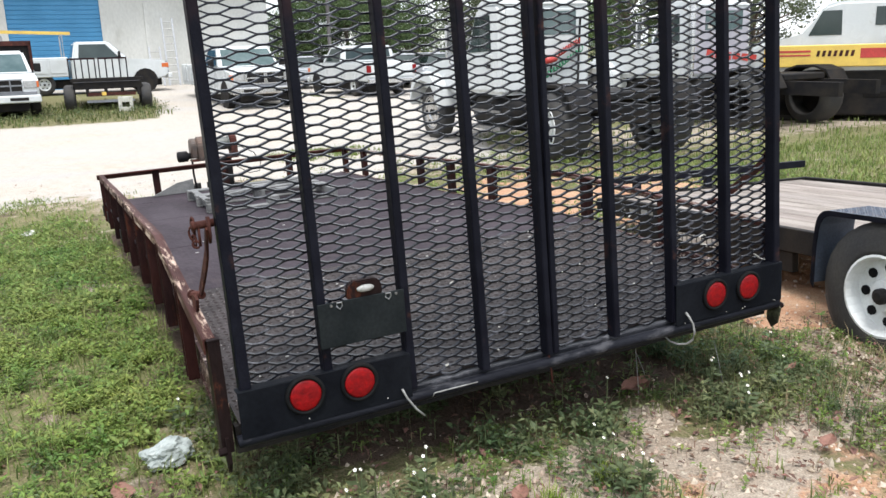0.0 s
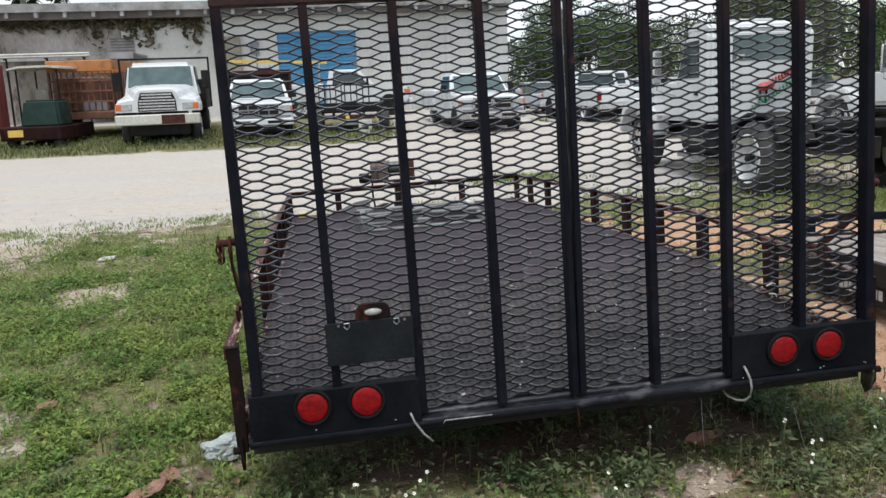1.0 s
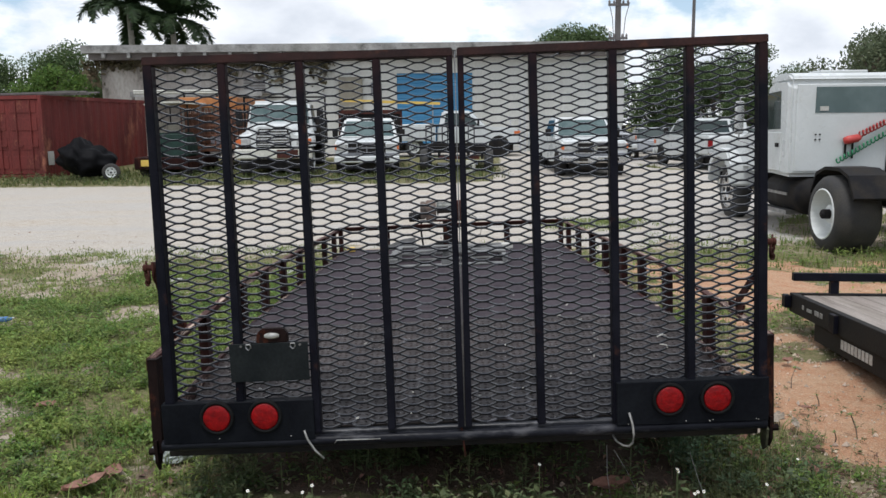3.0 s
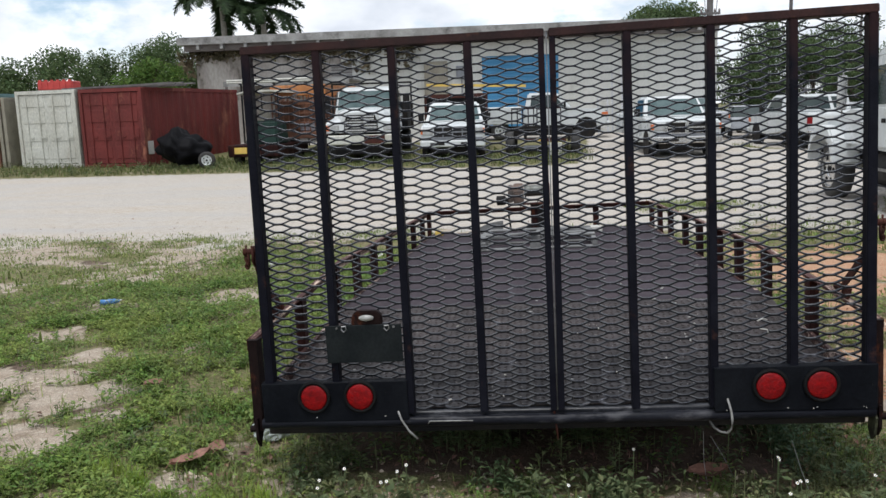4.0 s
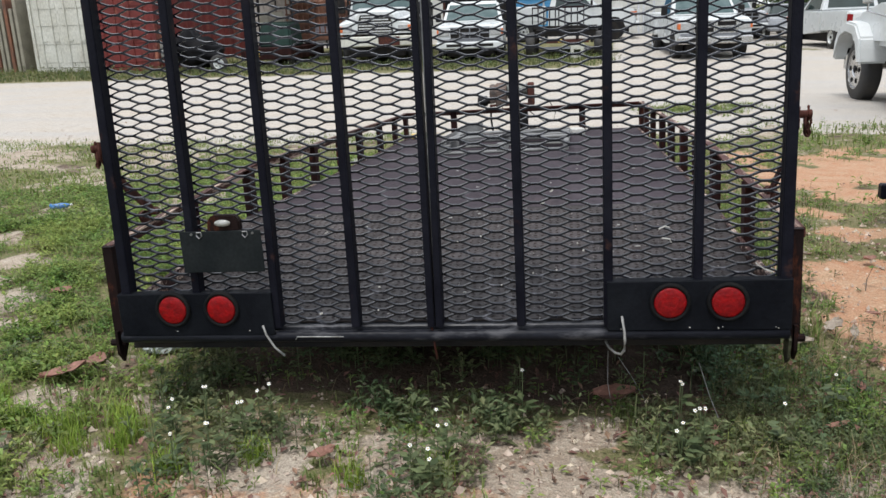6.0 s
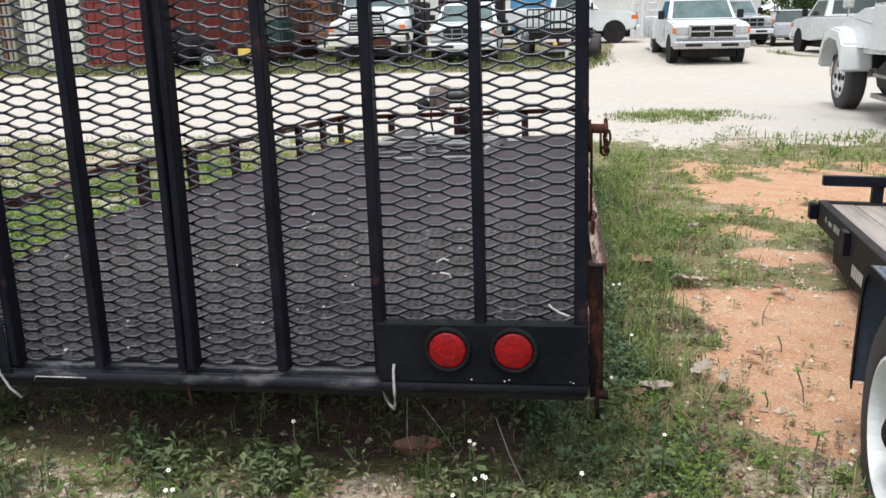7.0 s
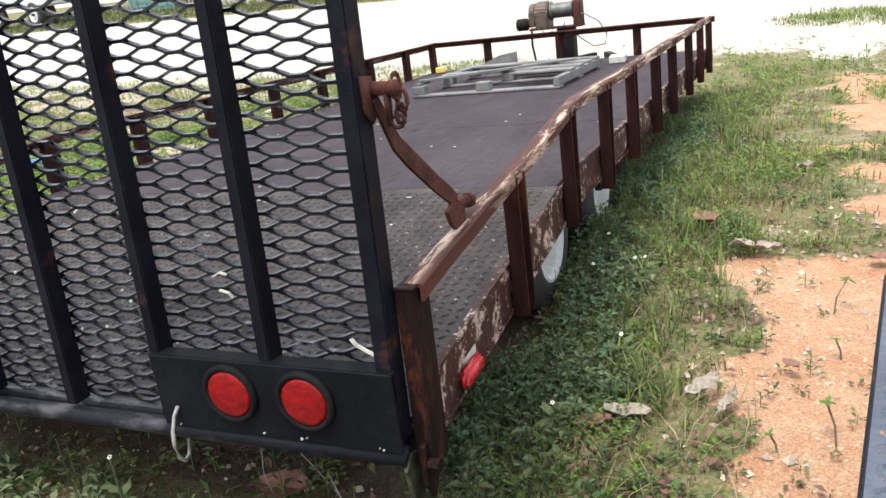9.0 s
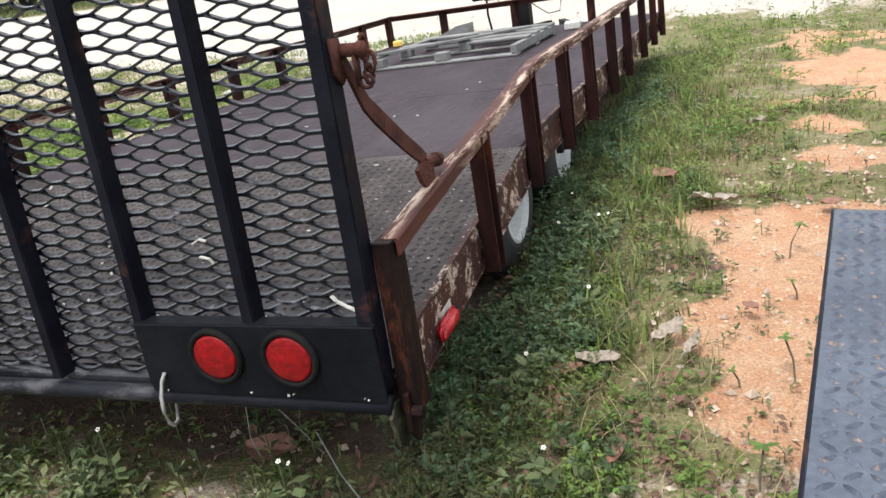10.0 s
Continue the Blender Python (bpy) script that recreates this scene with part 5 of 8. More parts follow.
# creeper hanging from the eave
cv, cf = [], []
rg = np.random.RandomState(5)
for k in range(1500):
    cx = rg.uniform(BX0, -5.0) if k % 3 else rg.choice([-16.0, -15.6, -9.4, -7.9, -7.2, -5.6, -5.1]) + rg.normal(0, 0.18)
    dz = abs(rg.normal(0, 0.55)) * (1.0 if k % 3 == 0 else 0.35)
    c = np.array([cx, BY - 0.06 - rg.uniform(0, 0.1), BH - 0.02 - dz])
    a = rg.normal(0, 1, 3) * 0.07
    b_ = rg.normal(0, 1, 3) * 0.07
    i = len(cv)
    cv += [c - a, c + b_, c + a, c - b_]
    cf.append((i, i + 1, i + 2, i + 3))
cr = raw("creeper", cv, cf, M_CREEPER)
tagged(cr, "dry green creeper hanging from the eave", "creeper", kind="stuff")


# ---- containers ----
def container(m, material, length, label, doors=True):
    c = thing("shipping_container", label, "container", m, "shipping containers")
    W, H, L = 2.44, 2.59, length
    bm = B()
    for x in (-W / 2, W / 2 - 0.12):
        for y in (0, L - 0.12):
            box(bm, x, x + 0.12, y, y + 0.12, 0, H, 0.01)
    for z in (0, H - 0.12):
        for x in (-W / 2, W / 2 - 0.08):
            box(bm, x, x + 0.08, 0.12, L - 0.12, z, z + 0.12)
        for y in (0, L - 0.1):
            box(bm, -W / 2 + 0.12, W / 2 - 0.12, y, y + 0.1, z, z + 0.12)
    part("corner_frame", bm, material, c)
    for s in (-1, 1):
        bm = B()
        pts, y = [], 0.12
        k = 0
        while y < L - 0.12:
            d = 0.035 if k % 4 in (0, 1) else 0.0
            pts.append((s * (W / 2 - 0.015 - d), y))
            y += (0.07, 0.035, 0.07, 0.035)[k % 4] * 2
            k += 1
        pts2 = [(x - s * 0.004, y) for x, y in pts]
        prism(bm, pts + pts2[::-1], 0.12, H - 0.12, 'z')
        part("side_wall", bm, material, c)
    bm = B()
    box(bm, -W / 2 + 0.02, W / 2 - 0.02, 0.05, L - 0.05, H - 0.03, H - 0.012)
    part("roof_sheet", bm, material, c)
    for s in (0, 1):
        x0 = -W / 2 + 0.125 + s * (W / 2 - 0.125)
        x1 = x0 + W / 2 - 0.13
        bm = B()
        box(bm, x0, x1, 0.05, 0.08, 0.14, H - 0.14)
        for zz in (0.3, 0.9, 1.5, 2.05):
            box(bm, x0 + 0.09, x1 - 0.09, 0.035, 0.05, zz, zz + 0.4, 0.008)
        dr = part("door", bm, material, c)
        for f in (0.27, 0.73):
            bm = B()
            xx = x0 + (x1 - x0) * f
            tube(bm, [(xx, 0.02, 0.12), (xx, 0.02, H - 0.12)], 0.02, 6)
            box(bm, xx - 0.05, xx + 0.2, 0.005, 0.02, 1.0, 1.05)
            part("lock_rod", bm, material, dr)
    return c


red_box = container(pose(-13.45, 23.1, ground_z(-13.45, 23.1), 0, 0, -11), M_CONTRED, 6.06, "rusted dark red shipping container on the verge")
container(pose(-15.98, 23.6, ground_z(-15.98, 23.6), 0, 0, -11), M_CONTWHT, 6.06, "dirty white shipping container beside a red one")
container(pose(-20.4, 24.2, ground_z(-20.4, 24.2), 0, 0, -8), M_CONTTEAL, 6.06, "faded teal shipping container with flaking paint")
bm = B()
box(bm, 1.222, 1.228, 0.14, 0.44, 0.42, 0.85)
part("notice", bm, M_CHIP, red_box, "small white notice stuck low on the side")
# planks and pipes piled on the containers
t = thing("lumber_pile", "grey boards and pipes laid across container roofs", "lumber", pose(-13.6, 23.2, ground_z(-13.6, 23.2) + 2.6, 0, 0, -11))
for k in range(7):
    bm = B()
    beam(bm, (-1.6 + rng.uniform(-0.3, 0.3), 0.1 + k * 0.22, 0.03 + 0.02 * (k % 2)), (2.2 + rng.uniform(-0.5, 0.5), 0.3 + k * 0.22, 0.06 + 0.03 * (k % 3)), 0.12, 0.05)
    part("board", bm, M_POLE, t)
t = thing("red_plastic_crate", "red plastic crate on a container roof", "crate", pose(-15.6, 23.7, ground_z(-15.6, 23.7) + 2.6, 0, 0, 5))
bm = B()
box(bm, -0.6, 0.6, 0, 0.6, 0, 0.28, 0.02)
part("crate_body", bm, M_REDSTRIPE, t)
bm = B()
for k in range(6):
    box(bm, -0.55 + k * 0.2, -0.45 + k * 0.2, -0.02, 0.0, 0.05, 0.33)
part("crate_rib", bm, M_REDSTRIPE, t)


# ---- poles ----
def pole(x, y, h, r, label, kind):
    t = thing("utility_pole" if kind == "u" else "street_lamp", label, "pole" if kind == "u" else "lamp", pose(x, y, -0.1))
    bm = B()
    tube(bm, [(0, 0, 0), (0, 0, h)], [r, r * 0.7], 10)
    part("shaft", bm, M_POLE, t)
    if kind == "u":
        for z, w_ in ((h - 0.75, 2.0), (h - 2.3, 1.2), (h - 4.2, 1.1)):
            bm = B()
            box(bm, -w_ / 2, w_ / 2, -0.16, -0.04, z, z + 0.14)
            arm = part("cross_arm", bm, M_POLE, t)
            for f in (-0.9, -0.45, 0.45, 0.9):
                bm = B()
                lathe(bm, [(0, 0.05), (0.08, 0.07), (0.14, 0.05), (0.2, 0.02)], 8, Matrix.Translation((f * w_ / 2, -0.1, z + 0.14)), 'z')
                part("insulator", bm, M_EAVE, arm)
        for dx in (-0.35, 0.4):
            bm = B()
            tube(bm, [(dx * 1.6, -0.1, h - 2.1), (dx, -0.12, h - 3.0), (dx * 0.5, -0.1, h - 5.5)], 0.02, 5)
            part("cable", bm, M_RUBBER, t)
    elif kind == "l":
        bm = B()
        box(bm, -0.1, 0.75, -0.12, 0.12, h - 0.1, h + 0.15, 0.03)
        box(bm, -0.1, 0.5, -0.12, 0.12, h - 0.75, h - 0.5, 0.03)
        part("lamp_head", bm, M_POLE, t)
    else:
        bm = B()
        tube(bm, [(0, 0, h), (0, 0, h + 0.2), (0.3, 0, h + 0.35), (0.6, 0, h + 0.3)], 0.05, 6)
        part("lamp_arm", bm, M_POLE, t)
    return t


pole(10.82, 46.0, 10.8, 0.22, "grey wooden utility pole with three cross arms", "u")
pole(14.0, 42.0, 10.35, 0.11, "slim grey floodlight pole behind the workshop", "l")
pole(19.1, 46.0, 6.3, 0.09, "slim street lamp with a short curved arm", "s")
pole(31.0, 38.0, 9.5, 0.2, "tall weathered pole with a transformer box", "u")


# ---- trees ----
def crown_mesh(seed, centres, n_leaf, size):
    r_ = np.random.RandomState(seed)
    cs = np.array([c[:3] for c in centres])
    rad = np.array([c[3] for c in centres])
    pick = r_.choice(len(cs), n_leaf, p=rad ** 2 / (rad ** 2).sum())
    d = r_.normal(0, 1, (n_leaf, 3))
    d /= np.linalg.norm(d, axis=1)[:, None]
    rr = rad[pick] * (0.2 + 1.0 * r_.uniform(0, 1, n_leaf) ** 0.8)
    c = cs[pick] + d * rr[:, None] * np.array([1, 1, 0.8])
    a = r_.normal(0, 1, (n_leaf, 3))
    a /= np.linalg.norm(a, axis=1)[:, None]
    b = np.cross(a, r_.normal(0, 1, (n_leaf, 3)))
    b /= np.linalg.norm(b, axis=1)[:, None]
    s = size * r_.uniform(0.6, 1.4, n_leaf)[:, None]
    v = np.stack([c - a * s, c + b * s * 0.5, c + a * s, c - b * s * 0.5], 1).reshape(-1, 3)
    f = np.arange(n_leaf * 4).reshape(-1, 4)
    return v, f


def tree(x, y, h, spread, leaf, label, seed, n_leaf=9000, size=0.12, low=0.3):
    r_ = random.Random(seed)
    t = thing("tree", label, "tree", pose(x, y, -0.05), "trees round the lot")
    bm = B()
    tube(bm, [(0, 0, 0), (0.05, 0.02, h * 0.25), (0.0, 0.05, h * 0.5), (0.05, 0, h * 0.75)], [0.2, 0.15, 0.1, 0.04], 8)
    centres = []
    for k in range(24):
        a = r_.uniform(0, 6.28)
        z = h * (low + (0.95 - low) * (k / 23.0))
        rad = spread * (1.05 - 0.75 * abs((k / 23.0) - 0.4)) * r_.uniform(0.2, 0.95)
        c = (math.cos(a) * rad, math.sin(a) * rad, z)
        tube(bm, [(0, 0, max(h * 0.2, z - h * 0.25)), (c[0] * 0.5, c[1] * 0.5, z - h * 0.08), c], [0.07, 0.05, 0.02], 5)
        centres.append((*c, spread * r_.uniform(0.18, 0.4)))
    part("trunk", bm, M_BARK, t)
    v, f = crown_mesh(seed, centres, int(n_leaf * 2.6), size * 0.62)
    raw("crown", v, f, leaf, t)
    return t


tree(-24.5, 42, 5.6, 3.2, M_LEAF_D, "broad dark green tree behind containers", 1)
tree(-20.3, 43, 5.9, 3.0, M_LEAF_D, "dark green tree behind the containers", 2)
tree(-18.6, 38, 4.7, 2.0, M_LEAF_L, "small bright green tree beside the workshop", 3, 3800)
tree(-28.5, 40, 4.7, 3.0, M_LEAF_D, "dark green tree at the lot's edge", 4)
tree(0.3, 55, 7.0, 1.7, M_LEAF_L, "treetop showing over the workshop roof", 5, 2500)
tree(2.6, 56, 7.2, 1.8, M_LEAF_G, "thin greyish treetop behind the workshop", 6, 1200)
tree(9.35, 53, 7.55, 3.7, M_LEAF_D, "round green treetop behind the workshop", 7, 15000, 0.15, 0.55)
tree(15.6, 50, 6.6, 3.1, M_LEAF_D, "dense dark green tree beyond the parked cars", 8, 6000, low=0.12)
tree(19.8, 51, 6.4, 3.2, M_LEAF_D, "dense dark green tree beyond the lot", 9, 6000, low=0.12)
tree(11.9, 52, 4.6, 1.6, M_LEAF_L, "light green bush beside the workshop", 10, 2600, low=0.1)
tree(17.5, 30, 5.0, 2.9, M_LEAF_G, "airy grey-green tree behind the trucks", 11, 7000, 0.12)
tree(21.5, 33, 5.3, 3.3, M_LEAF_G, "airy grey-green tree behind the trucks", 12, 7500, 0.12)
tree(15.0, 37, 4.2, 1.7, M_LEAF_D, "dark green shrub tree behind the trucks", 13, 3000)
tree(26.0, 40, 7.0, 3.2, M_LEAF_D, "broad green tree at the far side", 14, 5200)
tree(24.5, 26, 7.2, 2.4, M_LEAF_G, "tall airy tree behind the parked lorries", 15, 3600, 0.12)
tree(28.0, 25.0, 4.9, 2.9, M_LEAF_G, "low spreading tree beyond the lorries", 31, 4200, low=0.1)
tree(33.0, 22.0, 4.7, 3.0, M_LEAF_L, "low light green tree beyond the lorries", 32, 4200, low=0.1)
tree(38.5, 21.0, 5.0, 3.2, M_LEAF_G, "grey-green tree at the lot's edge", 33, 4200, low=0.1)
tree(25.0, 30.0, 4.6, 2.8, M_LEAF_D, "bushy green tree at the lot's edge", 34, 4200, low=0.1)
tree(43.0, 17.0, 5.0, 3.4, M_LEAF_L, "bushy light green tree at the lot's edge", 35, 4200, low=0.1)
tree(13.6, 48.0, 4.6, 2.6, M_LEAF_D, "dense green hedge tree behind the parked cars", 41, 5200, low=0.05)
tree(17.7, 49.0, 5.0, 2.8, M_LEAF_D, "dense green hedge tree behind the parked cars", 42, 5200, low=0.05)
tree(21.8, 48.0, 4.8, 2.8, M_LEAF_D, "dense green hedge tree behind the parked cars", 43, 5200, low=0.05)
tree(34.0, 46, 5.5, 3.4, M_LEAF_L, "light green trees in the distance", 16, 4000)
tree(42.0, 44, 5.0, 3.6, M_LEAF_D, "far dark green tree at the road", 17, 4000)


def palm(x, y, h, label, seed, fl=4.0, n_f=24):
    r_ = random.Random(seed)
    t = thing("palm_tree", label, "palm tree", pose(x, y, -0.05), "palm trees")
    bm = B()
    tube(bm, [(0, 0, 0), (0.1, 0, h * 0.4), (0.05, 0, h * 0.8), (0, 0, h)], [0.3, 0.24, 0.18, 0.16], 10)
    tube(bm, [(0, 0, h), (0, 0, h + 0.9)], [0.15, 0.09], 8)
    part("trunk", bm, M_PALMBARK, t)
    for k in range(n_f):
        a = 2 * math.pi * k / n_f * 2.4 + r_.uniform(-0.2, 0.2)
        rise = 1.5 - 1.95 * (k / n_f) + r_.uniform(-0.12, 0.12)
        bend = r_.uniform(0.9, 1.9)
        ln = fl * r_.uniform(0.82, 1.05)
        v, f = [], []
        c = Vector((0, 0, h + 0.75))
        n = 18
        for i in range(n):
            s = i / n
            el = rise - bend * s * s - 0.15 * s
            d = Vector((math.cos(a) * math.cos(el), math.sin(a) * math.cos(el), math.sin(el)))
            q = c + d * (ln / n)
            side = Vector((-math.sin(a), math.cos(a), 0))
            up = side.cross(d)
            ll = fl * 0.24 * (math.sin(math.pi * min(1.0, s * 0.8 + 0.16)) ** 0.7) * (1 if i > 1 else 0.3)
            for sg in (-1, 1):
                for e in range(5):
                    b0 = c.lerp(q, e / 5)
                    w = r_.uniform(0.5, 1.1)
                    tip = b0 + (side * sg * w + up * r_.uniform(-0.55, 0.45) + d * 0.55 + Vector((0, 0, -0.35))) * ll * 0.85
                    i0 = len(v)
                    v += [b0, b0 + d * 0.15, tip]
                    f.append((i0, i0 + 1, i0 + 2))
            i0 = len(v)
            v += [c + side * 0.03, c - side * 0.03, q - side * 0.024, q + side * 0.024]
            f.append((i0, i0 + 1, i0 + 2, i0 + 3))
            c = q
        raw("frond", v, f, M_PALM, t)
    return t


palm(-19.0, 50, 8.6, "tall royal palm behind the workshop", 1, 3.5, 32)
palm(-16.5, 50.5, 7.9, "royal palm leaning fronds behind the workshop", 2, 3.4, 28)
palm(62, 75, 7.5, "far palm at the road", 3, 2.6, 13)
palm(67, 77, 7.2, "far palm beside another", 4, 2.6, 13)


# ---- vehicles ----
def taper(bm, lo, hi, z0, z1, bevel=0.0):
    """A box whose top is (x0, x1, y0, y1) hi over its base lo."""
    vs = [bm.verts.new((x, y, z)) for (a, z) in ((lo, z0), (hi, z1)) for x, y in ((a[0], a[2]), (a[1], a[2]), (a[1], a[3]), (a[0], a[3]))]
    fs = [bm.faces.new([vs[i] for i in f]) for f in ((0, 3, 2, 1), (4, 5, 6, 7), (0, 1, 5, 4), (1, 2, 6, 5), (2, 3, 7, 6), (3, 0, 4, 7))]
    if bevel:
        es = list({e for f in fs for e in f.edges})
        bmesh.ops.bevel(bm, geom=es, offset=bevel, segments=3, affect='EDGES', clamp_overlap=True)
    return bm


def pane(name, pts, material, parent, out=0.008):
    """A thin pane of glass with the given corners, pushed out along its normal."""
    p = [Vector(q) for q in pts]
    nrm = (p[1] - p[0]).cross(p[2] - p[0]).normalized()
    bm = B()
    a = [bm.verts.new(q - nrm * 0.004) for q in p]
    b = [bm.verts.new(q + nrm * out) for q in p]
    bm.faces.new(a[::-1])
    bm.faces.new(b)
    k = len(p)
    for i in range(k):
        bm.faces.new((a[i], a[(i + 1) % k], b[(i + 1) % k], b[i]))
    return part(name, bm, material, parent)


def pickup(m, label, paint, style, bed="bed", W=1.96, L=5.5, roof=1.82):
    """Nose to -y, wheels on z = 0; style: square, cross or tail."""
    v = thing("pickup_truck", label, "pickup truck", m, "parked vehicles")
    # low black box added to make the shade beneath the pickup
    bm = B()
    box(bm, -0.72, 0.72, 0.25, L - 0.5, 0.2, 0.5, 0.03)
    part("underbody_shade", bm, M_CHASSIS, v)
    h = W / 2
    bm = B()
    prof = [(0.05, 0.55), (0.02, 0.78), (0.06, 1.06), (0.25, 1.12), (1.35, 1.19), (1.45, 1.2), (3.3, 1.2), (3.32, 0.5), (2.0, 0.42), (0.3, 0.45)]
    prism(bm, prof, -h, h, 'x', 0.05)
    body = part("body", bm, paint, v)
    bm = B()
    taper(bm, (-h + 0.04, h - 0.04, 1.35, 3.28), (-h + 0.2, h - 0.2, 2.0, 3.12), 1.17, roof, 0.06)
    part("cab", bm, paint, v)
    zw0, zw1 = 1.24, roof - 0.1

    def at(f, s, inset, y0, y1):
        z = zw0 + (zw1 - zw0) * f
        t = (z - 1.17) / (roof - 1.17)
        return Vector((s * (h - 0.04 - 0.16 * t - inset), y0 + (y1 - y0) * t, z))
    pane("windscreen", [at(0, -1, 0.1, 1.35, 2.0), at(0, 1, 0.1, 1.35, 2.0), at(1, 1, 0.08, 1.35, 2.0), at(1, -1, 0.08, 1.35, 2.0)], M_SCREEN, v)
    pane("rear_window", [at(0.1, 1, 0.16, 3.28, 3.12), at(0.1, -1, 0.16, 3.28, 3.12), at(1, -1, 0.12, 3.28, 3.12), at(1, 1, 0.12, 3.28, 3.12)], M_GLASS, v)
    for s in (-1, 1):
        def sd(f, y):
            t = (zw0 + (zw1 - zw0) * f - 1.17) / (roof - 1.17)
            return (s * (h - 0.04 - 0.16 * t), y, zw0 + (zw1 - zw0) * f)
        q = [sd(0, 1.68), sd(0, 3.05), sd(1, 2.98), sd(1, 2.1)]
        pane("side_window", q if s > 0 else q[::-1], M_GLASS, v)
        bm = B()
        box(bm, s * (h + 0.02), s * (h + 0.2), 1.65, 1.73, 1.22, 1.46, 0.02)
        part("mirror", bm, M_CHASSIS, v)
        for y in (0.85, 4.25):
            wheel(v, (s * (h - 0.13), y, 0.37), 0.37, 0.24, 0.21, s, 0.05, 6, rim_mat=M_CHROME if style == "cross" else None, seg=20)
        bm = B()
        lathe(bm, [(s * (h - 0.2), 0.43), (s * (h + 0.004), 0.43)], 16, Matrix.Translation((0, 0.85, 0.4)))
        part("wheel_arch", bm, M_CHASSIS, body)
    # load bed
    if bed == "bed":
        bm = B()
        prism(bm, [(3.36, 0.55), (3.36, 1.2), (L - 0.05, 1.2), (L, 1.1), (L - 0.02, 0.55)], -h, h, 'x', 0.04)
        part("load_bed", bm, paint, v)
        bm = B()
        box(bm, -h + 0.08, h - 0.08, L - 0.01, L + 0.02, 0.7, 1.12, 0.01)
        part("tailgate", bm, paint, v)
        bm = B()
        box(bm, -h, h, L, L + 0.14, 0.48, 0.64, 0.02)
        part("rear_bumper", bm, M_CHROME, v)
        for s in (-1, 1):
            bm = B()
            box(bm, s * (h - 0.16), s * (h + 0.006), L - 0.05, L + 0.025, 0.78, 1.1, 0.01)
            part("tail_lamp", bm, M_RED, v)
    elif bed == "service":
        bm = B()
        box(bm, -h - 0.08, h + 0.08, 3.4, L + 0.2, 0.62, 1.3, 0.03)
        part("service_body", bm, paint, v)
        for s in (-1, 1):
            for y in (3.5, 4.1, 4.9):
                bm = B()
                box(bm, s * (h + 0.08), s * (h + 0.1), y, y + 0.5, 0.75, 1.22, 0.008)
                part("locker_door", bm, paint, v)
    else:
        bm = B()
        box(bm, -h - 0.1, h + 0.1, 3.4, L + 0.3, 0.8, 1.25, 0.02)
        part("dump_body", bm, M_CHASSIS, v)
        for x0, x1, z0, z1 in ((-h - 0.12, -h - 0.04, 1.25, 2.1), (h + 0.04, h + 0.12, 1.25, 2.1), (-h - 0.12, h + 0.12, 1.98, 2.12)):
            bm = B()
            box(bm, x0, x1, 3.38, 3.46, z0, z1)
            part("headboard_bar", bm, M_RUST, v)
        bm = B()
        box(bm, -h - 0.04, h + 0.04, 3.46, 3.5, 1.25, 1.98)
        part("headboard", bm, M_CHASSIS, v)
    # face
    if style in ("square", "cross"):
        bm = B()
        box(bm, -0.58, 0.58, 0.0, 0.06, 0.74, 1.04, 0.01)
        gr = part("grille", bm, M_CHASSIS, v, "black grille")
        bars = [(-0.6, 0.6, 0.875, 0.915), (-0.6, 0.6, 1.03, 1.06), (-0.6, 0.6, 0.72, 0.75)]
        bars += [(x - 0.015, x + 0.015, 0.75, 1.03) for x in ((-0.3, 0.0, 0.3) if style == "square" else (0.0,))]
        if style == "cross":
            bars += [(-0.62, -0.55, 0.72, 1.06), (0.55, 0.62, 0.72, 1.06), (-0.05, 0.05, 0.75, 1.03)]
        for x0, x1, z0, z1 in bars:
            bm = B()
            box(bm, x0, x1, -0.02, 0.0, z0, z1)
            part("grille_bar", bm, M_GREYP if style == "square" else M_CHROME, gr)
        for s in (-1, 1):
            bm = B()
            box(bm, s * 0.62, s * (h - 0.05), -0.005, 0.1, 0.82, 1.02, 0.015)
            part("headlamp", bm, M_HEAD, v)
            bm = B()
            box(bm, s * (h - 0.06), s * (h + 0.004), 0.0, 0.25, 0.84, 1.0, 0.01)
            part("indicator", bm, M_AMBER, v)
        bm = B()
        box(bm, -h + 0.06, h - 0.06, -0.004, 0.05, 0.66, 0.73, 0.005)
        part("valance", bm, M_GREYP, v)
        bm = B()
        box(bm, -h - 0.02, h + 0.02, -0.1, 0.05, 0.44, 0.64, 0.03)
        part("front_bumper", bm, M_CHROME if style == "cross" else M_WHITE, v)
        for s in (-1, 1):
            bm = B()
            box(bm, s * 0.25, s * 0.7, -0.105, -0.098, 0.5, 0.58)
            part("bumper_slot", bm, M_CHASSIS, v)
    return v


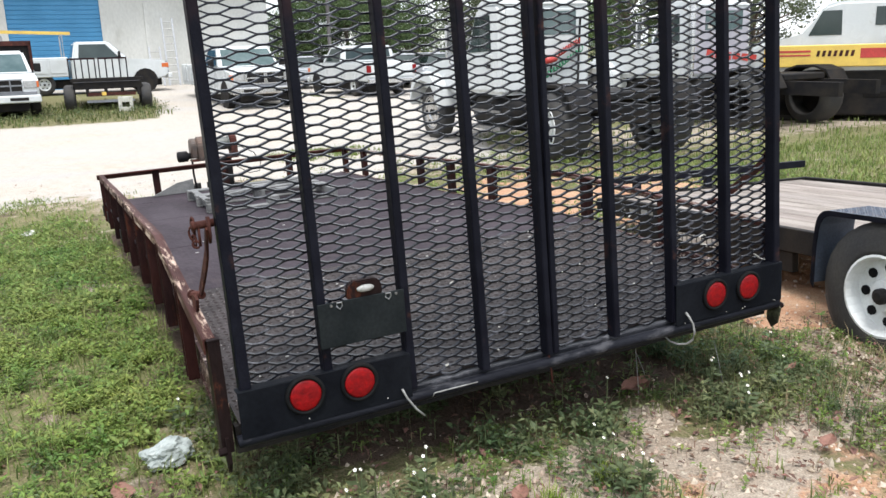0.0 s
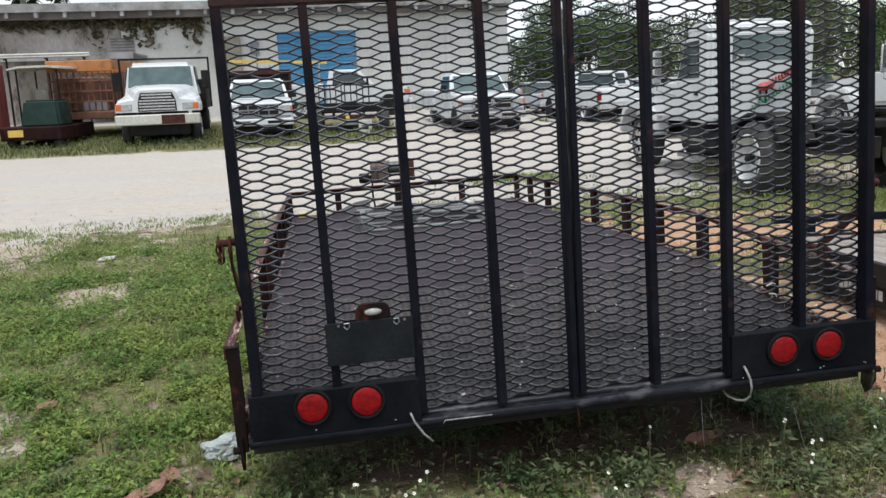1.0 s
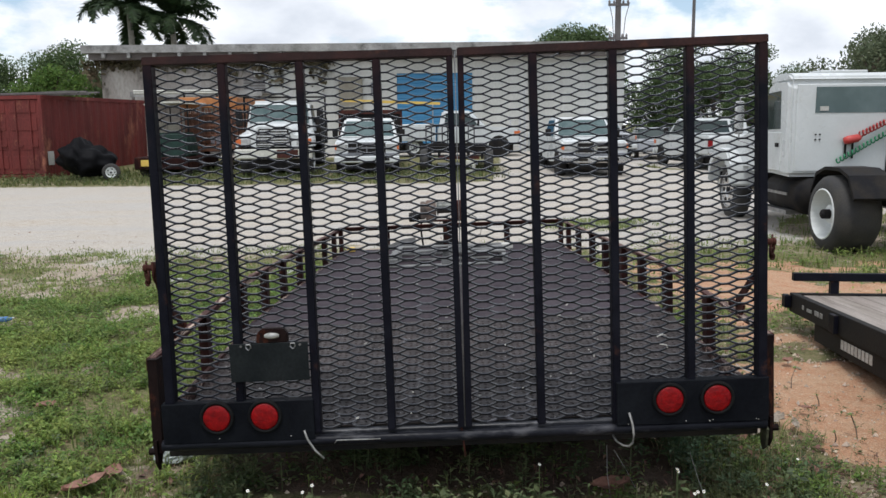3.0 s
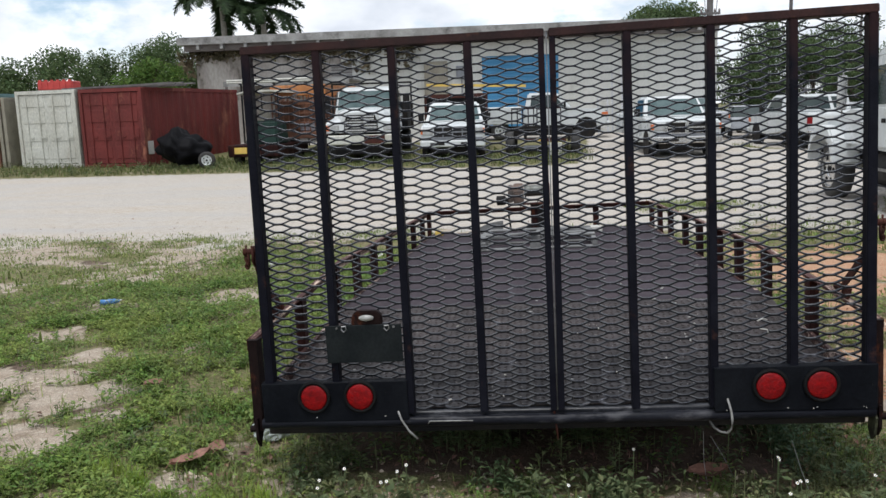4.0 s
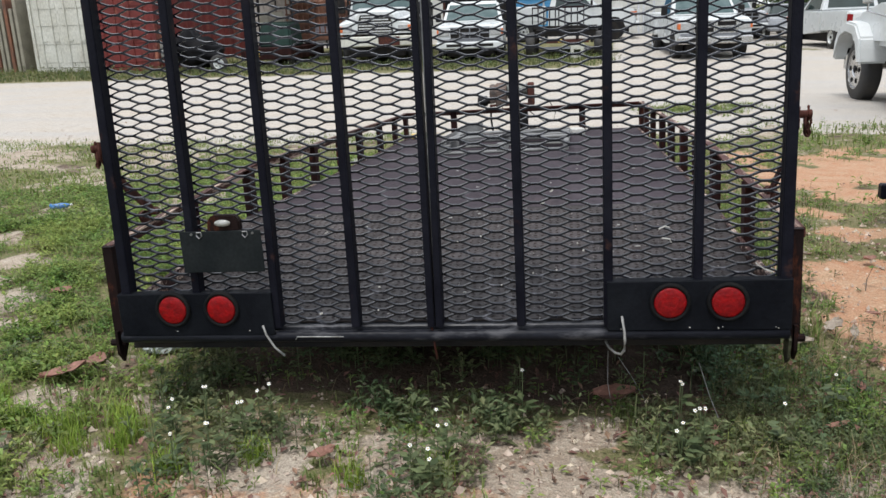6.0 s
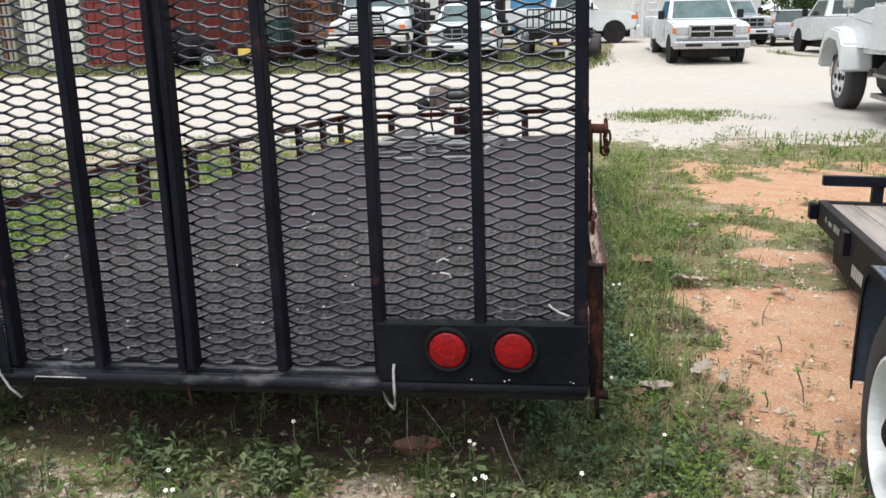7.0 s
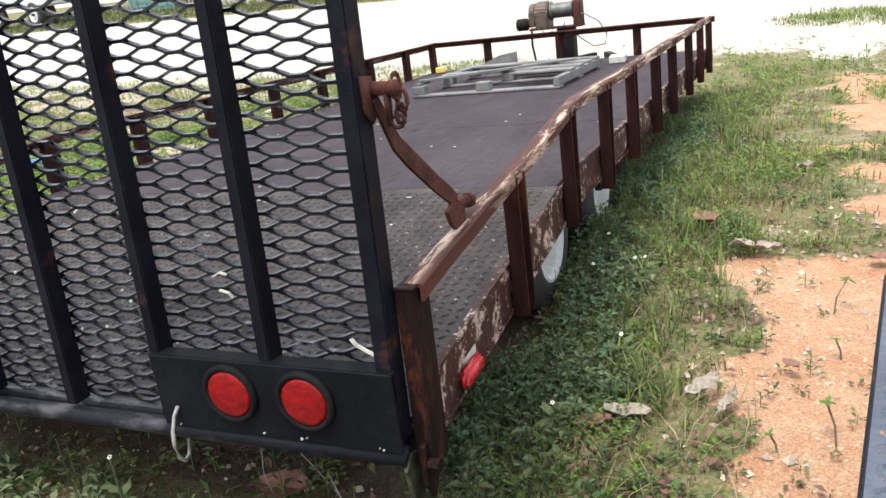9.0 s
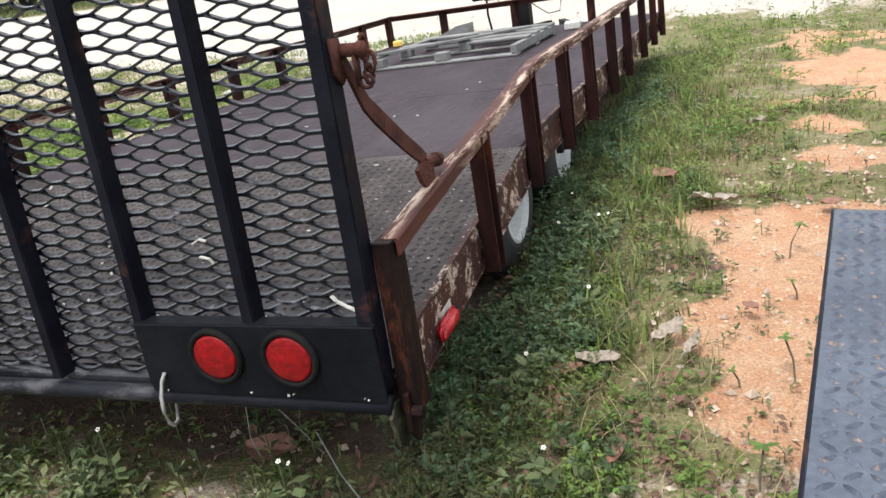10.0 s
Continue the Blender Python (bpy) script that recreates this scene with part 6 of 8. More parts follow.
def lorry(m, label, paint):
    """Medium truck, nose to -y, with a tall barred grille and a dark body behind."""
    v = thing("medium_truck", label, "truck", m, "parked vehicles")
    # hood and wings in one rounded shell
    shell = ((0.0, ((0.0, 1.6), (0.44, 1.59), (0.56, 1.5), (0.62, 1.32), (0.85, 1.29), (1.05, 1.25), (1.13, 1.15), (1.14, 0.97))),
             (0.12, ((0.0, 1.66), (0.5, 1.64), (0.62, 1.54), (0.68, 1.38), (0.9, 1.34), (1.1, 1.29), (1.18, 1.16), (1.19, 0.97))),
             (0.55, ((0.0, 1.7), (0.56, 1.68), (0.72, 1.58), (0.8, 1.44), (0.98, 1.39), (1.14, 1.32), (1.2, 1.17), (1.21, 0.97))),
             (1.05, ((0.0, 1.73), (0.64, 1.71), (0.82, 1.62), (0.9, 1.5), (1.02, 1.43), (1.14, 1.34), (1.19, 1.17), (1.19, 0.97))),
             (1.6, ((0.0, 1.76), (0.74, 1.74), (0.94, 1.67), (1.02, 1.56), (1.07, 1.46), (1.12, 1.34), (1.14, 1.17), (1.14, 0.97))))
    bm = B()
    rows = [[bm.verts.new((-x, y, z)) for x, z in half[:0:-1]] + [bm.verts.new((x, y, z)) for x, z in half] for y, half in shell]
    for a, b in zip(rows, rows[1:]):
        for q in range(len(a) - 1):
            bm.faces.new((a[q], a[q + 1], b[q + 1], b[q]))
        bm.faces.new((a[-1], a[0], b[0], b[-1]))
    bm.faces.new(rows[0][::-1])
    bm.faces.new(rows[-1])
    bmesh.ops.recalc_face_normals(bm, faces=list(bm.faces))
    part("hood", bm, paint, v)
    for s in (-1, 1):
        bm = B()
        box(bm, s * 0.7, s * 1.0, -0.03, 0.06, 1.02, 1.22, 0.015)
        part("headlamp", bm, M_HEAD, v)
        bm = B()
        box(bm, s * 0.98, s * 1.15, -0.025, 0.1, 1.03, 1.21, 0.015)
        part("indicator", bm, M_AMBER, v)
        wheel(v, (s * 1.0, 0.95, 0.48), 0.48, 0.27, 0.29, s, 0.06, 5, seg=20)
        wheel(v, (s * 0.95, 4.9, 0.48), 0.48, 0.45, 0.29, s, 0.1, 5, seg=20)
        bm = B()
        box(bm, s * 1.2, s * 1.42, 1.6, 1.7, 1.6, 2.15, 0.02)
        part("mirror", bm, M_CHASSIS, v)
    bm = B()
    prism(bm, [(-0.54, 0.99), (0.54, 0.99), (0.52, 1.3), (0.44, 1.52), (-0.44, 1.52), (-0.52, 1.3)], -0.03, 0.03, 'y', 0.01)
    gr = part("grille", bm, M_CHASSIS, v)
    for k in range(6):
        bm = B()
        z = 1.02 + k * 0.084
        w_ = 0.5 if k < 4 else 0.42
        box(bm, -w_, w_, -0.045, -0.02, z, z + 0.044)
        part("grille_bar", bm, M_CHROME, gr)
    # dark box hung low in place of the shadow under the truck
    bm = B()
    box(bm, -0.85, 0.85, 0.1, 6.0, 0.28, 0.62, 0.03)
    part("underbody_shade", bm, M_CHASSIS, v)
    bm = B()
    box(bm, -1.18, 1.18, -0.16, 0.0, 0.6, 0.9, 0.03)
    part("bumper", bm, M_CONTWHT, v)
    bm = B()
    box(bm, 0.1, 0.75, -0.168, -0.158, 0.62, 0.88)
    part("bumper_rust", bm, M_RUST, v)
    bm = B()
    taper(bm, (-1.1, 1.1, 1.4, 2.9), (-0.94, 0.94, 1.8, 2.8), 1.3, 2.42, 0.13)
    part("cab", bm, paint, v)
    pane("windscreen", [(-0.95, 1.51, 1.68), (0.95, 1.51, 1.68), (0.9, 1.7, 2.28), (-0.9, 1.7, 2.28)], M_SCREEN, v, 0.012)
    for s in (-1, 1):
        q = [(s * 1.075, 1.75, 1.7), (s * 1.075, 2.6, 1.7), (s * 1.0, 2.6, 2.28), (s * 1.0, 1.9, 2.28)]
        pane("side_window", q if s > 0 else q[::-1], M_GLASS, v)
    bm = B()
    box(bm, -1.22, 1.22, 3.05, 6.0, 0.95, 1.9, 0.02)
    part("dump_body", bm, M_CHASSIS, v)
    for x0, x1, z0, z1 in ((-1.4, -1.34, 1.0, 2.6), (1.34, 1.4, 1.0, 2.6), (-1.4, 1.4, 2.54, 2.6)):
        bm = B()
        box(bm, x0, x1, 3.05, 3.11, z0, z1)
        part("rack_bar", bm, M_CHASSIS, v)
    bm = B()
    box(bm, -0.4, 0.4, 0.2, 6.0, 0.5, 0.9)
    part("chassis", bm, M_CHASSIS, v)
    return v


def tractor(m, label, paint, rear_paint, logo):
    """Road tractor, nose to +y; the origin is under the left rear wheel."""
    v = thing("semi_truck", label, "truck", m, "road tractors")
    R, W = 0.5, 2.25
    bm = B()
    for x in (0.55, 1.55):
        box(bm, x, x + 0.12, -1.6, 4.3, 0.62, 0.86)
    chassis = part("chassis", bm, M_CHASSIS, v)
    bm = B()
    box(bm, 0.55, 1.67, -0.5, 0.55, 0.86, 0.98, 0.02)
    part("fifth_wheel", bm, M_CHASSIS, v)
    for x, s in ((0.0, -1), (W, 1)):
        wheel(v, (x - s * 0.19, 0, R), R, 0.56, 0.33, s, 0.17, 6, seg=26, rim_mat=M_RIM if logo == 1 else M_CHASSIS)
        wheel(v, (x - s * 0.17, 3.95, R), R, 0.28, 0.31, s, -0.02, 6, seg=26, rim_mat=M_CHROME)
        bm = B()
        box(bm, x - s * 0.06, x - s * 0.4, 4.47, 4.5, 0.45, 0.98, 0.01)
        part("splash_guard", bm, M_RUBBER, v)
        bm = B()
        tube(bm, [(x - s * 0.3, 1.1, 0.62), (x - s * 0.3, 2.3, 0.62)], 0.27, 14)
        part("fuel_tank", bm, M_GREYP if s > 0 else M_CHASSIS, v, smooth=True)
        bm = B()
        box(bm, x - s * 0.02, x - s * 0.4, 1.4, 2.4, 0.34, 0.4)
        box(bm, x - s * 0.02, x - s * 0.4, 1.4, 2.4, 0.62, 0.66)
        part("step", bm, M_STEEL, v)
        bm = B()
        prism(bm, [(-0.62, 0.75), (-0.45, 1.02), (-0.2, 1.1), (0.2, 1.1), (0.45, 1.02), (0.62, 0.75), (0.6, 0.72), (0.43, 0.98), (0.2, 1.06), (-0.2, 1.06), (-0.43, 0.98), (-0.6, 0.72)], min(x, x - s * 0.5), max(x, x - s * 0.5), 'x')
        part("mudguard", bm, M_CHASSIS, v)
    c0, c1 = -0.11, 1.56
    bm = B()
    prism(bm, [(1.15, 0.9), (1.16, 2.2), (1.24, 2.29), (1.7, 2.31), (1.92, 2.22), (2.27, 1.56), (2.3, 0.95)], c0, c1, 'x', 0.1, seg=5)
    cab = part("cab", bm, paint, v)
    bm = B()
    prism(bm, [(1.16, 2.24), (1.18, 2.3), (1.3, 2.36), (1.72, 2.37), (1.92, 2.3), (1.98, 2.22)], c0 + 0.03, c1 - 0.03, 'x', 0.045, seg=4)
    part("roof_cap", bm, paint, cab)
    bm = B()
    box(bm, c0 + 0.1, c1 - 0.1, 1.135, 1.16, 0.98, 2.2, 0.01)
    part("cab_back", bm, rear_paint, v)
    rw = pane("rear_window", [(c1 - 0.3, 1.133, 1.8), (c0 + 0.36, 1.133, 1.8), (c0 + 0.36, 1.133, 2.16), (c1 - 0.3, 1.133, 2.16)], M_SCREEN, v)
    bm = B()
    box(bm, c0 + 0.42, c0 + 0.54, 1.118, 1.124, 1.83, 1.89)
    part("window_sticker", bm, M_CHIP, rw)
    for x, s in ((c0, -1), (c1, 1)):
        q = [(x, 1.42, 1.58), (x, 2.16, 1.56), (x, 1.9, 2.1), (x, 1.45, 2.12)]
        pane("side_window", q if s > 0 else q[::-1], M_GLASS, v)
        bm = B()
        box(bm, x - s * 0.005, x + s * 0.012, 1.36, 2.2, 0.98, 1.53, 0.006)
        door = part("door", bm, paint, v)
        bm = B()
        box(bm, x + s * 0.012, x + s * 0.035, 1.42, 1.52, 1.32, 1.38, 0.005)
        part("door_handle", bm, M_CHASSIS, door)
        bm = B()
        tube(bm, [(x, 2.2, 1.3), (x + s * 0.3, 2.25, 1.4), (x + s * 0.3, 2.25, 2.05), (x, 2.0, 2.12)], 0.015, 5)
        part("mirror_arm", bm, M_CHROME, v)
        bm = B()
        box(bm, x + s * 0.24, x + s * 0.38, 2.22, 2.27, 1.5, 2.0, 0.02)
        part("mirror", bm, M_CHROME, v)
        bm = B()
        prism(bm, [(3.3, 0.62), (3.36, 1.0), (3.6, 1.2), (4.05, 1.24), (4.38, 1.14), (4.54, 0.9), (4.56, 0.62), (4.5, 0.62), (4.46, 0.86), (4.32, 1.04), (4.05, 1.12), (3.68, 1.08), (3.48, 0.92), (3.4, 0.62)], min(x + s * 0.03, x - s * 0.4), max(x + s * 0.03, x - s * 0.4), 'x', 0.03)
        part("wing", bm, paint, v)
    pane("windscreen", [(c1 - 0.15, 2.265, 1.6), (c0 + 0.15, 2.265, 1.6), (c0 + 0.15, 1.99, 2.12), (c1 - 0.15, 1.99, 2.12)], M_SCREEN, v)
    bm = B()
    prism(bm, [(2.2, 0.9), (2.2, 1.57), (3.2, 1.5), (4.3, 1.34), (4.4, 0.85)], c0 + 0.18, c1 - 0.18, 'x', 0.08)
    part("hood", bm, paint, v)
    bm = B()
    box(bm, c0 + 0.15, c1 + 0.1, 4.42, 4.56, 0.45, 0.72, 0.03)
    part("bumper", bm, M_CHROME, v)
    bm = B()
    tube(bm, [(c0 - 0.05, 1.06, 0.9), (c0 - 0.05, 1.06, 2.55)], 0.06, 8) if logo == 2 else box(bm, c0 + 0.5, c1 - 0.5, 1.35, 1.75, 2.36, 2.4, 0.01)
    part("exhaust_pipe" if logo == 2 else "roof_vent", bm, M_CHROME if logo == 2 else paint, v)
    if logo == 1:
        def coil(p0, p1, r, turns):
            p0, p1 = Vector(p0), Vector(p1)
            n = turns * 8
            return [p0.lerp(p1, i / n) + Vector((0, math.sin(2 * math.pi * i / 8) * r, math.cos(2 * math.pi * i / 8) * r)) for i in range(n + 1)]
        for name, p0, p1, r, turns, material, lb in (("red_air_hose", (0.86, 1.07, 1.49), (1.28, 1.07, 1.7), 0.04, 9, M_REDSTRIPE, "red coiled air hose"), ("green_air_hose", (0.56, 1.07, 1.12), (1.34, 1.07, 1.58), 0.035, 15, M_LOGOGREEN, "green coiled air hose")):
            bm = B()
            tube(bm, coil(p0, p1, r, turns), 0.012, 5)
            part(name, bm, material, v, lb, True)
        bm = B()
        lathe(bm, [(-0.12, 0.0), (-0.11, 0.045), (-0.06, 0.06), (0.08, 0.055), (0.12, 0.03), (0.13, 0.0)], 14, Matrix.Translation((0.76, 1.07, 1.43)) @ pose(0, 0, 0, 0, -12, 0))
        part("hose_bundle", bm, M_REDSTRIPE, v, "", True)
        bm = B()
        tube(bm, [(1.25, 1.05, 0.9), (1.27, 1.06, 1.5), (1.3, 1.07, 2.05)], 0.018, 6)
        part("hose_rod", bm, M_CHASSIS, v, "thin black hose rod")
        for x in (0.68, 0.78):
            bm = B()
            box(bm, x, x + 0.02, 1.1, 1.125, 1.16, 1.38)
            part("hose_clip", bm, M_CHASSIS, v)
        for x, z in ((0.27, 1.5), (0.33, 1.5), (0.27, 1.43), (0.33, 1.43)):
            bm = B()
            lathe(bm, [(1.12, 0.0), (1.12, 0.012), (1.134, 0.012)], 8, Matrix.Translation((x, 0, z)), 'y')
            part("bolt_hole", bm, M_CHASSIS, v)
    else:
        for k in range(6):
            bm = B()
            prism(bm, [(0.3 + k * 0.24, 1.30 - 0.02 * k), (0.5 + k * 0.24, 1.26 - 0.02 * k), (0.52 + k * 0.24, 1.4 - 0.02 * k), (0.34 + k * 0.24, 1.46 - 0.03 * k)], 1.127, 1.134, 'y')
            part("marking", bm, M_REDSTRIPE, v)
    return v


tractor(pose(4.99, 7.4, -0.04, 0, 0, -1), "white single-axle road tractor seen from behind, parked on grass", M_WHITE, M_WHITE, 1)
tractor(pose(9.98, 8.6, 0, 0, 0, 2), "white hooded road tractor with faded lilac cab back", M_WHITE, M_LILAC, 2)

# yellow rollback truck
c_m = pose(13.7, 8.97, -0.1, 0, 0, 37.6)
v = thing("rollback_truck", "white crew cab truck behind a yellow flat body with red stripes", "truck", c_m, "parked vehicles")
bm = B()
prism(bm, [(-1.5, 1.0), (-1.5, 2.28), (-1.4, 2.36), (0.42, 2.38), (0.72, 2.3), (1.05, 1.72), (1.95, 1.6), (2.05, 1.45), (2.07, 1.0)], -1.05, 1.05, 'x', 0.07, seg=3)
part("cab", bm, M_WHITE, v)
for s in (-1, 1):
    q = [(s * 1.05, 0.38, 1.74), (s * 1.05, 0.97, 1.74), (s * 1.05, 0.74, 2.2), (s * 1.05, 0.4, 2.2)]
    pane("side_window", q if s > 0 else q[::-1], M_GLASS, v)
    q = [(s * 1.05, -1.05, 1.9), (s * 1.05, -0.18, 1.9), (s * 1.05, -0.18, 2.24), (s * 1.05, -1.05, 2.24)]
    pane("crew_window", q if s > 0 else q[::-1], M_GLASS, v)
    for yw in (1.2, -2.6, -3.7):
        wheel(v, (s * 0.92, yw, 0.5), 0.5, 0.3, 0.31, s, 0.12, 6, seg=20, rim_mat=M_CHASSIS)
    bm = B()
    box(bm, s * 1.2, s * 1.26, -5.5, 1.75, 1.14, 1.56, 0.015)
    side = part("yellow_side", bm, M_YELLOW, v, "yellow side board with red stripe")
    for y0, y1, z0, z1 in ((0.9, 1.7, 1.42, 1.46), (0.9, 1.7, 1.35, 1.38), (-0.75, 0.03, 1.3, 1.48), (-5.2, -0.8, 1.42, 1.46), (-5.2, -0.8, 1.35, 1.38)):
        bm = B()
        box(bm, s * 1.26, s * 1.266, y0, y1, z0, z1)
        part("stripe", bm, M_REDSTRIPE, side)
    for k in range(7):
        bm = B()
        y = 0.8 - k * 0.1
        prism(bm, [(y, 1.34), (y - 0.055, 1.34), (y - 0.075, 1.45), (y - 0.02, 1.45)], s * 1.26, s * 1.266, 'x')
        part("lettering_bar", bm, M_RUST, side)
    bm = B()
    tube(bm, [(s * 1.05, -0.45, 1.6), (s * 1.22, -0.45, 1.6), (s * 1.22, -0.45, 1.7)], 0.04, 6)
    part("fuel_cap", bm, M_CHASSIS, v)
    bm = B()
    lathe(bm, [(-0.55, 0.0), (-0.55, 0.24), (-0.5, 0.28), (0.5, 0.28), (0.55, 0.24), (0.55, 0.0)], 16, Matrix.Translation((s * 0.85, -0.6, 0.66)), 'y')
    part("fuel_tank", bm, M_CHASSIS, v, smooth=False)
bm = B()
box(bm, -1.2, 1.2, -5.5, -1.62, 1.0, 1.14)
part("flat_body", bm, M_CHASSIS, v)
bm = B()
box(bm, -1.1, 1.1, -5.2, 2.1, 0.2, 1.06, 0.03)
part("chassis", bm, M_CHASSIS, v)

lorry(pose(-5.0, 22.4, ground_z(-5.2, 22.4), 0, 0, 3), "white medium truck with tall barred grille, rusty bumper", M_WHITE)
pickup(pose(-2.15, 22.5, ground_z(-2.15, 22.5), 0, 0, 2), "white work pickup with square grey grille and dump body", M_WHITE, "square", "dump", 1.98)
pickup(pose(4.78, 21.6, ground_z(4.78, 21.6), 0, 0, 3), "white pickup with chrome cross grille and service body", M_WHITE, "cross", "service", 2.0)
pickup(pose(3.42, 31.0, ground_z(3.42, 31.0), 0, 0, 90), "white service pickup parked side-on before the blue door", M_WHITE, "square", "service", 1.96)
pickup(pose(9.9, 30.5, ground_z(9.9, 30.5), 0, 0, 184), "white pickup parked with its red tail lamps showing", M_WHITE, "square", "bed", 1.96)
pickup(pose(12.9, 33.5, ground_z(12.9, 33.5), 0, 0, 160), "white pickup further back in the row", M_WHITE, "square", "bed", 1.96)


def sedan(m, label, paint):
    v = thing("car", label, "car", m, "parked cars")
    bm = B()
    prism(bm, [(0.0, 0.4), (0.0, 0.7), (0.3, 0.82), (1.3, 0.92), (4.0, 0.95), (4.55, 0.85), (4.6, 0.4), (2.3, 0.28)], -0.88, 0.88, 'x', 0.06)
    part("body", bm, paint, v)
    bm = B()
    taper(bm, (-0.82, 0.82, 1.2, 4.0), (-0.64, 0.64, 1.95, 3.3), 0.9, 1.42, 0.08)
    part("cabin", bm, M_GLASS, v)
    bm = B()
    taper(bm, (-0.66, 0.66, 1.9, 3.35), (-0.6, 0.6, 2.0, 3.25), 1.39, 1.45, 0.02)
    part("roof", bm, paint, v)
    for s in (-1, 1):
        for y in (0.85, 3.7):
            wheel(v, (s * 0.8, y, 0.32), 0.32, 0.2, 0.2, s, 0.03, 5, seg=16)
        bm = B()
        box(bm, s * 0.5, s * 0.86, -0.01, 0.08, 0.58, 0.72, 0.01)
        part("headlamp", bm, M_HEAD, v)
    bm = B()
    box(bm, -0.86, 0.86, -0.03, 0.05, 0.36, 0.52, 0.02)
    part("bumper", bm, M_GREYP, v)
    return v


M_SILVER = mat("silver_car_paint", (0.42, 0.43, 0.45), 0.3, 0.3, (0.36, 0.37, 0.39), 2, 0.5, 30, 0.0)
M_DARKCAR = mat("dark_car_paint", (0.03, 0.032, 0.038), 0.25, 0.2, (0.04, 0.042, 0.048), 2, 0.5, 30, 0.0)
sedan(pose(16.2, 32, ground_z(16.2, 32), 0, 0, 150), "silver saloon car in the back lot", M_SILVER)
sedan(pose(18.7, 36, 0, 0, 0, 170), "dark saloon car in the back lot", M_DARKCAR)
sedan(pose(13.2, 39, 0, 0, 0, -20), "white saloon car in the back lot", M_WHITE)
sedan(pose(15.8, 41, 0, 0, 0, -10), "silver car parked near the trees", M_SILVER)
sedan(pose(19.3, 42.5, 0, 0, 0, 10), "white car parked near the trees", M_WHITE)
sedan(pose(22.5, 40, 0, 0, 0, 20), "dark car parked near the trees", M_DARKCAR)
for k, (x, y, rz, mt, lb) in enumerate(((10.4, 38.4, 175, M_SILVER, "silver car in the far row of the back lot"), (12.6, 38.0, 5, M_DARKCAR, "dark car nosed into the far row"), (14.9, 38.2, 178, M_WHITE, "white car in the far row of the back lot"),
                                       (17.2, 38.4, 182, M_SILVER, "silver car in the far row of the back lot"), (20.6, 35.2, 172, M_WHITE, "white car at the end of the row"), (11.4, 42.5, 90, M_DARKCAR, "dark car parked side-on beneath the trees"),
                                       (14.2, 34.6, 168, M_SILVER, "silver hatch-nosed car among the white pickups"), (23.4, 36.5, 176, M_SILVER, "silver car far back near the hedge"), (18.2, 31.0, 170, M_DARKCAR, "dark car behind the road tractors"))):
    sedan(pose(x, y, ground_z(x, y), 0, 0, rz), lb, mt)
pickup(pose(8.0, 33.2, ground_z(8.0, 33.2), 0, 0, 10), "pale pickup partly hidden beside the workshop corner", M_SILVER, "square", "bed", 1.9)

# low black flat trailer with racks
v = thing("rack_trailer", "low black flat trailer with pipe racks on a concrete block", "trailer", pose(0.66, 23.7, ground_z(0.66, 23.7), 0, 0, -4))
bm = B()
box(bm, -0.92, 0.95, 0.0, 3.2, 0.62, 0.82, 0.02)
part("bed", bm, M_CHASSIS, v)
bm = B()
box(bm, -0.98, 1.0, -0.06, 0.0, 0.84, 0.94, 0.01)
part("headboard_rail", bm, M_CHASSIS, v)
for s in (-1, 1):
    for y in (0.25, 1.15):
        wheel(v, (s * 1.05, y, 0.37), 0.37, 0.3, 0.2, s, 0.06, 5, seg=18, rim_mat=M_CHASSIS)
for x in (-0.6, -0.1, 0.35, 0.8):
    bm = B()
    box(bm, x, x + 0.09, -0.03, 0.06, 0.42, 0.66)
    part("hanger", bm, M_CHASSIS, v)
for x0, x1 in ((-1.0, -0.26), (-0.19, 0.6)):
    bm = B()
    box(bm, x0, x1, 0.0, 0.04, 1.46, 1.51)
    rack = part("rack_top", bm, M_BLACK, v)
    for k in range(5):
        bm = B()
        x = x0 + (x1 - x0 - 0.035) * k / 4
        box(bm, x, x + 0.035, 0.0, 0.04, 0.94, 1.46)
        part("rack_bar", bm, M_BLACK, rack)
bm = B()
box(bm, -0.55, 0.75, -0.12, -0.04, 0.42, 0.52)
part("rear_beam", bm, M_RUST, v)
bm = B()
box(bm, -0.6, 0.7, -0.1, -0.03, 0.24, 0.31)
part("bumper_bar", bm, M_GREYP, v)
bm = B()
box(bm, -0.18, -0.06, -0.14, -0.12, 0.44, 0.54)
part("reflector", bm, M_YELLOW, v)
bm = B()
box(bm, -0.2, 0.2, -0.1, 0.1, 0.0, 0.12, 0.01)
box(bm, -0.2, -0.1, -0.1, 0.1, 0.12, 0.42, 0.01)
box(bm, 0.1, 0.2, -0.1, 0.1, 0.12, 0.42, 0.01)
box(bm, -0.1, 0.1, -0.1, 0.1, 0.26, 0.42, 0.01)
cb = part("concrete_block", bm, M_CONTWHT, None, m=pose(1.05, 23.2, ground_z(1.05, 23.2), 0, 0, -6))
tagged(cb, "hollow pale concrete block under the trailer tongue", "block")

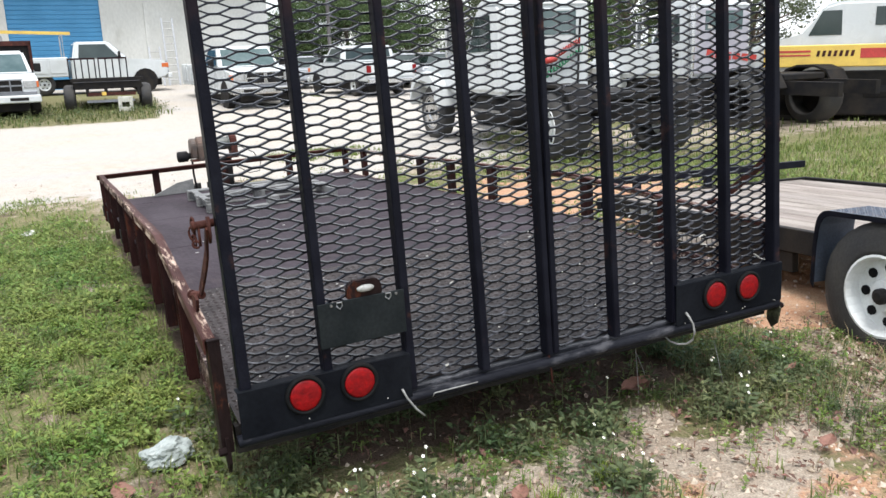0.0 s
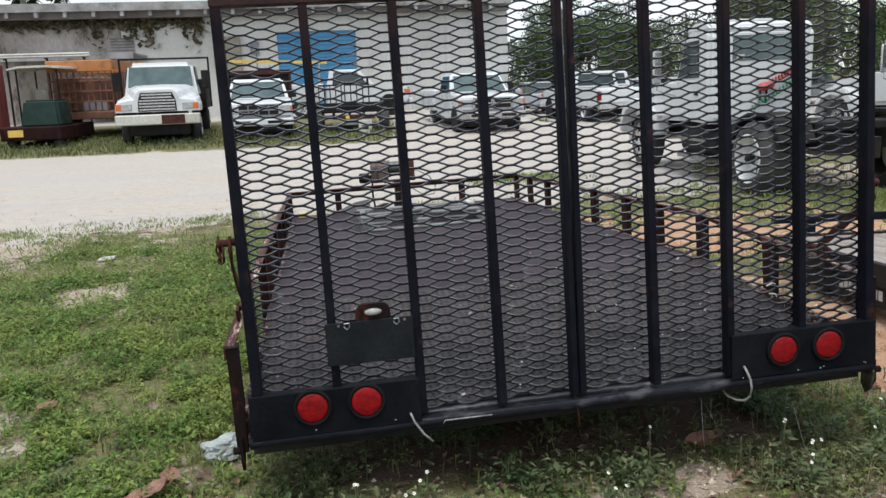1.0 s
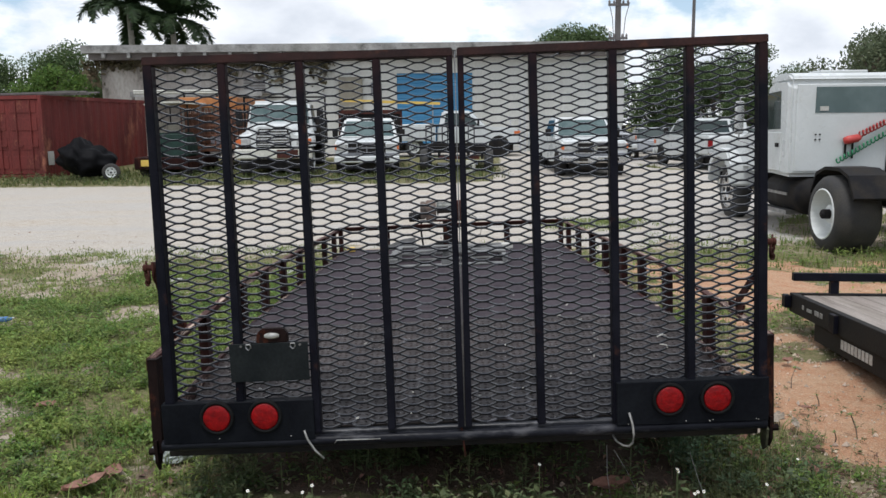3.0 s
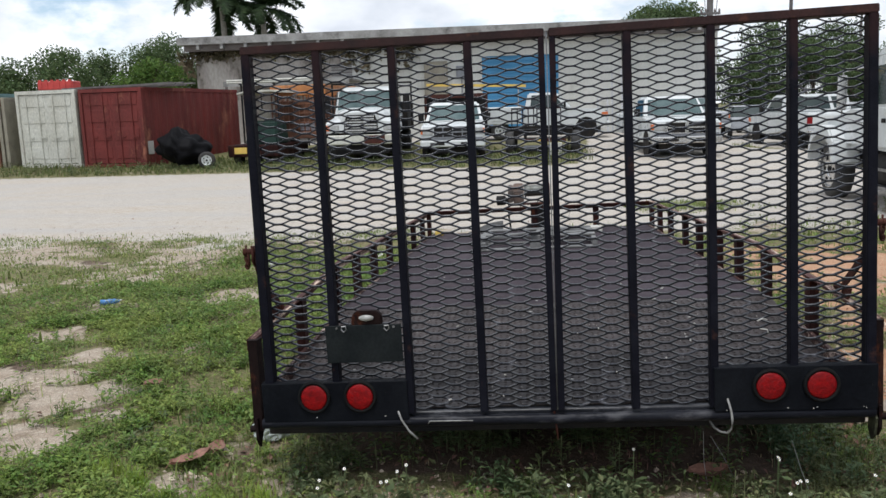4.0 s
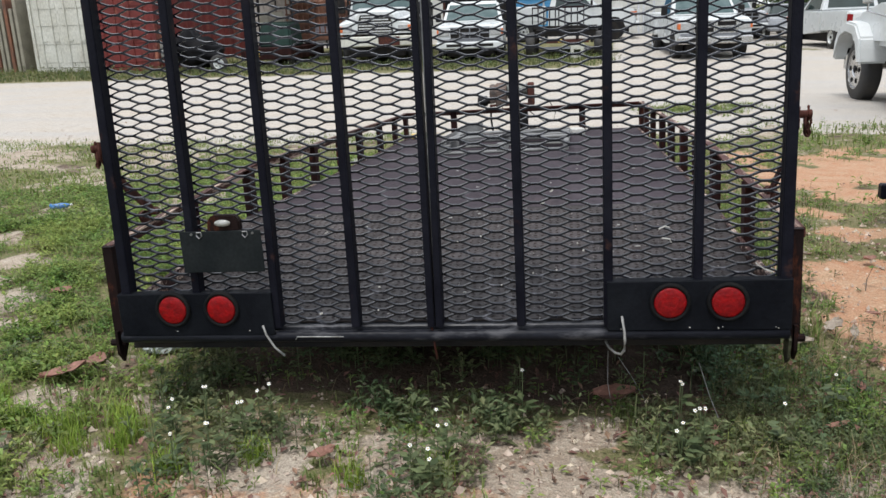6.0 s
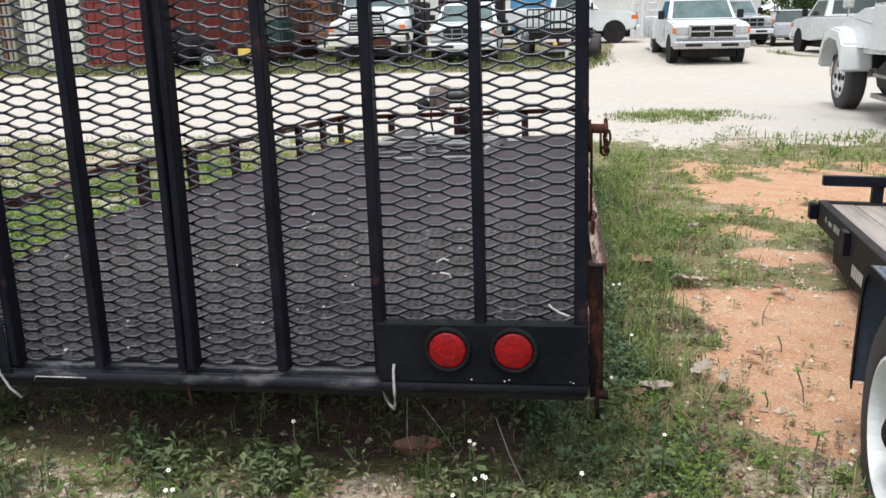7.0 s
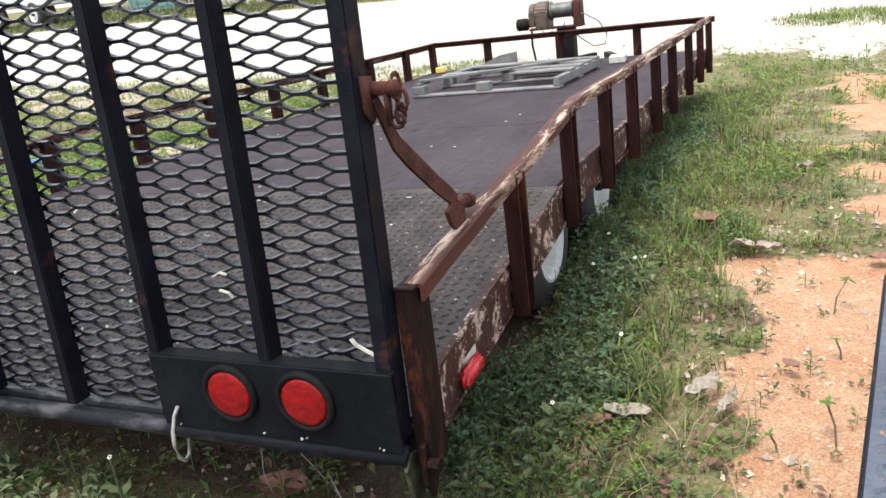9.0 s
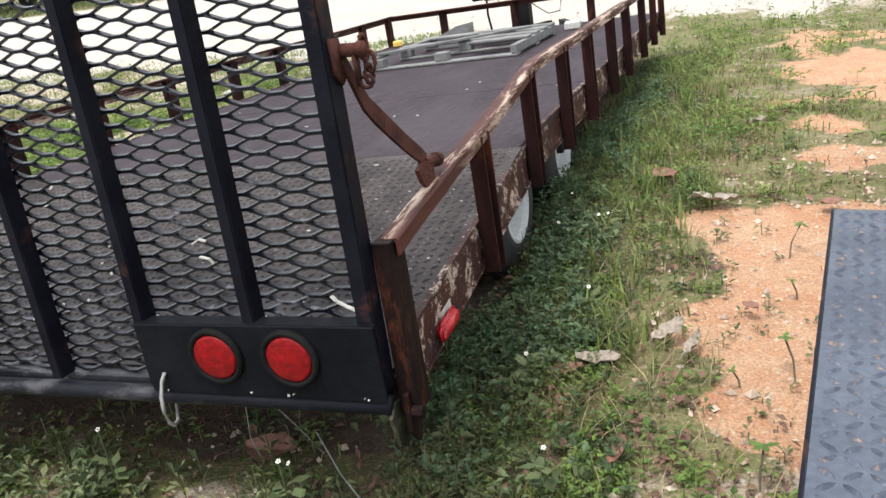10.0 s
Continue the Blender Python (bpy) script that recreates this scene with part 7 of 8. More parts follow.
# ladder rack over the side-on pickup, ladders by the wall
v = thing("extension_ladder", "yellow extension ladder on the service pickup's rack", "ladder", pose(3.42, 31.0, ground_z(3.42, 31.0), 0, 0, 90))
for x in (-0.55, -0.2):
    bm = B()
    beam(bm, (x, 3.2, 2.12), (x, 7.2, 2.28), 0.05, 0.1)
    part("rail", bm, M_YELLOW, v)
for k in range(12):
    bm = B()
    tube(bm, [(-0.55, 3.4 + k * 0.32, 2.13 + k * 0.0125), (-0.2, 3.4 + k * 0.32, 2.13 + k * 0.0125)], 0.018, 6)
    part("rung", bm, M_LADDER, v)
for y in (3.5, 5.4):
    bm = B()
    tube(bm, [(-0.9, y, 1.28), (-0.9, y, 2.06), (0.9, y, 2.06), (0.9, y, 1.28)], 0.025, 6)
    part("rack_hoop", bm, M_LADDER, v)
for lx, lh in ((4.4, 2.9), (3.75, 1.7)):
    v = thing("ladder", "aluminium ladder leaning on the white wall", "ladder", pose(lx, BY - 1.0, ground_z(lx, BY - 1.0), -12 if lh > 2 else -16, 0, 0), "ladders at the wall")
    for x in (-0.22, 0.22):
        bm = B()
        beam(bm, (x, 0, 0), (x, 0, lh), 0.07, 0.03, (0, 1, 0))
        part("rail", bm, M_LADDER, v)
    for k in range(int(lh / 0.31)):
        bm = B()
        tube(bm, [(-0.22, 0, 0.25 + k * 0.31), (0.22, 0, 0.25 + k * 0.31)], 0.018, 6)
        part("rung", bm, M_LADDER, v)

# green utility machine with a canopy
v = thing("utility_cart", "dark green utility cart with a white canopy and rusty front", "cart", pose(-8.68, 22.9, ground_z(-8.68, 22.9), 0, 0, -4))
bm = B()
taper(bm, (-0.3, 0.85, 0.1, 1.2), (-0.2, 0.76, 0.25, 1.2), 0.62, 1.4, 0.07)
part("hood", bm, M_GREEN, v)
bm = B()
box(bm, -0.85, 0.88, 0.0, 3.0, 0.25, 0.64, 0.03)
part("chassis", bm, M_POST, v)
bm = B()
box(bm, -0.62, -0.2, -0.02, 0.0, 0.36, 0.56)
part("number_panel", bm, M_YELLOW, v)
for x0, x1 in ((-0.72, -0.32), (-0.26, 0.14)):
    bm = B()
    box(bm, x0, x1, 1.3, 1.42, 1.0, 1.72, 0.05)
    part("seat_back", bm, M_BEIGE, v)
bm = B()
tube(bm, [(0.2, 1.0, 1.1), (0.2, 1.25, 1.35)], 0.02, 6)
part("steering_column", bm, M_CHASSIS, v)
for x in (-0.6, 0.56):
    for y in (1.0, 2.5):
        bm = B()
        box(bm, x, x + 0.04, y, y + 0.04, 0.6, 2.28)
        part("canopy_post", bm, M_CHASSIS, v)
bm = B()
prism(bm, [(-0.74, 2.27), (-0.4, 2.33), (0.4, 2.34), (0.74, 2.3), (0.74, 2.36), (0.4, 2.4), (-0.4, 2.39), (-0.74, 2.32)], 0.75, 2.8, 'y')
part("canopy", bm, M_CONTWHT, v)
for s in (-1, 1):
    for y in (0.5, 2.6):
        wheel(v, (s * 0.68, y, 0.3), 0.3, 0.22, 0.15, s, 0.03, 5, seg=16, rim_mat=M_CHASSIS)

v = thing("cage_trailer", "rusty cage trailer with an orange top panel", "trailer", pose(-7.72, 25.2, ground_z(-7.72, 25.2), 0, 0, -6))
bm = B()
box(bm, -1.02, 1.02, 0.0, 3.6, 0.62, 0.86, 0.02)
part("bed", bm, M_ORRUST, v)
for y in (0.02, 3.5):
    bm = B()
    box(bm, -1.02, 1.02, y, y + 0.08, 2.1, 2.46, 0.02)
    part("orange_panel", bm, M_ORANGE, v)
for x in (-1.0, 0.97):
    bm = B()
    box(bm, x, x + 0.03, 0.1, 3.5, 2.16, 2.44, 0.01)
    part("orange_side", bm, M_ORANGE, v)
for k in range(11):
    x = -1.0 + k * 0.195
    for y in (0.04, 3.52):
        bm = B()
        box(bm, x, x + 0.04, y, y + 0.04, 0.86, 2.1)
        part("cage_bar", bm, M_ORRUST, v)
for k in range(1, 9):
    for x in (-1.0, 0.96):
        bm = B()
        box(bm, x, x + 0.04, k * 0.39, k * 0.39 + 0.04, 0.86, 2.1)
        part("cage_bar", bm, M_ORRUST, v)
for z in (1.15, 1.48, 1.8):
    bm = B()
    box(bm, -1.0, 1.0, 0.0, 0.04, z, z + 0.05)
    part("cage_rail", bm, M_ORRUST, v)
bm = B()
box(bm, -0.95, 0.3, 0.5, 3.2, 0.87, 1.95, 0.05)
part("load", bm, M_ORRUST, v, "rust-brown sheet load")
bm = B()
box(bm, -0.1, 0.7, 0.25, 0.45, 0.87, 1.2, 0.03)
part("load", bm, M_LILAC, v, "pale boxes stacked in the cage")
for s in (-1, 1):
    wheel(v, (s * 0.9, 1.8, 0.36), 0.36, 0.22, 0.2, s, 0.04, 5, seg=16, rim_mat=M_CHASSIS)
v = thing("storage_rack", "long white pipes laid on a low steel rack", "rack", pose(-9.95, 30.0, ground_z(-9.95, 30.0)))
for z in (2.62, 2.7):
    bm = B()
    tube(bm, [(-1.7 - z * 0.1, 0, z), (1.5, 0, z)], 0.045, 8)
    part("pipe", bm, M_CONTWHT, v, "long white pipe")
for x in (-1.4, 0.0, 1.3):
    bm = B()
    box(bm, x - 0.03, x + 0.03, 0.05, 0.11, 0.0, 2.62)
    box(bm, x - 0.03, x + 0.03, -0.15, 0.05, 2.52, 2.57)
    part("rack_post", bm, M_CHASSIS, v)

# black machine by the red container, simplified to a crumpled heap with one wheel
v = thing("black_machine", "low black machine drawn as a crumpled heap", "cart", pose(-10.9, 21.9, ground_z(-10.9, 21.9), 0, 0, -6))
bm = B()
bmesh.ops.create_icosphere(bm, subdivisions=4, radius=1.0)
for q in bm.verts:
    p = q.co.copy()
    r_ = 1 + 0.22 * noise.noise(p * 2.3) + 0.08 * noise.noise(p * 6)
    q.co = Vector((p.x * 0.85 * r_, 0.65 + p.y * 0.7 * r_, 0.55 + max(-0.42, p.z * 0.55 * r_ + (0.18 if p.x < 0 else 0))))
part("machine_heap", bm, M_MACHINE, v, "crumpled black heap standing for the machine", True)
wheel(v, (0.95, 0.3, 0.27), 0.27, 0.16, 0.16, 1, 0.03, 5, axis_m=pose(0, 0, 0, 0, 0, -70), seg=18)

# teal lorry edge and timber stack beyond the containers
v = thing("flat_truck", "white truck partly hidden beyond the teal container", "truck", pose(-22.6, 22.6, ground_z(-22.6, 22.6), 0, 0, 80))
bm = B()
box(bm, -1.1, 1.1, 0, 4.2, 0.7, 2.2, 0.08)
part("body", bm, M_WHITE, v)
for s in (-1, 1):
    for y in (0.8, 3.2):
        wheel(v, (s * 1.0, y, 0.45), 0.45, 0.26, 0.27, s, 0.05, 5, seg=16)
v = thing("pallet_stack", "rusty racks and tan boards between the containers", "rack", pose(-18.15, 23.9, ground_z(-18.15, 23.9), 0, 0, -8))
for k in range(6):
    bm = B()
    box(bm, -0.55 + k * 0.2, -0.42 + k * 0.2, 0, 1.0, 0, 2.1 + 0.3 * (k % 2), 0.01)
    part("board", bm, M_BEIGE if k % 3 else M_ORRUST, v)


# ---- plants on the ground ----
def cover(x, y):
    return max(sand_at(x, y), clay_at(x, y), 0.9 * dirt_at(x, y)), shaded_soil_at(x, y)


def spots(seed, n, x0, x1, y0, y1, keep):
    r_ = np.random.RandomState(seed)
    xs, ys, u = r_.uniform(x0, x1, n), r_.uniform(y0, y1, n), r_.uniform(0, 1, n)
    out = []
    for x, y, k in zip(xs, ys, u):
        if k < keep(float(x), float(y)):
            out.append((x, y, ground_z(float(x), float(y))))
    return np.array(out) if out else np.zeros((0, 3))


def blades(name, seed, p, h0, h1, w, material, label, lean=0.5):
    r_ = np.random.RandomState(seed)
    n = len(p)
    a = r_.uniform(0, 2 * np.pi, n)
    h = r_.uniform(h0, h1, n) * r_.uniform(0.6, 1.0, n)
    b = lean * h * r_.uniform(0.2, 1.3, n)
    f = np.stack([np.cos(a), np.sin(a), np.zeros(n)], 1)
    s = np.stack([-np.sin(a), np.cos(a), np.zeros(n)], 1) * (w * r_.uniform(0.6, 1.3, n))[:, None]
    up = np.array([0, 0, 1.0])
    mid = p + f * (b * 0.3)[:, None] + up * (h * 0.6)[:, None]
    tip = p + f * b[:, None] + up * h[:, None]
    v = np.stack([p - s - up * 0.01, p + s - up * 0.01, mid + s * 0.8, mid - s * 0.8, tip], 1).reshape(-1, 3)
    i = np.arange(n)[:, None] * 5
    faces = [tuple(q) for q in (i + np.array([[0, 1, 2, 3]])).tolist()] + [tuple(q) for q in (i + np.array([[3, 2, 4]])).tolist()]
    ob = raw(name, v.tolist(), faces, material)
    return tagged(ob, label, name.replace("_", " "), kind="stuff")


def weeds(name, seed, p, k, h0, h1, l0, l1, material, label, wide=0.42, spread=1.0):
    """Low broad-leaved plants: k leaves to a plant, in whorls up a short stem."""
    r_ = np.random.RandomState(seed)
    n = len(p)
    hh = r_.uniform(h0, h1, n)
    P = np.repeat(p, k, 0)
    H = np.repeat(hh, k)
    m = n * k
    a = r_.uniform(0, 2 * np.pi, m)
    fr = r_.uniform(0.05, 1.0, m) ** 0.8
    ln = r_.uniform(l0, l1, m) * (1.15 - 0.4 * fr)
    el = r_.uniform(-0.25, 0.85, m)
    f = np.stack([np.cos(a) * np.cos(el), np.sin(a) * np.cos(el), np.sin(el)], 1)
    s = np.stack([-np.sin(a), np.cos(a), np.zeros(m)], 1)
    off = f * (ln * r_.uniform(0.1, 0.9, m) * spread)[:, None]
    base = P + np.stack([np.zeros(m), np.zeros(m), H * fr + 0.006], 1) + off * np.array([1, 1, 0.2])
    mid = base + f * (ln * 0.45)[:, None]
    w = (ln * wide * r_.uniform(0.7, 1.2, m))[:, None]
    lift = np.array([0, 0, 1.0]) * (ln * 0.1)[:, None]
    tip = base + f * ln[:, None] - lift * r_.uniform(0, 2, m)[:, None]
    v = np.stack([base, mid + s * w * 0.5 + lift, tip, mid - s * w * 0.5 + lift], 1).reshape(-1, 3)
    i = np.arange(m)[:, None] * 4
    faces = [tuple(q) for c in ((0, 2, 1), (0, 3, 2)) for q in (i + np.array([c])).tolist()]
    # thin stems
    a2 = r_.uniform(0, 2 * np.pi, n)
    s2 = np.stack([np.cos(a2), np.sin(a2), np.zeros(n)], 1) * 0.0016
    top = p + np.array([0, 0, 1.0]) * hh[:, None]
    v2 = np.stack([p - s2, p + s2, top + s2, top - s2], 1).reshape(-1, 3)
    j = len(v) + np.arange(n)[:, None] * 4
    faces += [tuple(q) for q in (j + np.array([[0, 1, 2, 3]])).tolist()]
    ob = raw(name, v.tolist() + v2.tolist(), faces, material)
    return tagged(ob, label, "leaf litter" if "litter" in name else "weeds", kind="stuff")


def tufts(name, seed, p, k, spread, h0, h1, w, material, label, lean=0.6):
    """Grass in clumps of k blades round each spot."""
    r_ = np.random.RandomState(seed)
    q = np.repeat(p, k, 0) + np.concatenate([r_.normal(0, spread, (len(p) * k, 2)), np.zeros((len(p) * k, 1))], 1)
    return blades(name, seed + 500, q, h0, h1, w, material, label, lean)


FLOWERS = ((0.29, 0.06, 0.245), (-0.83, -0.1, 0.2), (-0.62, -0.13, 0.2), (-0.65, -0.2, 0.19), (-0.59, -0.09, 0.21), (-0.7, -0.37, 0.19), (-0.82, -0.39, 0.16), (-0.91, -0.18, 0.18), (-0.03, -0.43, 0.17), (0.03, -0.46, 0.18),
           (0.02, -0.21, 0.2), (0.06, -0.27, 0.18), (0.86, -0.1, 0.2), (0.89, -0.11, 0.21), (0.83, 0.03, 0.24), (0.81, -0.18, 0.19), (1.15, -0.06, 0.2), (1.4, 0.23, 0.16), (0.84, 0.05, 0.22), (-1.49, -0.33, 0.12), (-1.67, -0.5, 0.1),
           (-1.48, -0.65, 0.1), (1.31, 1.65, 0.15), (1.17, 1.87, 0.16), (1.34, 1.69, 0.14), (1.17, 1.58, 0.15), (1.26, 0.65, 0.16), (1.36, 1.1, 0.13), (-1.24, 0.9, 0.14))


def turf_share(x, y):
    bare, shaded_soil = cover(x, y)
    tail = smooth(-1.7, -1.1, x) * (1 - smooth(0.2, 0.5, y))
    clump = smooth(-0.3, 0.35, fbm(x, y, 2.2, 17.0)) * (0.45 + 0.55 * smooth(-0.35, 0.1, fbm(x, y, 6.0, 19.0)))
    return (1 - 0.88 * tail) * max(0.0, 1 - 1.15 * bare) * (1 - 0.75 * shaded_soil) * (0.12 + 0.95 * clump)


def in_tail(x, y):
    """The band of taller weeds under and behind the tail."""
    return smooth(-1.3, -0.9, x) * (1 - smooth(1.1, 1.35, x)) * smooth(0.05, 0.3, y + 0.3 * fbm(x, y, 1.8, 23.0)) * (1 - smooth(0.9, 1.2, y))


def beside(x, y):
    return smooth(0.95, 1.1, x) * (1 - smooth(1.42, 1.72, x + 0.25 * fbm(x, y, 1.6, 29.0))) * smooth(-0.9, -0.3, y) * (1 - smooth(5.0, 6.5, y))


def left_side(x, y):
    return (1 - smooth(-1.25, -1.1, x)) * (1 - smooth(4.0, 6.0, y))


def no_deck(x, y):
    return 0.08 if (abs(x) < 0.95 and 0.8 < y < 5.5) else 1.0


def fade(x, y):
    """Thins the plants out away from the trailer, with no hard edge."""
    return (1 - smooth(-1.4, 1.8, -x - 4.6)) * (1 - smooth(-0.2, 1.6, -y - 2.4 + 0.8 * fbm(x, y, 0.8, 63.0))) if (x < -2.0 or y < -1.0) else 1.0


p = spots(71, 44000, -14.0, 9.0, -9.0, 5.0, lambda x, y: (1 - fade(x, y) if x < 4.2 else 1.0) * max(0.1, 1 - 1.2 * cover(x, y)[0]) * (0.3 + 0.7 * smooth(-0.3, 0.3, fbm(x, y, 0.9, 93.0))))
blades("grass", 72, p, 0.04, 0.14, 0.012, M_GRASS, "rough patchy grass over the rest of the lot", 1.0)
p = spots(1, 52000, -7.4, 4.4, -4.0, 4.2, lambda x, y: fade(x, y) * turf_share(x, y) * no_deck(x, y) * (0.9 if x > 0.9 else 1.0))
blades("grass", 2, p, 0.02, 0.075, 0.0026, M_GRASS, "short patchy green grass over the lot", 0.9)
p = spots(3, 4200, -5.2, 4.4, -2.4, 5.5, lambda x, y: (0.3 + 0.35 * cover(x, y)[0]) * (1 - 0.95 * smooth(0.05, 0.5, clay_at(x, y))) * no_deck(x, y) * (0.6 if x < -1 else 1.0))
blades("dry_grass", 4, p, 0.02, 0.08, 0.0018, M_DRYGRASS, "thin dry straw-coloured grass", 1.8)
p = spots(5, 66000, -7.4, 2.2, -4.0, 4.6, lambda x, y: fade(x, y) * turf_share(x, y) * (0.85 * left_side(x, y) + 0.15) * no_deck(x, y))
weeds("low_weeds", 6, p, 8, 0.008, 0.05, 0.014, 0.04, M_WEED, "bright green low broad-leaved weeds", 0.55)
p = spots(27, 15000, -7.4, 2.2, -4.0, 4.6, lambda x, y: fade(x, y) * turf_share(x, y) * no_deck(x, y) * smooth(-0.05, 0.3, fbm(x, y, 2.6, 47.0)))
weeds("clover_weeds", 28, p, 9, 0.015, 0.07, 0.014, 0.03, M_WEED_D, "darker patches of small-leaved weeds", 0.75)
p = spots(51, 22000, -4.2, -1.15, -1.2, 3.2, lambda x, y: 0.9 * smooth(-4.2, -3.0, x + 0.5 * fbm(x, y, 1.2, 65.0)) * smooth(-1.2, -0.5, y + 0.4 * fbm(x, y, 1.2, 66.0)) * (1 - smooth(2.4, 3.2, y)) * max(0.0, 1 - 1.4 * cover(x, y)[0]) * (0.06 + 0.9 * smooth(-0.15, 0.28, fbm(x, y, 2.9, 53.0))))
weeds("leafy_weeds", 52, p, 10, 0.012, 0.07, 0.014, 0.038, M_WEED_L, "bright yellow-green leafy weeds in the grass", 0.6)
p = spots(53, 2600, -4.2, -1.15, -1.2, 3.2, lambda x, y: 0.8 * smooth(-4.2, -3.0, x + 0.5 * fbm(x, y, 1.2, 65.0)) * smooth(-1.2, -0.5, y + 0.4 * fbm(x, y, 1.2, 66.0)) * (1 - smooth(2.4, 3.2, y)) * max(0.0, 1 - 1.4 * cover(x, y)[0]) * smooth(0.05, 0.35, fbm(x, y, 2.4, 57.0)))
weeds("tall_weeds", 54, p, 12, 0.04, 0.12, 0.02, 0.05, M_WEED, "taller green weeds in the grass beside the trailer", 0.5)
p = spots(7, 5200, -1.4, 2.2, -0.3, 1.0, lambda x, y: in_tail(x, y) * (0.05 + 0.8 * smooth(0.0, 0.4, fbm(x, y, 2.6, 37.0))))
weeds("tall_weeds", 8, p, 10, 0.03, 0.15, 0.02, 0.05, M_WEED_D, "dark green taller weeds beneath the trailer's tail", 0.5)
p = spots(9, 40000, 0.9, 2.0, -1.4, 6.5, lambda x, y: beside(x, y) * (0.1 + 0.8 * smooth(-0.2, 0.25, fbm(x, y, 2.9, 39.0))))
weeds("side_weeds", 10, p, 9, 0.008, 0.07, 0.007, 0.021, M_WEED_D, "dense dark green small-leaved weeds along the trailer's side", 0.6)
p = spots(29, 12000, 0.95, 2.1, -1.4, 6.5, lambda x, y: max(beside(x, y), 0.08 * (1 - cover(x, y)[0])) * (0.04 + 0.6 * smooth(0.0, 0.35, fbm(x, y, 2.6, 49.0))))
weeds("pale_weeds", 30, p, 8, 0.01, 0.09, 0.009, 0.028, M_WEED, "lighter green weeds along the trailer's side", 0.5)
p = spots(81, 2400, 0.98, 1.6, 0.2, 4.5, lambda x, y: (1 - smooth(1.15, 1.45, x)) * (0.1 + 0.85 * smooth(-0.1, 0.25, fbm(x, y, 2.4, 83.0))))
weeds("broad_weeds", 82, p, 10, 0.03, 0.14, 0.014, 0.04, M_WEED_B, "blue-green broad-leaved weeds beside the trailer's wheels", 0.6)
p = spots(83, 3600, 1.05, 1.9, -1.4, 4.0, lambda x, y: beside(x, y) * smooth(0.0, 0.35, fbm(x, y, 2.7, 87.0)))
weeds("leafy_weeds", 84, p, 9, 0.01, 0.065, 0.01, 0.027, M_WEED_L, "yellow-green leafy weeds along the trailer's side", 0.6)
p = spots(95, 16000, 0.95, 2.0, -1.2, 5.5, lambda x, y: beside(x, y) * (0.2 + 0.8 * smooth(-0.25, 0.2, fbm(x, y, 3.1, 99.0))))
blades("fine_grass", 96, p, 0.03, 0.12, 0.0017, M_VERGE, "thin green grass among the weeds beside the trailer", 1.2)
p = spots(11, 110, 0.98, 2.0, 1.2, 7.0, lambda x, y: beside(x, y) * 0.9)
tufts("tall_grass", 12, p, 11, 0.03, 0.08, 0.24, 0.0036, M_GRASS, "taller green grass along the trailer's side", 0.75)
p = spots(85, 46, 1.35, 1.75, 0.6, 4.5, lambda x, y: 0.8)
tufts("tall_grass", 86, p, 12, 0.03, 0.05, 0.17, 0.0042, M_GRASS, "bright grass tufts at the edge of the weeds", 0.7)
p = spots(31, 1100, 1.45, 4.4, 1.6, 7.0, lambda x, y: (0.25 + 0.6 * smooth(-0.05, 0.3, fbm(x, y, 1.9, 77.0))) * (1 - smooth(0.05, 0.45, clay_at(x, y))))
tufts("grass_tufts", 32, p, 16, 0.05, 0.02, 0.1, 0.003, M_GRASS, "small grass tufts on clay and dirt", 1.0)
p = spots(33, 900, 0.95, 2.0, -1.2, 6.0, lambda x, y: (0.15 + 0.85 * smooth(0.0, 0.35, fbm(x, y, 2.2, 91.0))) * (1 - smooth(0.05, 0.4, clay_at(x, y))))
tufts("dry_grass", 34, p, 9, 0.05, 0.02, 0.12, 0.0016, M_DRYGRASS, "dead straw-coloured grass among the weeds", 1.7)
p = spots(87, 170, 1.55, 2.3, -0.4, 2.2, lambda x, y: 0.25 + 0.5 * smooth(0.0, 0.35, fbm(x, y, 3.0, 97.0)))
weeds("clay_weeds", 88, p, 8, 0.008, 0.05, 0.012, 0.03, M_WEED_D, "sparse small weeds rooted on bare clay", 0.5)
p = spots(13, 3500, -1.9, -1.1, 0.0, 6.0, lambda x, y: 0.7)
blades("tall_grass", 14, p, 0.04, 0.13, 0.0026, M_GRASS, "taller green grass along the trailer's side", 0.7)
p = spots(97, 12000, -3.6, -1.15, -1.3, 2.8, lambda x, y: smooth(-3.6, -2.8, x) * smooth(-1.3, -0.6, y) * (1 - smooth(2.0, 2.8, y)) * max(0.0, 1 - 1.1 * cover(x, y)[0]) * (0.15 + 0.85 * smooth(-0.15, 0.25, fbm(x, y, 2.5, 101.0))))
blades("fine_grass", 98, p, 0.03, 0.11, 0.0022, M_GRASS, "bright thin grass among the weeds beside the trailer", 1.0)
p = spots(15, 6500, -2.6, 2.8, -2.2, 0.4, lambda x, y: 0.03 + 0.7 * smooth(0.15, 0.42, fbm(x, y, 2.8, 61.0)))
weeds("sprawling_weeds", 16, p, 8, 0.01, 0.06, 0.012, 0.032, M_WEED, "sprawling green weeds on bare dirt behind the trailer", 0.55)
p = spots(35, 520, -3.0, 2.8, -2.2, 0.2, lambda x, y: 0.6)
tufts("grass_tufts", 36, p, 18, 0.035, 0.02, 0.08, 0.0028, M_GRASS, "bright grass tufts on bare dirt", 0.9)
p = np.concatenate([spots(300 + k, 17, x - 0.16, x + 0.16, y - 0.14, y + 0.14, lambda x, y: 0.8) for k, (x, y, h) in enumerate(FLOWERS[:19])])
weeds("flower_weeds", 38, p, 11, 0.02, 0.14, 0.014, 0.042, M_WEED_D, "leafy dark green plants bearing white flowers", 0.5)
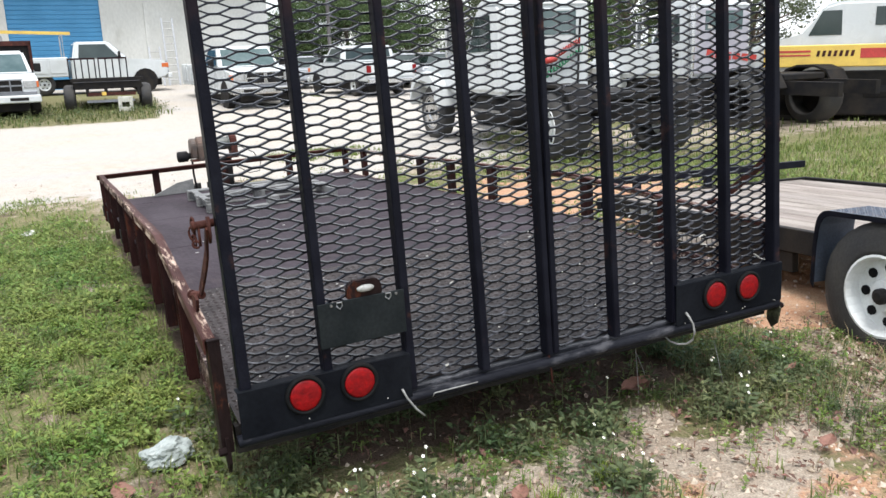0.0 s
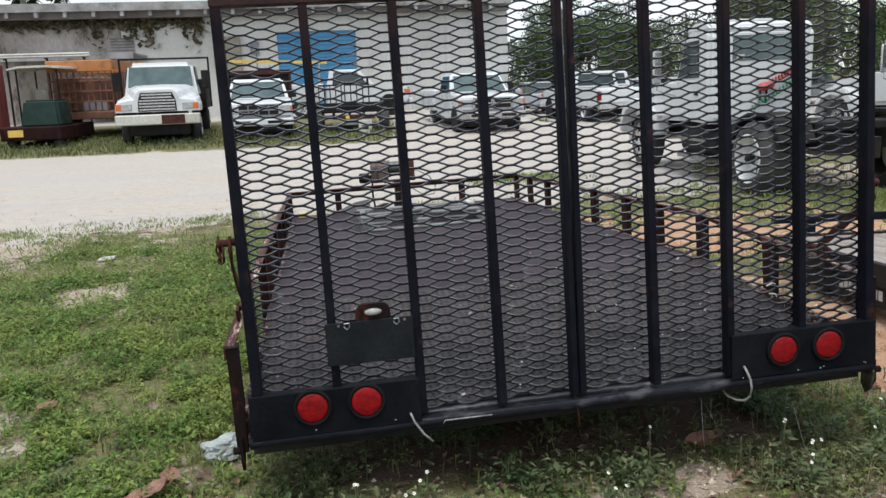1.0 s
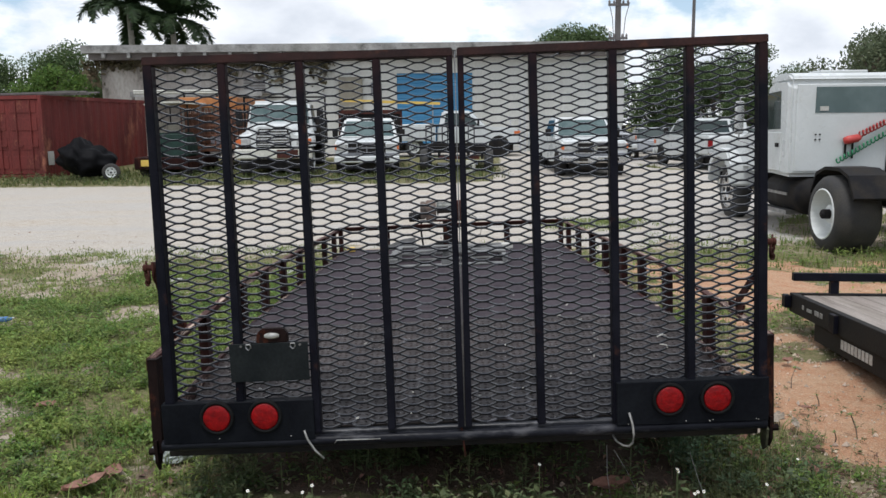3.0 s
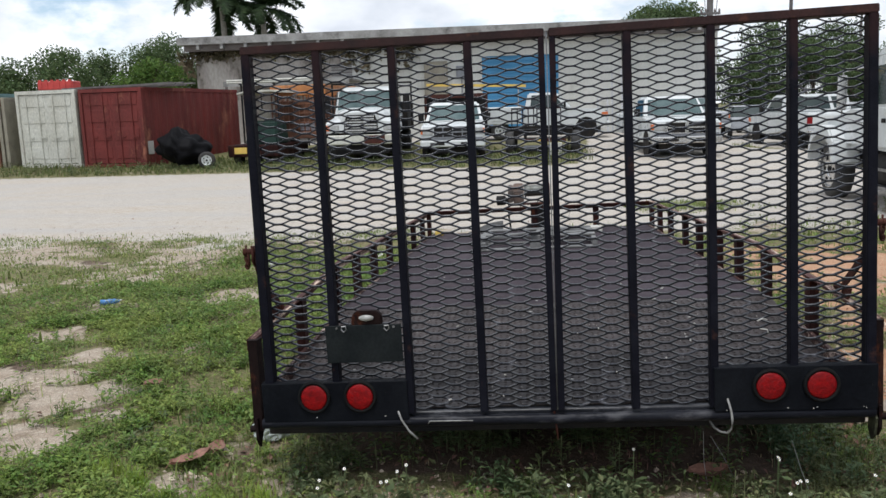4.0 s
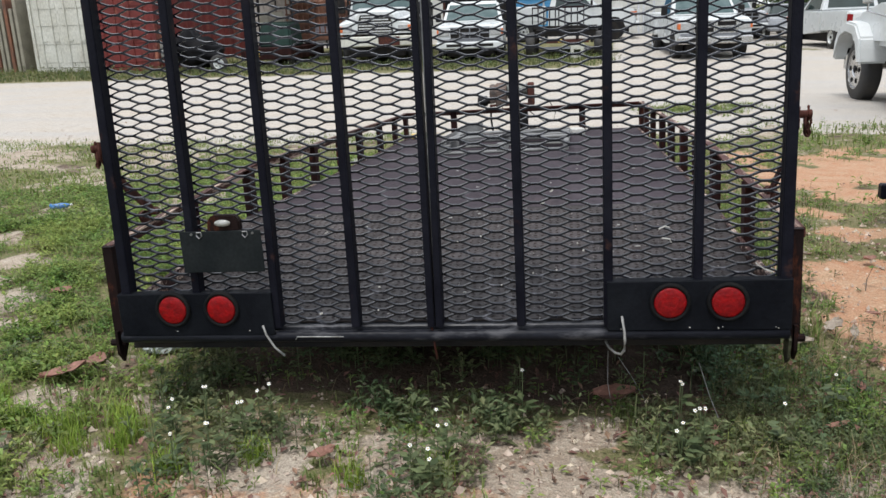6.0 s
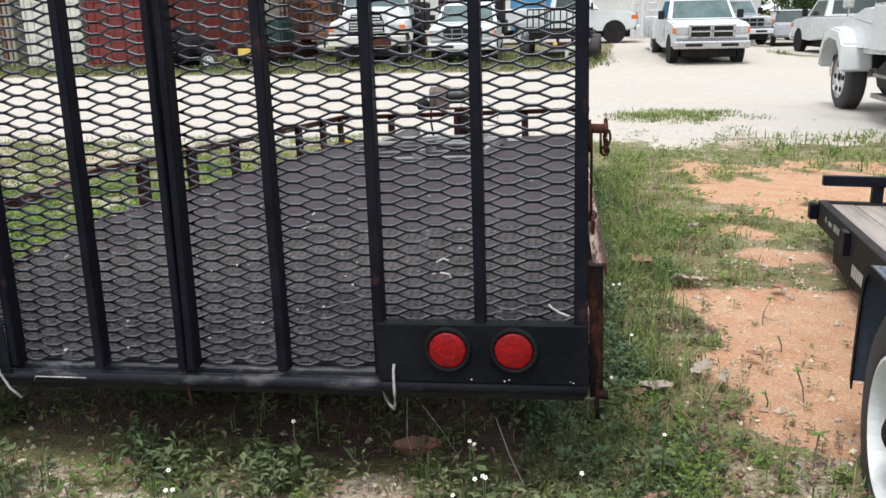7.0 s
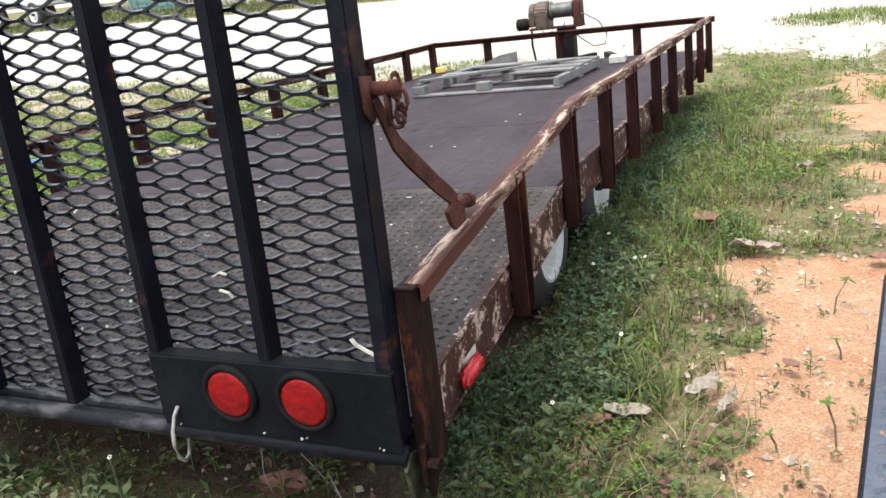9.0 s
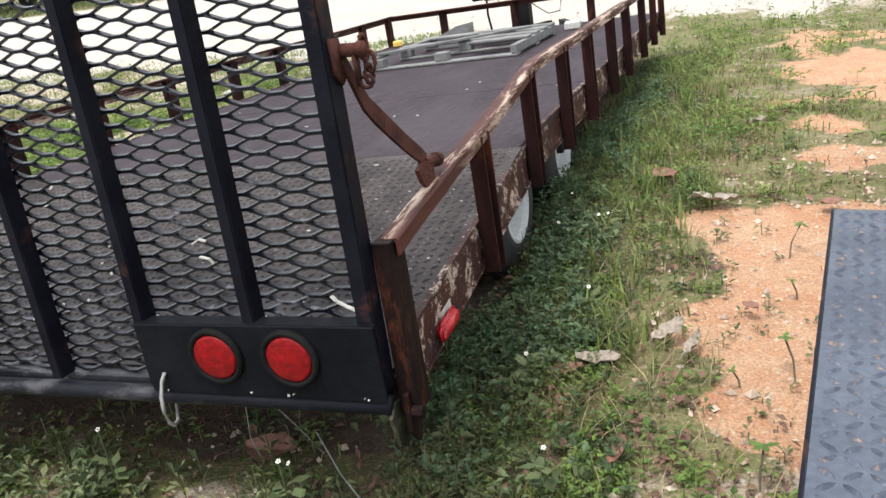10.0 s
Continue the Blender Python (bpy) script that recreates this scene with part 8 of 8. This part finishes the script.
p = np.concatenate([spots(400 + k, 7, x - 0.05, x + 0.05, y - 0.05, y + 0.05, lambda x, y: 1.0) for k, (x, y) in enumerate(((-1.34, -0.1), (-1.2, -0.04), (-1.12, -0.13), (-1.1, -0.22), (-1.4, -0.17), (-1.25, -0.26), (-0.6, -0.3), (-0.86, -0.36), (-1.75, 0.02), (-1.9, 0.1), (-1.6, -0.12), (-0.25, -0.38), (0.02, -0.3)))])
tufts("feathery_grass", 38, p, 26, 0.02, 0.03, 0.11, 0.0018, M_VIVID, "bright yellow-green feathery grass tufts on pale dirt", 0.6)
p = spots(61, 10000, -4.6, -1.15, 2.6, 8.0, lambda x, y: 0.9 * smooth(-4.4, -2.2, x + 1.2 * fbm(x, y, 0.9, 33.0)) * (1 - smooth(5.0, 7.6, y + 1.5 * fbm(x, y, 0.8, 35.0))) * max(0.0, 1 - 1.2 * cover(x, y)[0]) * (0.4 + 0.6 * smooth(-0.2, 0.3, fbm(x, y, 1.6, 63.0))))
weeds("low_weeds", 62, p, 7, 0.02, 0.09, 0.025, 0.06, M_WEED, "bright green low weeds towards the road", 0.5)
p = spots(63, 4200, -13.0, -1.2, 3.6, 8.3, lambda x, y: 0.2 + 0.8 * smooth(-0.1, 0.3, fbm(x * 0.6, y, 1.3, 67.0)))
tufts("grass_tufts", 64, p, 18, 0.12, 0.01, 0.045, 0.0055, M_GRASS, "scattered grass tufts at the road's edge", 2.0)
p = spots(67, 420, 1.3, 4.2, 9.5, 11.4, lambda x, y: 0.9 * (1 - smooth(0.5, 1.0, math.hypot((x - 2.6) / 1.4, (y - 10.4) / 0.9) + 0.4 * fbm(x, y, 1.5, 7.0))))
tufts("grass_tufts", 68, p, 20, 0.08, 0.02, 0.09, 0.006, M_GRASS, "island of low grass on the pale road", 1.4)
p = spots(65, 700, -13.0, 6.0, 6.5, 10.5, lambda x, y: 0.8 * (1 - smooth(8.0, 10.5, y)))
weeds("road_litter", 66, p, 2, 0.003, 0.015, 0.015, 0.045, M_LITTER, "dry brown scraps along the road's edge", 0.5, 1.6)
p = spots(17, 30000, -13, 6.5, 4.2, 11.5, lambda x, y: turf_share(x, y) ** 1.3)
blades("grass", 18, p, 0.03, 0.1, 0.006, M_GRASS, "patchy green grass towards the road", 0.7)
p = spots(19, 8000, 1.2, 6.5, 3.0, 11.5, lambda x, y: turf_share(x, y))
weeds("low_weeds", 20, p, 5, 0.03, 0.1, 0.03, 0.07, M_WEED, "low green weeds between clay patches")
p = spots(45, 26000, 4.2, 13, 0.5, 6.5, lambda x, y: 0.9 * max(0.0, 1 - 1.3 * cover(x, y)[0]))
blades("grass", 46, p, 0.04, 0.14, 0.006, M_GRASS, "long green grass in front of the parked trucks", 0.7)
p = spots(21, 20000, 3.2, 18, 6.0, 14.0, lambda x, y: turf_share(x, y))
blades("grass", 22, p, 0.05, 0.16, 0.009, M_GRASS, "long grass round the parked trucks", 0.6)
p = spots(23, 16000, -26, 8, 20.3, 26.0, lambda x, y: max(0.0, 1 - 1.3 * sand_at(x, y)) * 0.9)
blades("verge_grass", 24, p, 0.06, 0.22, 0.014, M_VERGE, "rough grass verge beyond the road", 0.6)
p = spots(25, 1600, -26, 8, 20.3, 24.0, lambda x, y: max(0.0, 1 - 1.3 * sand_at(x, y)) * 0.8)
weeds("verge_weeds", 26, p, 8, 0.06, 0.26, 0.06, 0.13, M_WEED_D, "weeds on the far verge")


def flower(x, y, h, seed, heads=3):
    r_ = random.Random(seed)
    t = thing("wild_flower", "white-petalled wild flower with yellow centre on thin stem", "flower", pose(x, y, ground_z(x, y) - 0.01), "white wild flowers")
    for k in range(heads):
        a = r_.uniform(0, 6.28)
        hx, hy, hz = math.cos(a) * 0.035 * k, math.sin(a) * 0.035 * k, h * (1 - 0.08 * k)
        bm = B()
        tube(bm, [(0, 0, 0), (hx * 0.3, hy * 0.3, hz * 0.5), (hx, hy, hz)], 0.0018, 5)
        part("stem", bm, M_WEED_D, t)
        tilt = Matrix.Translation((hx, hy, hz)) @ Euler((r_.uniform(0.3, 1.0), r_.uniform(-0.5, 0.5), 0)).to_matrix().to_4x4()
        bm = B()
        for q in range(5):
            b_ = 2 * math.pi * q / 5 + r_.uniform(-0.1, 0.1)
            c, s = math.cos(b_), math.sin(b_)
            pts = [(0.001, 0.0), (0.0032, 0.0022), (0.0056, 0.0023), (0.007, 0.0), (0.0056, -0.0023), (0.0032, -0.0022)]
            vs = [bm.verts.new(tilt @ Vector((u * c - w_ * s, u * s + w_ * c, 0.002 * (u > 0.01)))) for u, w_ in pts]
            bm.faces.new(vs)
        part("petals", bm, M_PETAL, t)
        bm = B()
        bmesh.ops.create_icosphere(bm, subdivisions=1, radius=0.0026, matrix=tilt)
        part("centre", bm, M_POLLEN, t)
    bm = B()
    for k in range(14):
        a, z = r_.uniform(0, 6.28), h * r_.uniform(0.1, 0.75)
        ln, w_ = r_.uniform(0.03, 0.06), r_.uniform(0.01, 0.018)
        d = Vector((math.cos(a), math.sin(a), r_.uniform(-0.1, 0.5))).normalized()
        s = Vector((-math.sin(a), math.cos(a), 0))
        b0 = Vector((0, 0, z)) + d * 0.012
        vs = [bm.verts.new(q) for q in (b0, b0 + d * ln * 0.45 + s * w_, b0 + d * ln, b0 + d * ln * 0.45 - s * w_)]
        bm.faces.new(vs)
    part("leaves", bm, M_WEED_D, t)


for k, (x, y, h) in enumerate(FLOWERS):
    flower(x, y, h, 100 + k, 1 if x > 1.1 else 1 + k % 2)


# ---- litter ----
def dry_leaf(x, y, ln, wd, rz, material, label, curl=0.3, seed=0):
    r_ = random.Random(seed)
    bm = B()
    n, rows = 9, []
    for i in range(n + 1):
        s = i / n
        w_ = wd * (math.sin(math.pi * min(1, s * 0.96 + 0.03)) ** 0.7) * (r_.uniform(0.5, 1.15) if material is M_PALELEAF else r_.uniform(0.88, 1.08))
        z = 0.02 + curl * ln * (s - 0.5) ** 2 + r_.uniform(-0.003, 0.003)
        rows.append([bm.verts.new(((s - 0.5) * ln, f * w_, z * 0.7 + abs(f) * wd * curl * 0.9 + (r_.uniform(-0.004, 0.009) if material is M_PALELEAF else r_.uniform(-0.001, 0.003)))) for f in (-1, -0.5, 0, 0.5, 1)])
    for a, b in zip(rows, rows[1:]):
        for q in range(4):
            bm.faces.new((a[q], a[q + 1], b[q + 1], b[q]))
    geo = bmesh.ops.extrude_face_region(bm, geom=list(bm.faces))
    bmesh.ops.translate(bm, verts=[g for g in geo["geom"] if isinstance(g, bmesh.types.BMVert)], vec=(0, 0, -0.0018))
    tube(bm, [(-ln * 0.5, 0, 0.02 + curl * ln * 0.25), (-ln * 0.62, 0.01, 0.012)], 0.002, 5)
    ob = part("fallen_leaf", bm, material, None, m=pose(x, y, ground_z(x, y) + 0.028, r_.uniform(-8, 8), r_.uniform(-8, 8), rz))
    tagged(ob, label, "leaf", "fallen leaves")


BR, PA = "curled brown fallen leaf lying on grass", "pale grey-brown dry leaf on the ground"
LEAVES = ((-1.58, 0.225, 0.18, 0.05, 40, M_DRYLEAF, BR), (1.37, 0.07, 0.085, 0.015, 15, M_DRYLEAF, BR), (1.43, 0.79, 0.13, 0.04, 10, M_PALELEAF, PA), (1.62, 0.95, 0.13, 0.035, 50, M_PALELEAF, PA), (1.69, 0.89, 0.13, 0.022, 75, M_PALELEAF, PA),
          (1.5, 2.34, 0.17, 0.05, 120, M_DRYLEAF, BR), (1.72, 2.02, 0.18, 0.05, 10, M_PALELEAF, PA), (1.54, 0.36, 0.085, 0.018, 80, M_DRYLEAF, BR), (1.35, 0.74, 0.1, 0.022, 20, M_DRYLEAF, BR), (0.63, 0.28, 0.16, 0.05, 0, M_DRYLEAF, BR),
          (-1.52, 0.36, 0.12, 0.04, 100, M_DRYLEAF, BR), (-0.35, -0.3, 0.1, 0.03, 45, M_DRYLEAF, BR), (1.9, 3.3, 0.13, 0.035, 60, M_PALELEAF, PA), (1.85, 1.14, 0.07, 0.02, 130, M_DRYLEAF, BR), (2.15, 2.05, 0.09, 0.03, 30, M_DRYLEAF, BR),
          (-2.2, 1.2, 0.12, 0.04, 70, M_DRYLEAF, BR), (0.9, -0.5, 0.09, 0.03, 20, M_DRYLEAF, BR))
for k, (x, y, ln, wd, rz, mt, lb) in enumerate(LEAVES):
    dry_leaf(x, y, ln, wd, rz, mt, lb, 0.35, k)

# crumpled white bag
bm = B()
bmesh.ops.create_icosphere(bm, subdivisions=4, radius=1.0)
for q in bm.verts:
    p_ = q.co.copy()
    r_ = 1 + 0.35 * noise.noise(p_ * 1.6 + Vector((3, 0, 0))) + 0.2 * noise.noise(p_ * 4.3) + 0.06 * abs(noise.noise(p_ * 9))
    q.co = Vector((p_.x * 0.1 * r_, p_.y * 0.06 * r_, max(0.0, 0.03 + p_.z * 0.05 * r_)))
ob = part("plastic_bag", bm, M_BAG, None, m=pose(-1.335, 0.6, ground_z(-1.335, 0.6) + 0.01, 0, 0, 20))
tagged(ob, "crumpled white plastic bag lying in the grass", "plastic bag")
# bottle
v = thing("plastic_bottle", "crushed blue plastic bottle lying on the grass", "bottle", pose(-3.54, 3.33, ground_z(-3.54, 3.33) + 0.03, 0, 0, 22))
bm = B()
lathe(bm, [(-0.08, 0.01), (-0.075, 0.024), (-0.03, 0.021), (0.0, 0.025), (0.04, 0.022), (0.065, 0.012), (0.075, 0.01)], 14)
part("bottle_body", bm, M_BOTTLE, v, smooth=True)
bm = B()
lathe(bm, [(0.075, 0.012), (0.09, 0.012)], 12)
part("cap", bm, M_WHITE, v)
for x, y, a in ((-2.9, 5.6, 10), (-1.75, 6.1, 50)):
    bm = B()
    prism(bm, [(-0.09, -0.05), (0.07, -0.06), (0.1, 0.03), (-0.05, 0.06)], 0.02, 0.035, 'z', 0.004)
    ob = part("paper_scrap", bm, M_CHIP, None, m=pose(x, y, ground_z(x, y), 4, -5, a))
    tagged(ob, "scrap of white paper on the grass", "paper")


# seedlings on the clay
def seedling(x, y, h, seed):
    r_ = random.Random(seed)
    t = thing("seedling", "spindly green seedling rooted in orange clay", "plant", pose(x, y, ground_z(x, y) - 0.01), "seedlings")
    bm = B()
    top = (r_.uniform(-0.04, 0.04), r_.uniform(-0.04, 0.04), h)
    tube(bm, [(0, 0, 0), (top[0] * 0.2, top[1] * 0.6, h * 0.5), top], 0.003, 5)
    part("stem", bm, M_BARK, t)
    bm = B()
    for k in range(5):
        a = 6.28 * k / 5 + r_.uniform(-0.3, 0.3)
        d = Vector((math.cos(a), math.sin(a), r_.uniform(-0.5, 0.2))).normalized()
        s = Vector((-math.sin(a), math.cos(a), 0))
        ln, w_ = h * r_.uniform(0.16, 0.28), h * 0.055
        b0 = Vector(top)
        vs = [bm.verts.new(q) for q in (b0, b0 + d * ln * 0.3 + s * w_, b0 + d * ln * 0.7 + s * w_ * 0.8, b0 + d * ln, b0 + d * ln * 0.7 - s * w_ * 0.8, b0 + d * ln * 0.3 - s * w_)]
        bm.faces.new(vs)
    part("leaves", bm, M_LEAF_L, t)


seedling(1.96, 0.8, 0.13, 1)
seedling(1.98, 1.6, 0.13, 2)
seedling(1.99, 1.27, 0.08, 3)
seedling(1.82, 0.75, 0.08, 4)
seedling(1.86, 0.3, 0.14, 5)

# thin dead stalks under the tail
stalks = thing("dry_stalks", "thin pale dead stalks leaning under the trailer's tail", "stalk", pose(0.7, 0.3, ground_z(0.7, 0.3) - 0.01))
for pts in (((0.05, 0.04, 0), (0.0, 0.02, 0.1), (-0.06, 0.0, 0.2)), ((-0.08, -0.05, 0), (-0.1, -0.06, 0.12), (-0.1, -0.04, 0.24)), ((0.3, -0.18, 0), (0.24, -0.2, 0.15), (0.2, -0.2, 0.27))):
    bm = B()
    tube(bm, list(pts), [0.002, 0.0016, 0.0011], 5)
    part("stem", bm, M_WIRE, stalks)

# pebbles on the clay and dirt
pv, pf = [], []
rg = np.random.RandomState(8)
for k in range(6500):
    if k % 2:
        x, y = rg.uniform(1.5, 3.2), rg.uniform(-0.6, 3.0)
    else:
        x, y = rg.uniform(-2.2, 2.2), rg.uniform(-1.2, 0.4)
    if (cover(x, y)[0] < 0.25 or clay_at(x, y) > 0.6) and rg.uniform() < 0.7:
        continue
    s = abs(rg.normal(0, 0.006)) + 0.003
    c = np.array([x, y, ground_z(x, y) + s * 0.25])
    ax = rg.uniform(0.6, 1.3, 3) * s
    i = len(pv)
    o = np.array([[1, 0, 0], [0, 1, 0], [-1, 0, 0], [0, -1, 0], [0, 0, 1], [0, 0, -1]]) * ax + rg.normal(0, 0.15 * s, (6, 3))
    pv += (c + o).tolist()
    pf += [(i + a, i + b, i + 4) for a, b in ((0, 1), (1, 2), (2, 3), (3, 0))] + [(i + b, i + a, i + 5) for a, b in ((0, 1), (1, 2), (2, 3), (3, 0))]
M_PEB = mat("limestone_pebbles", (0.55, 0.48, 0.38), 0.85, 0, (0.4, 0.3, 0.22), 8, 0.5, 60, 0.1, island=0.3)
ob = raw("pebbles", pv, pf, M_PEB)
tagged(ob, "small pale pebbles scattered on clay and dirt", "pebbles", kind="stuff")

# brown scraps of leaf among the weeds
p = np.concatenate([spots(41, 1800, -1.6, 2.2, -1.6, 0.6, lambda x, y: 0.8), spots(42, 3200, 1.0, 3.0, -0.8, 5.0, lambda x, y: 0.8 * max(0.0, 1 - 1.5 * clay_at(x, y))), spots(43, 500, -5, -1.2, -1.5, 4.0, lambda x, y: 0.6)])
weeds("leaf_litter", 44, p, 2, 0.004, 0.03, 0.012, 0.045, M_LITTER, "small brown scraps of dead leaf on the ground", 0.55, 1.6)
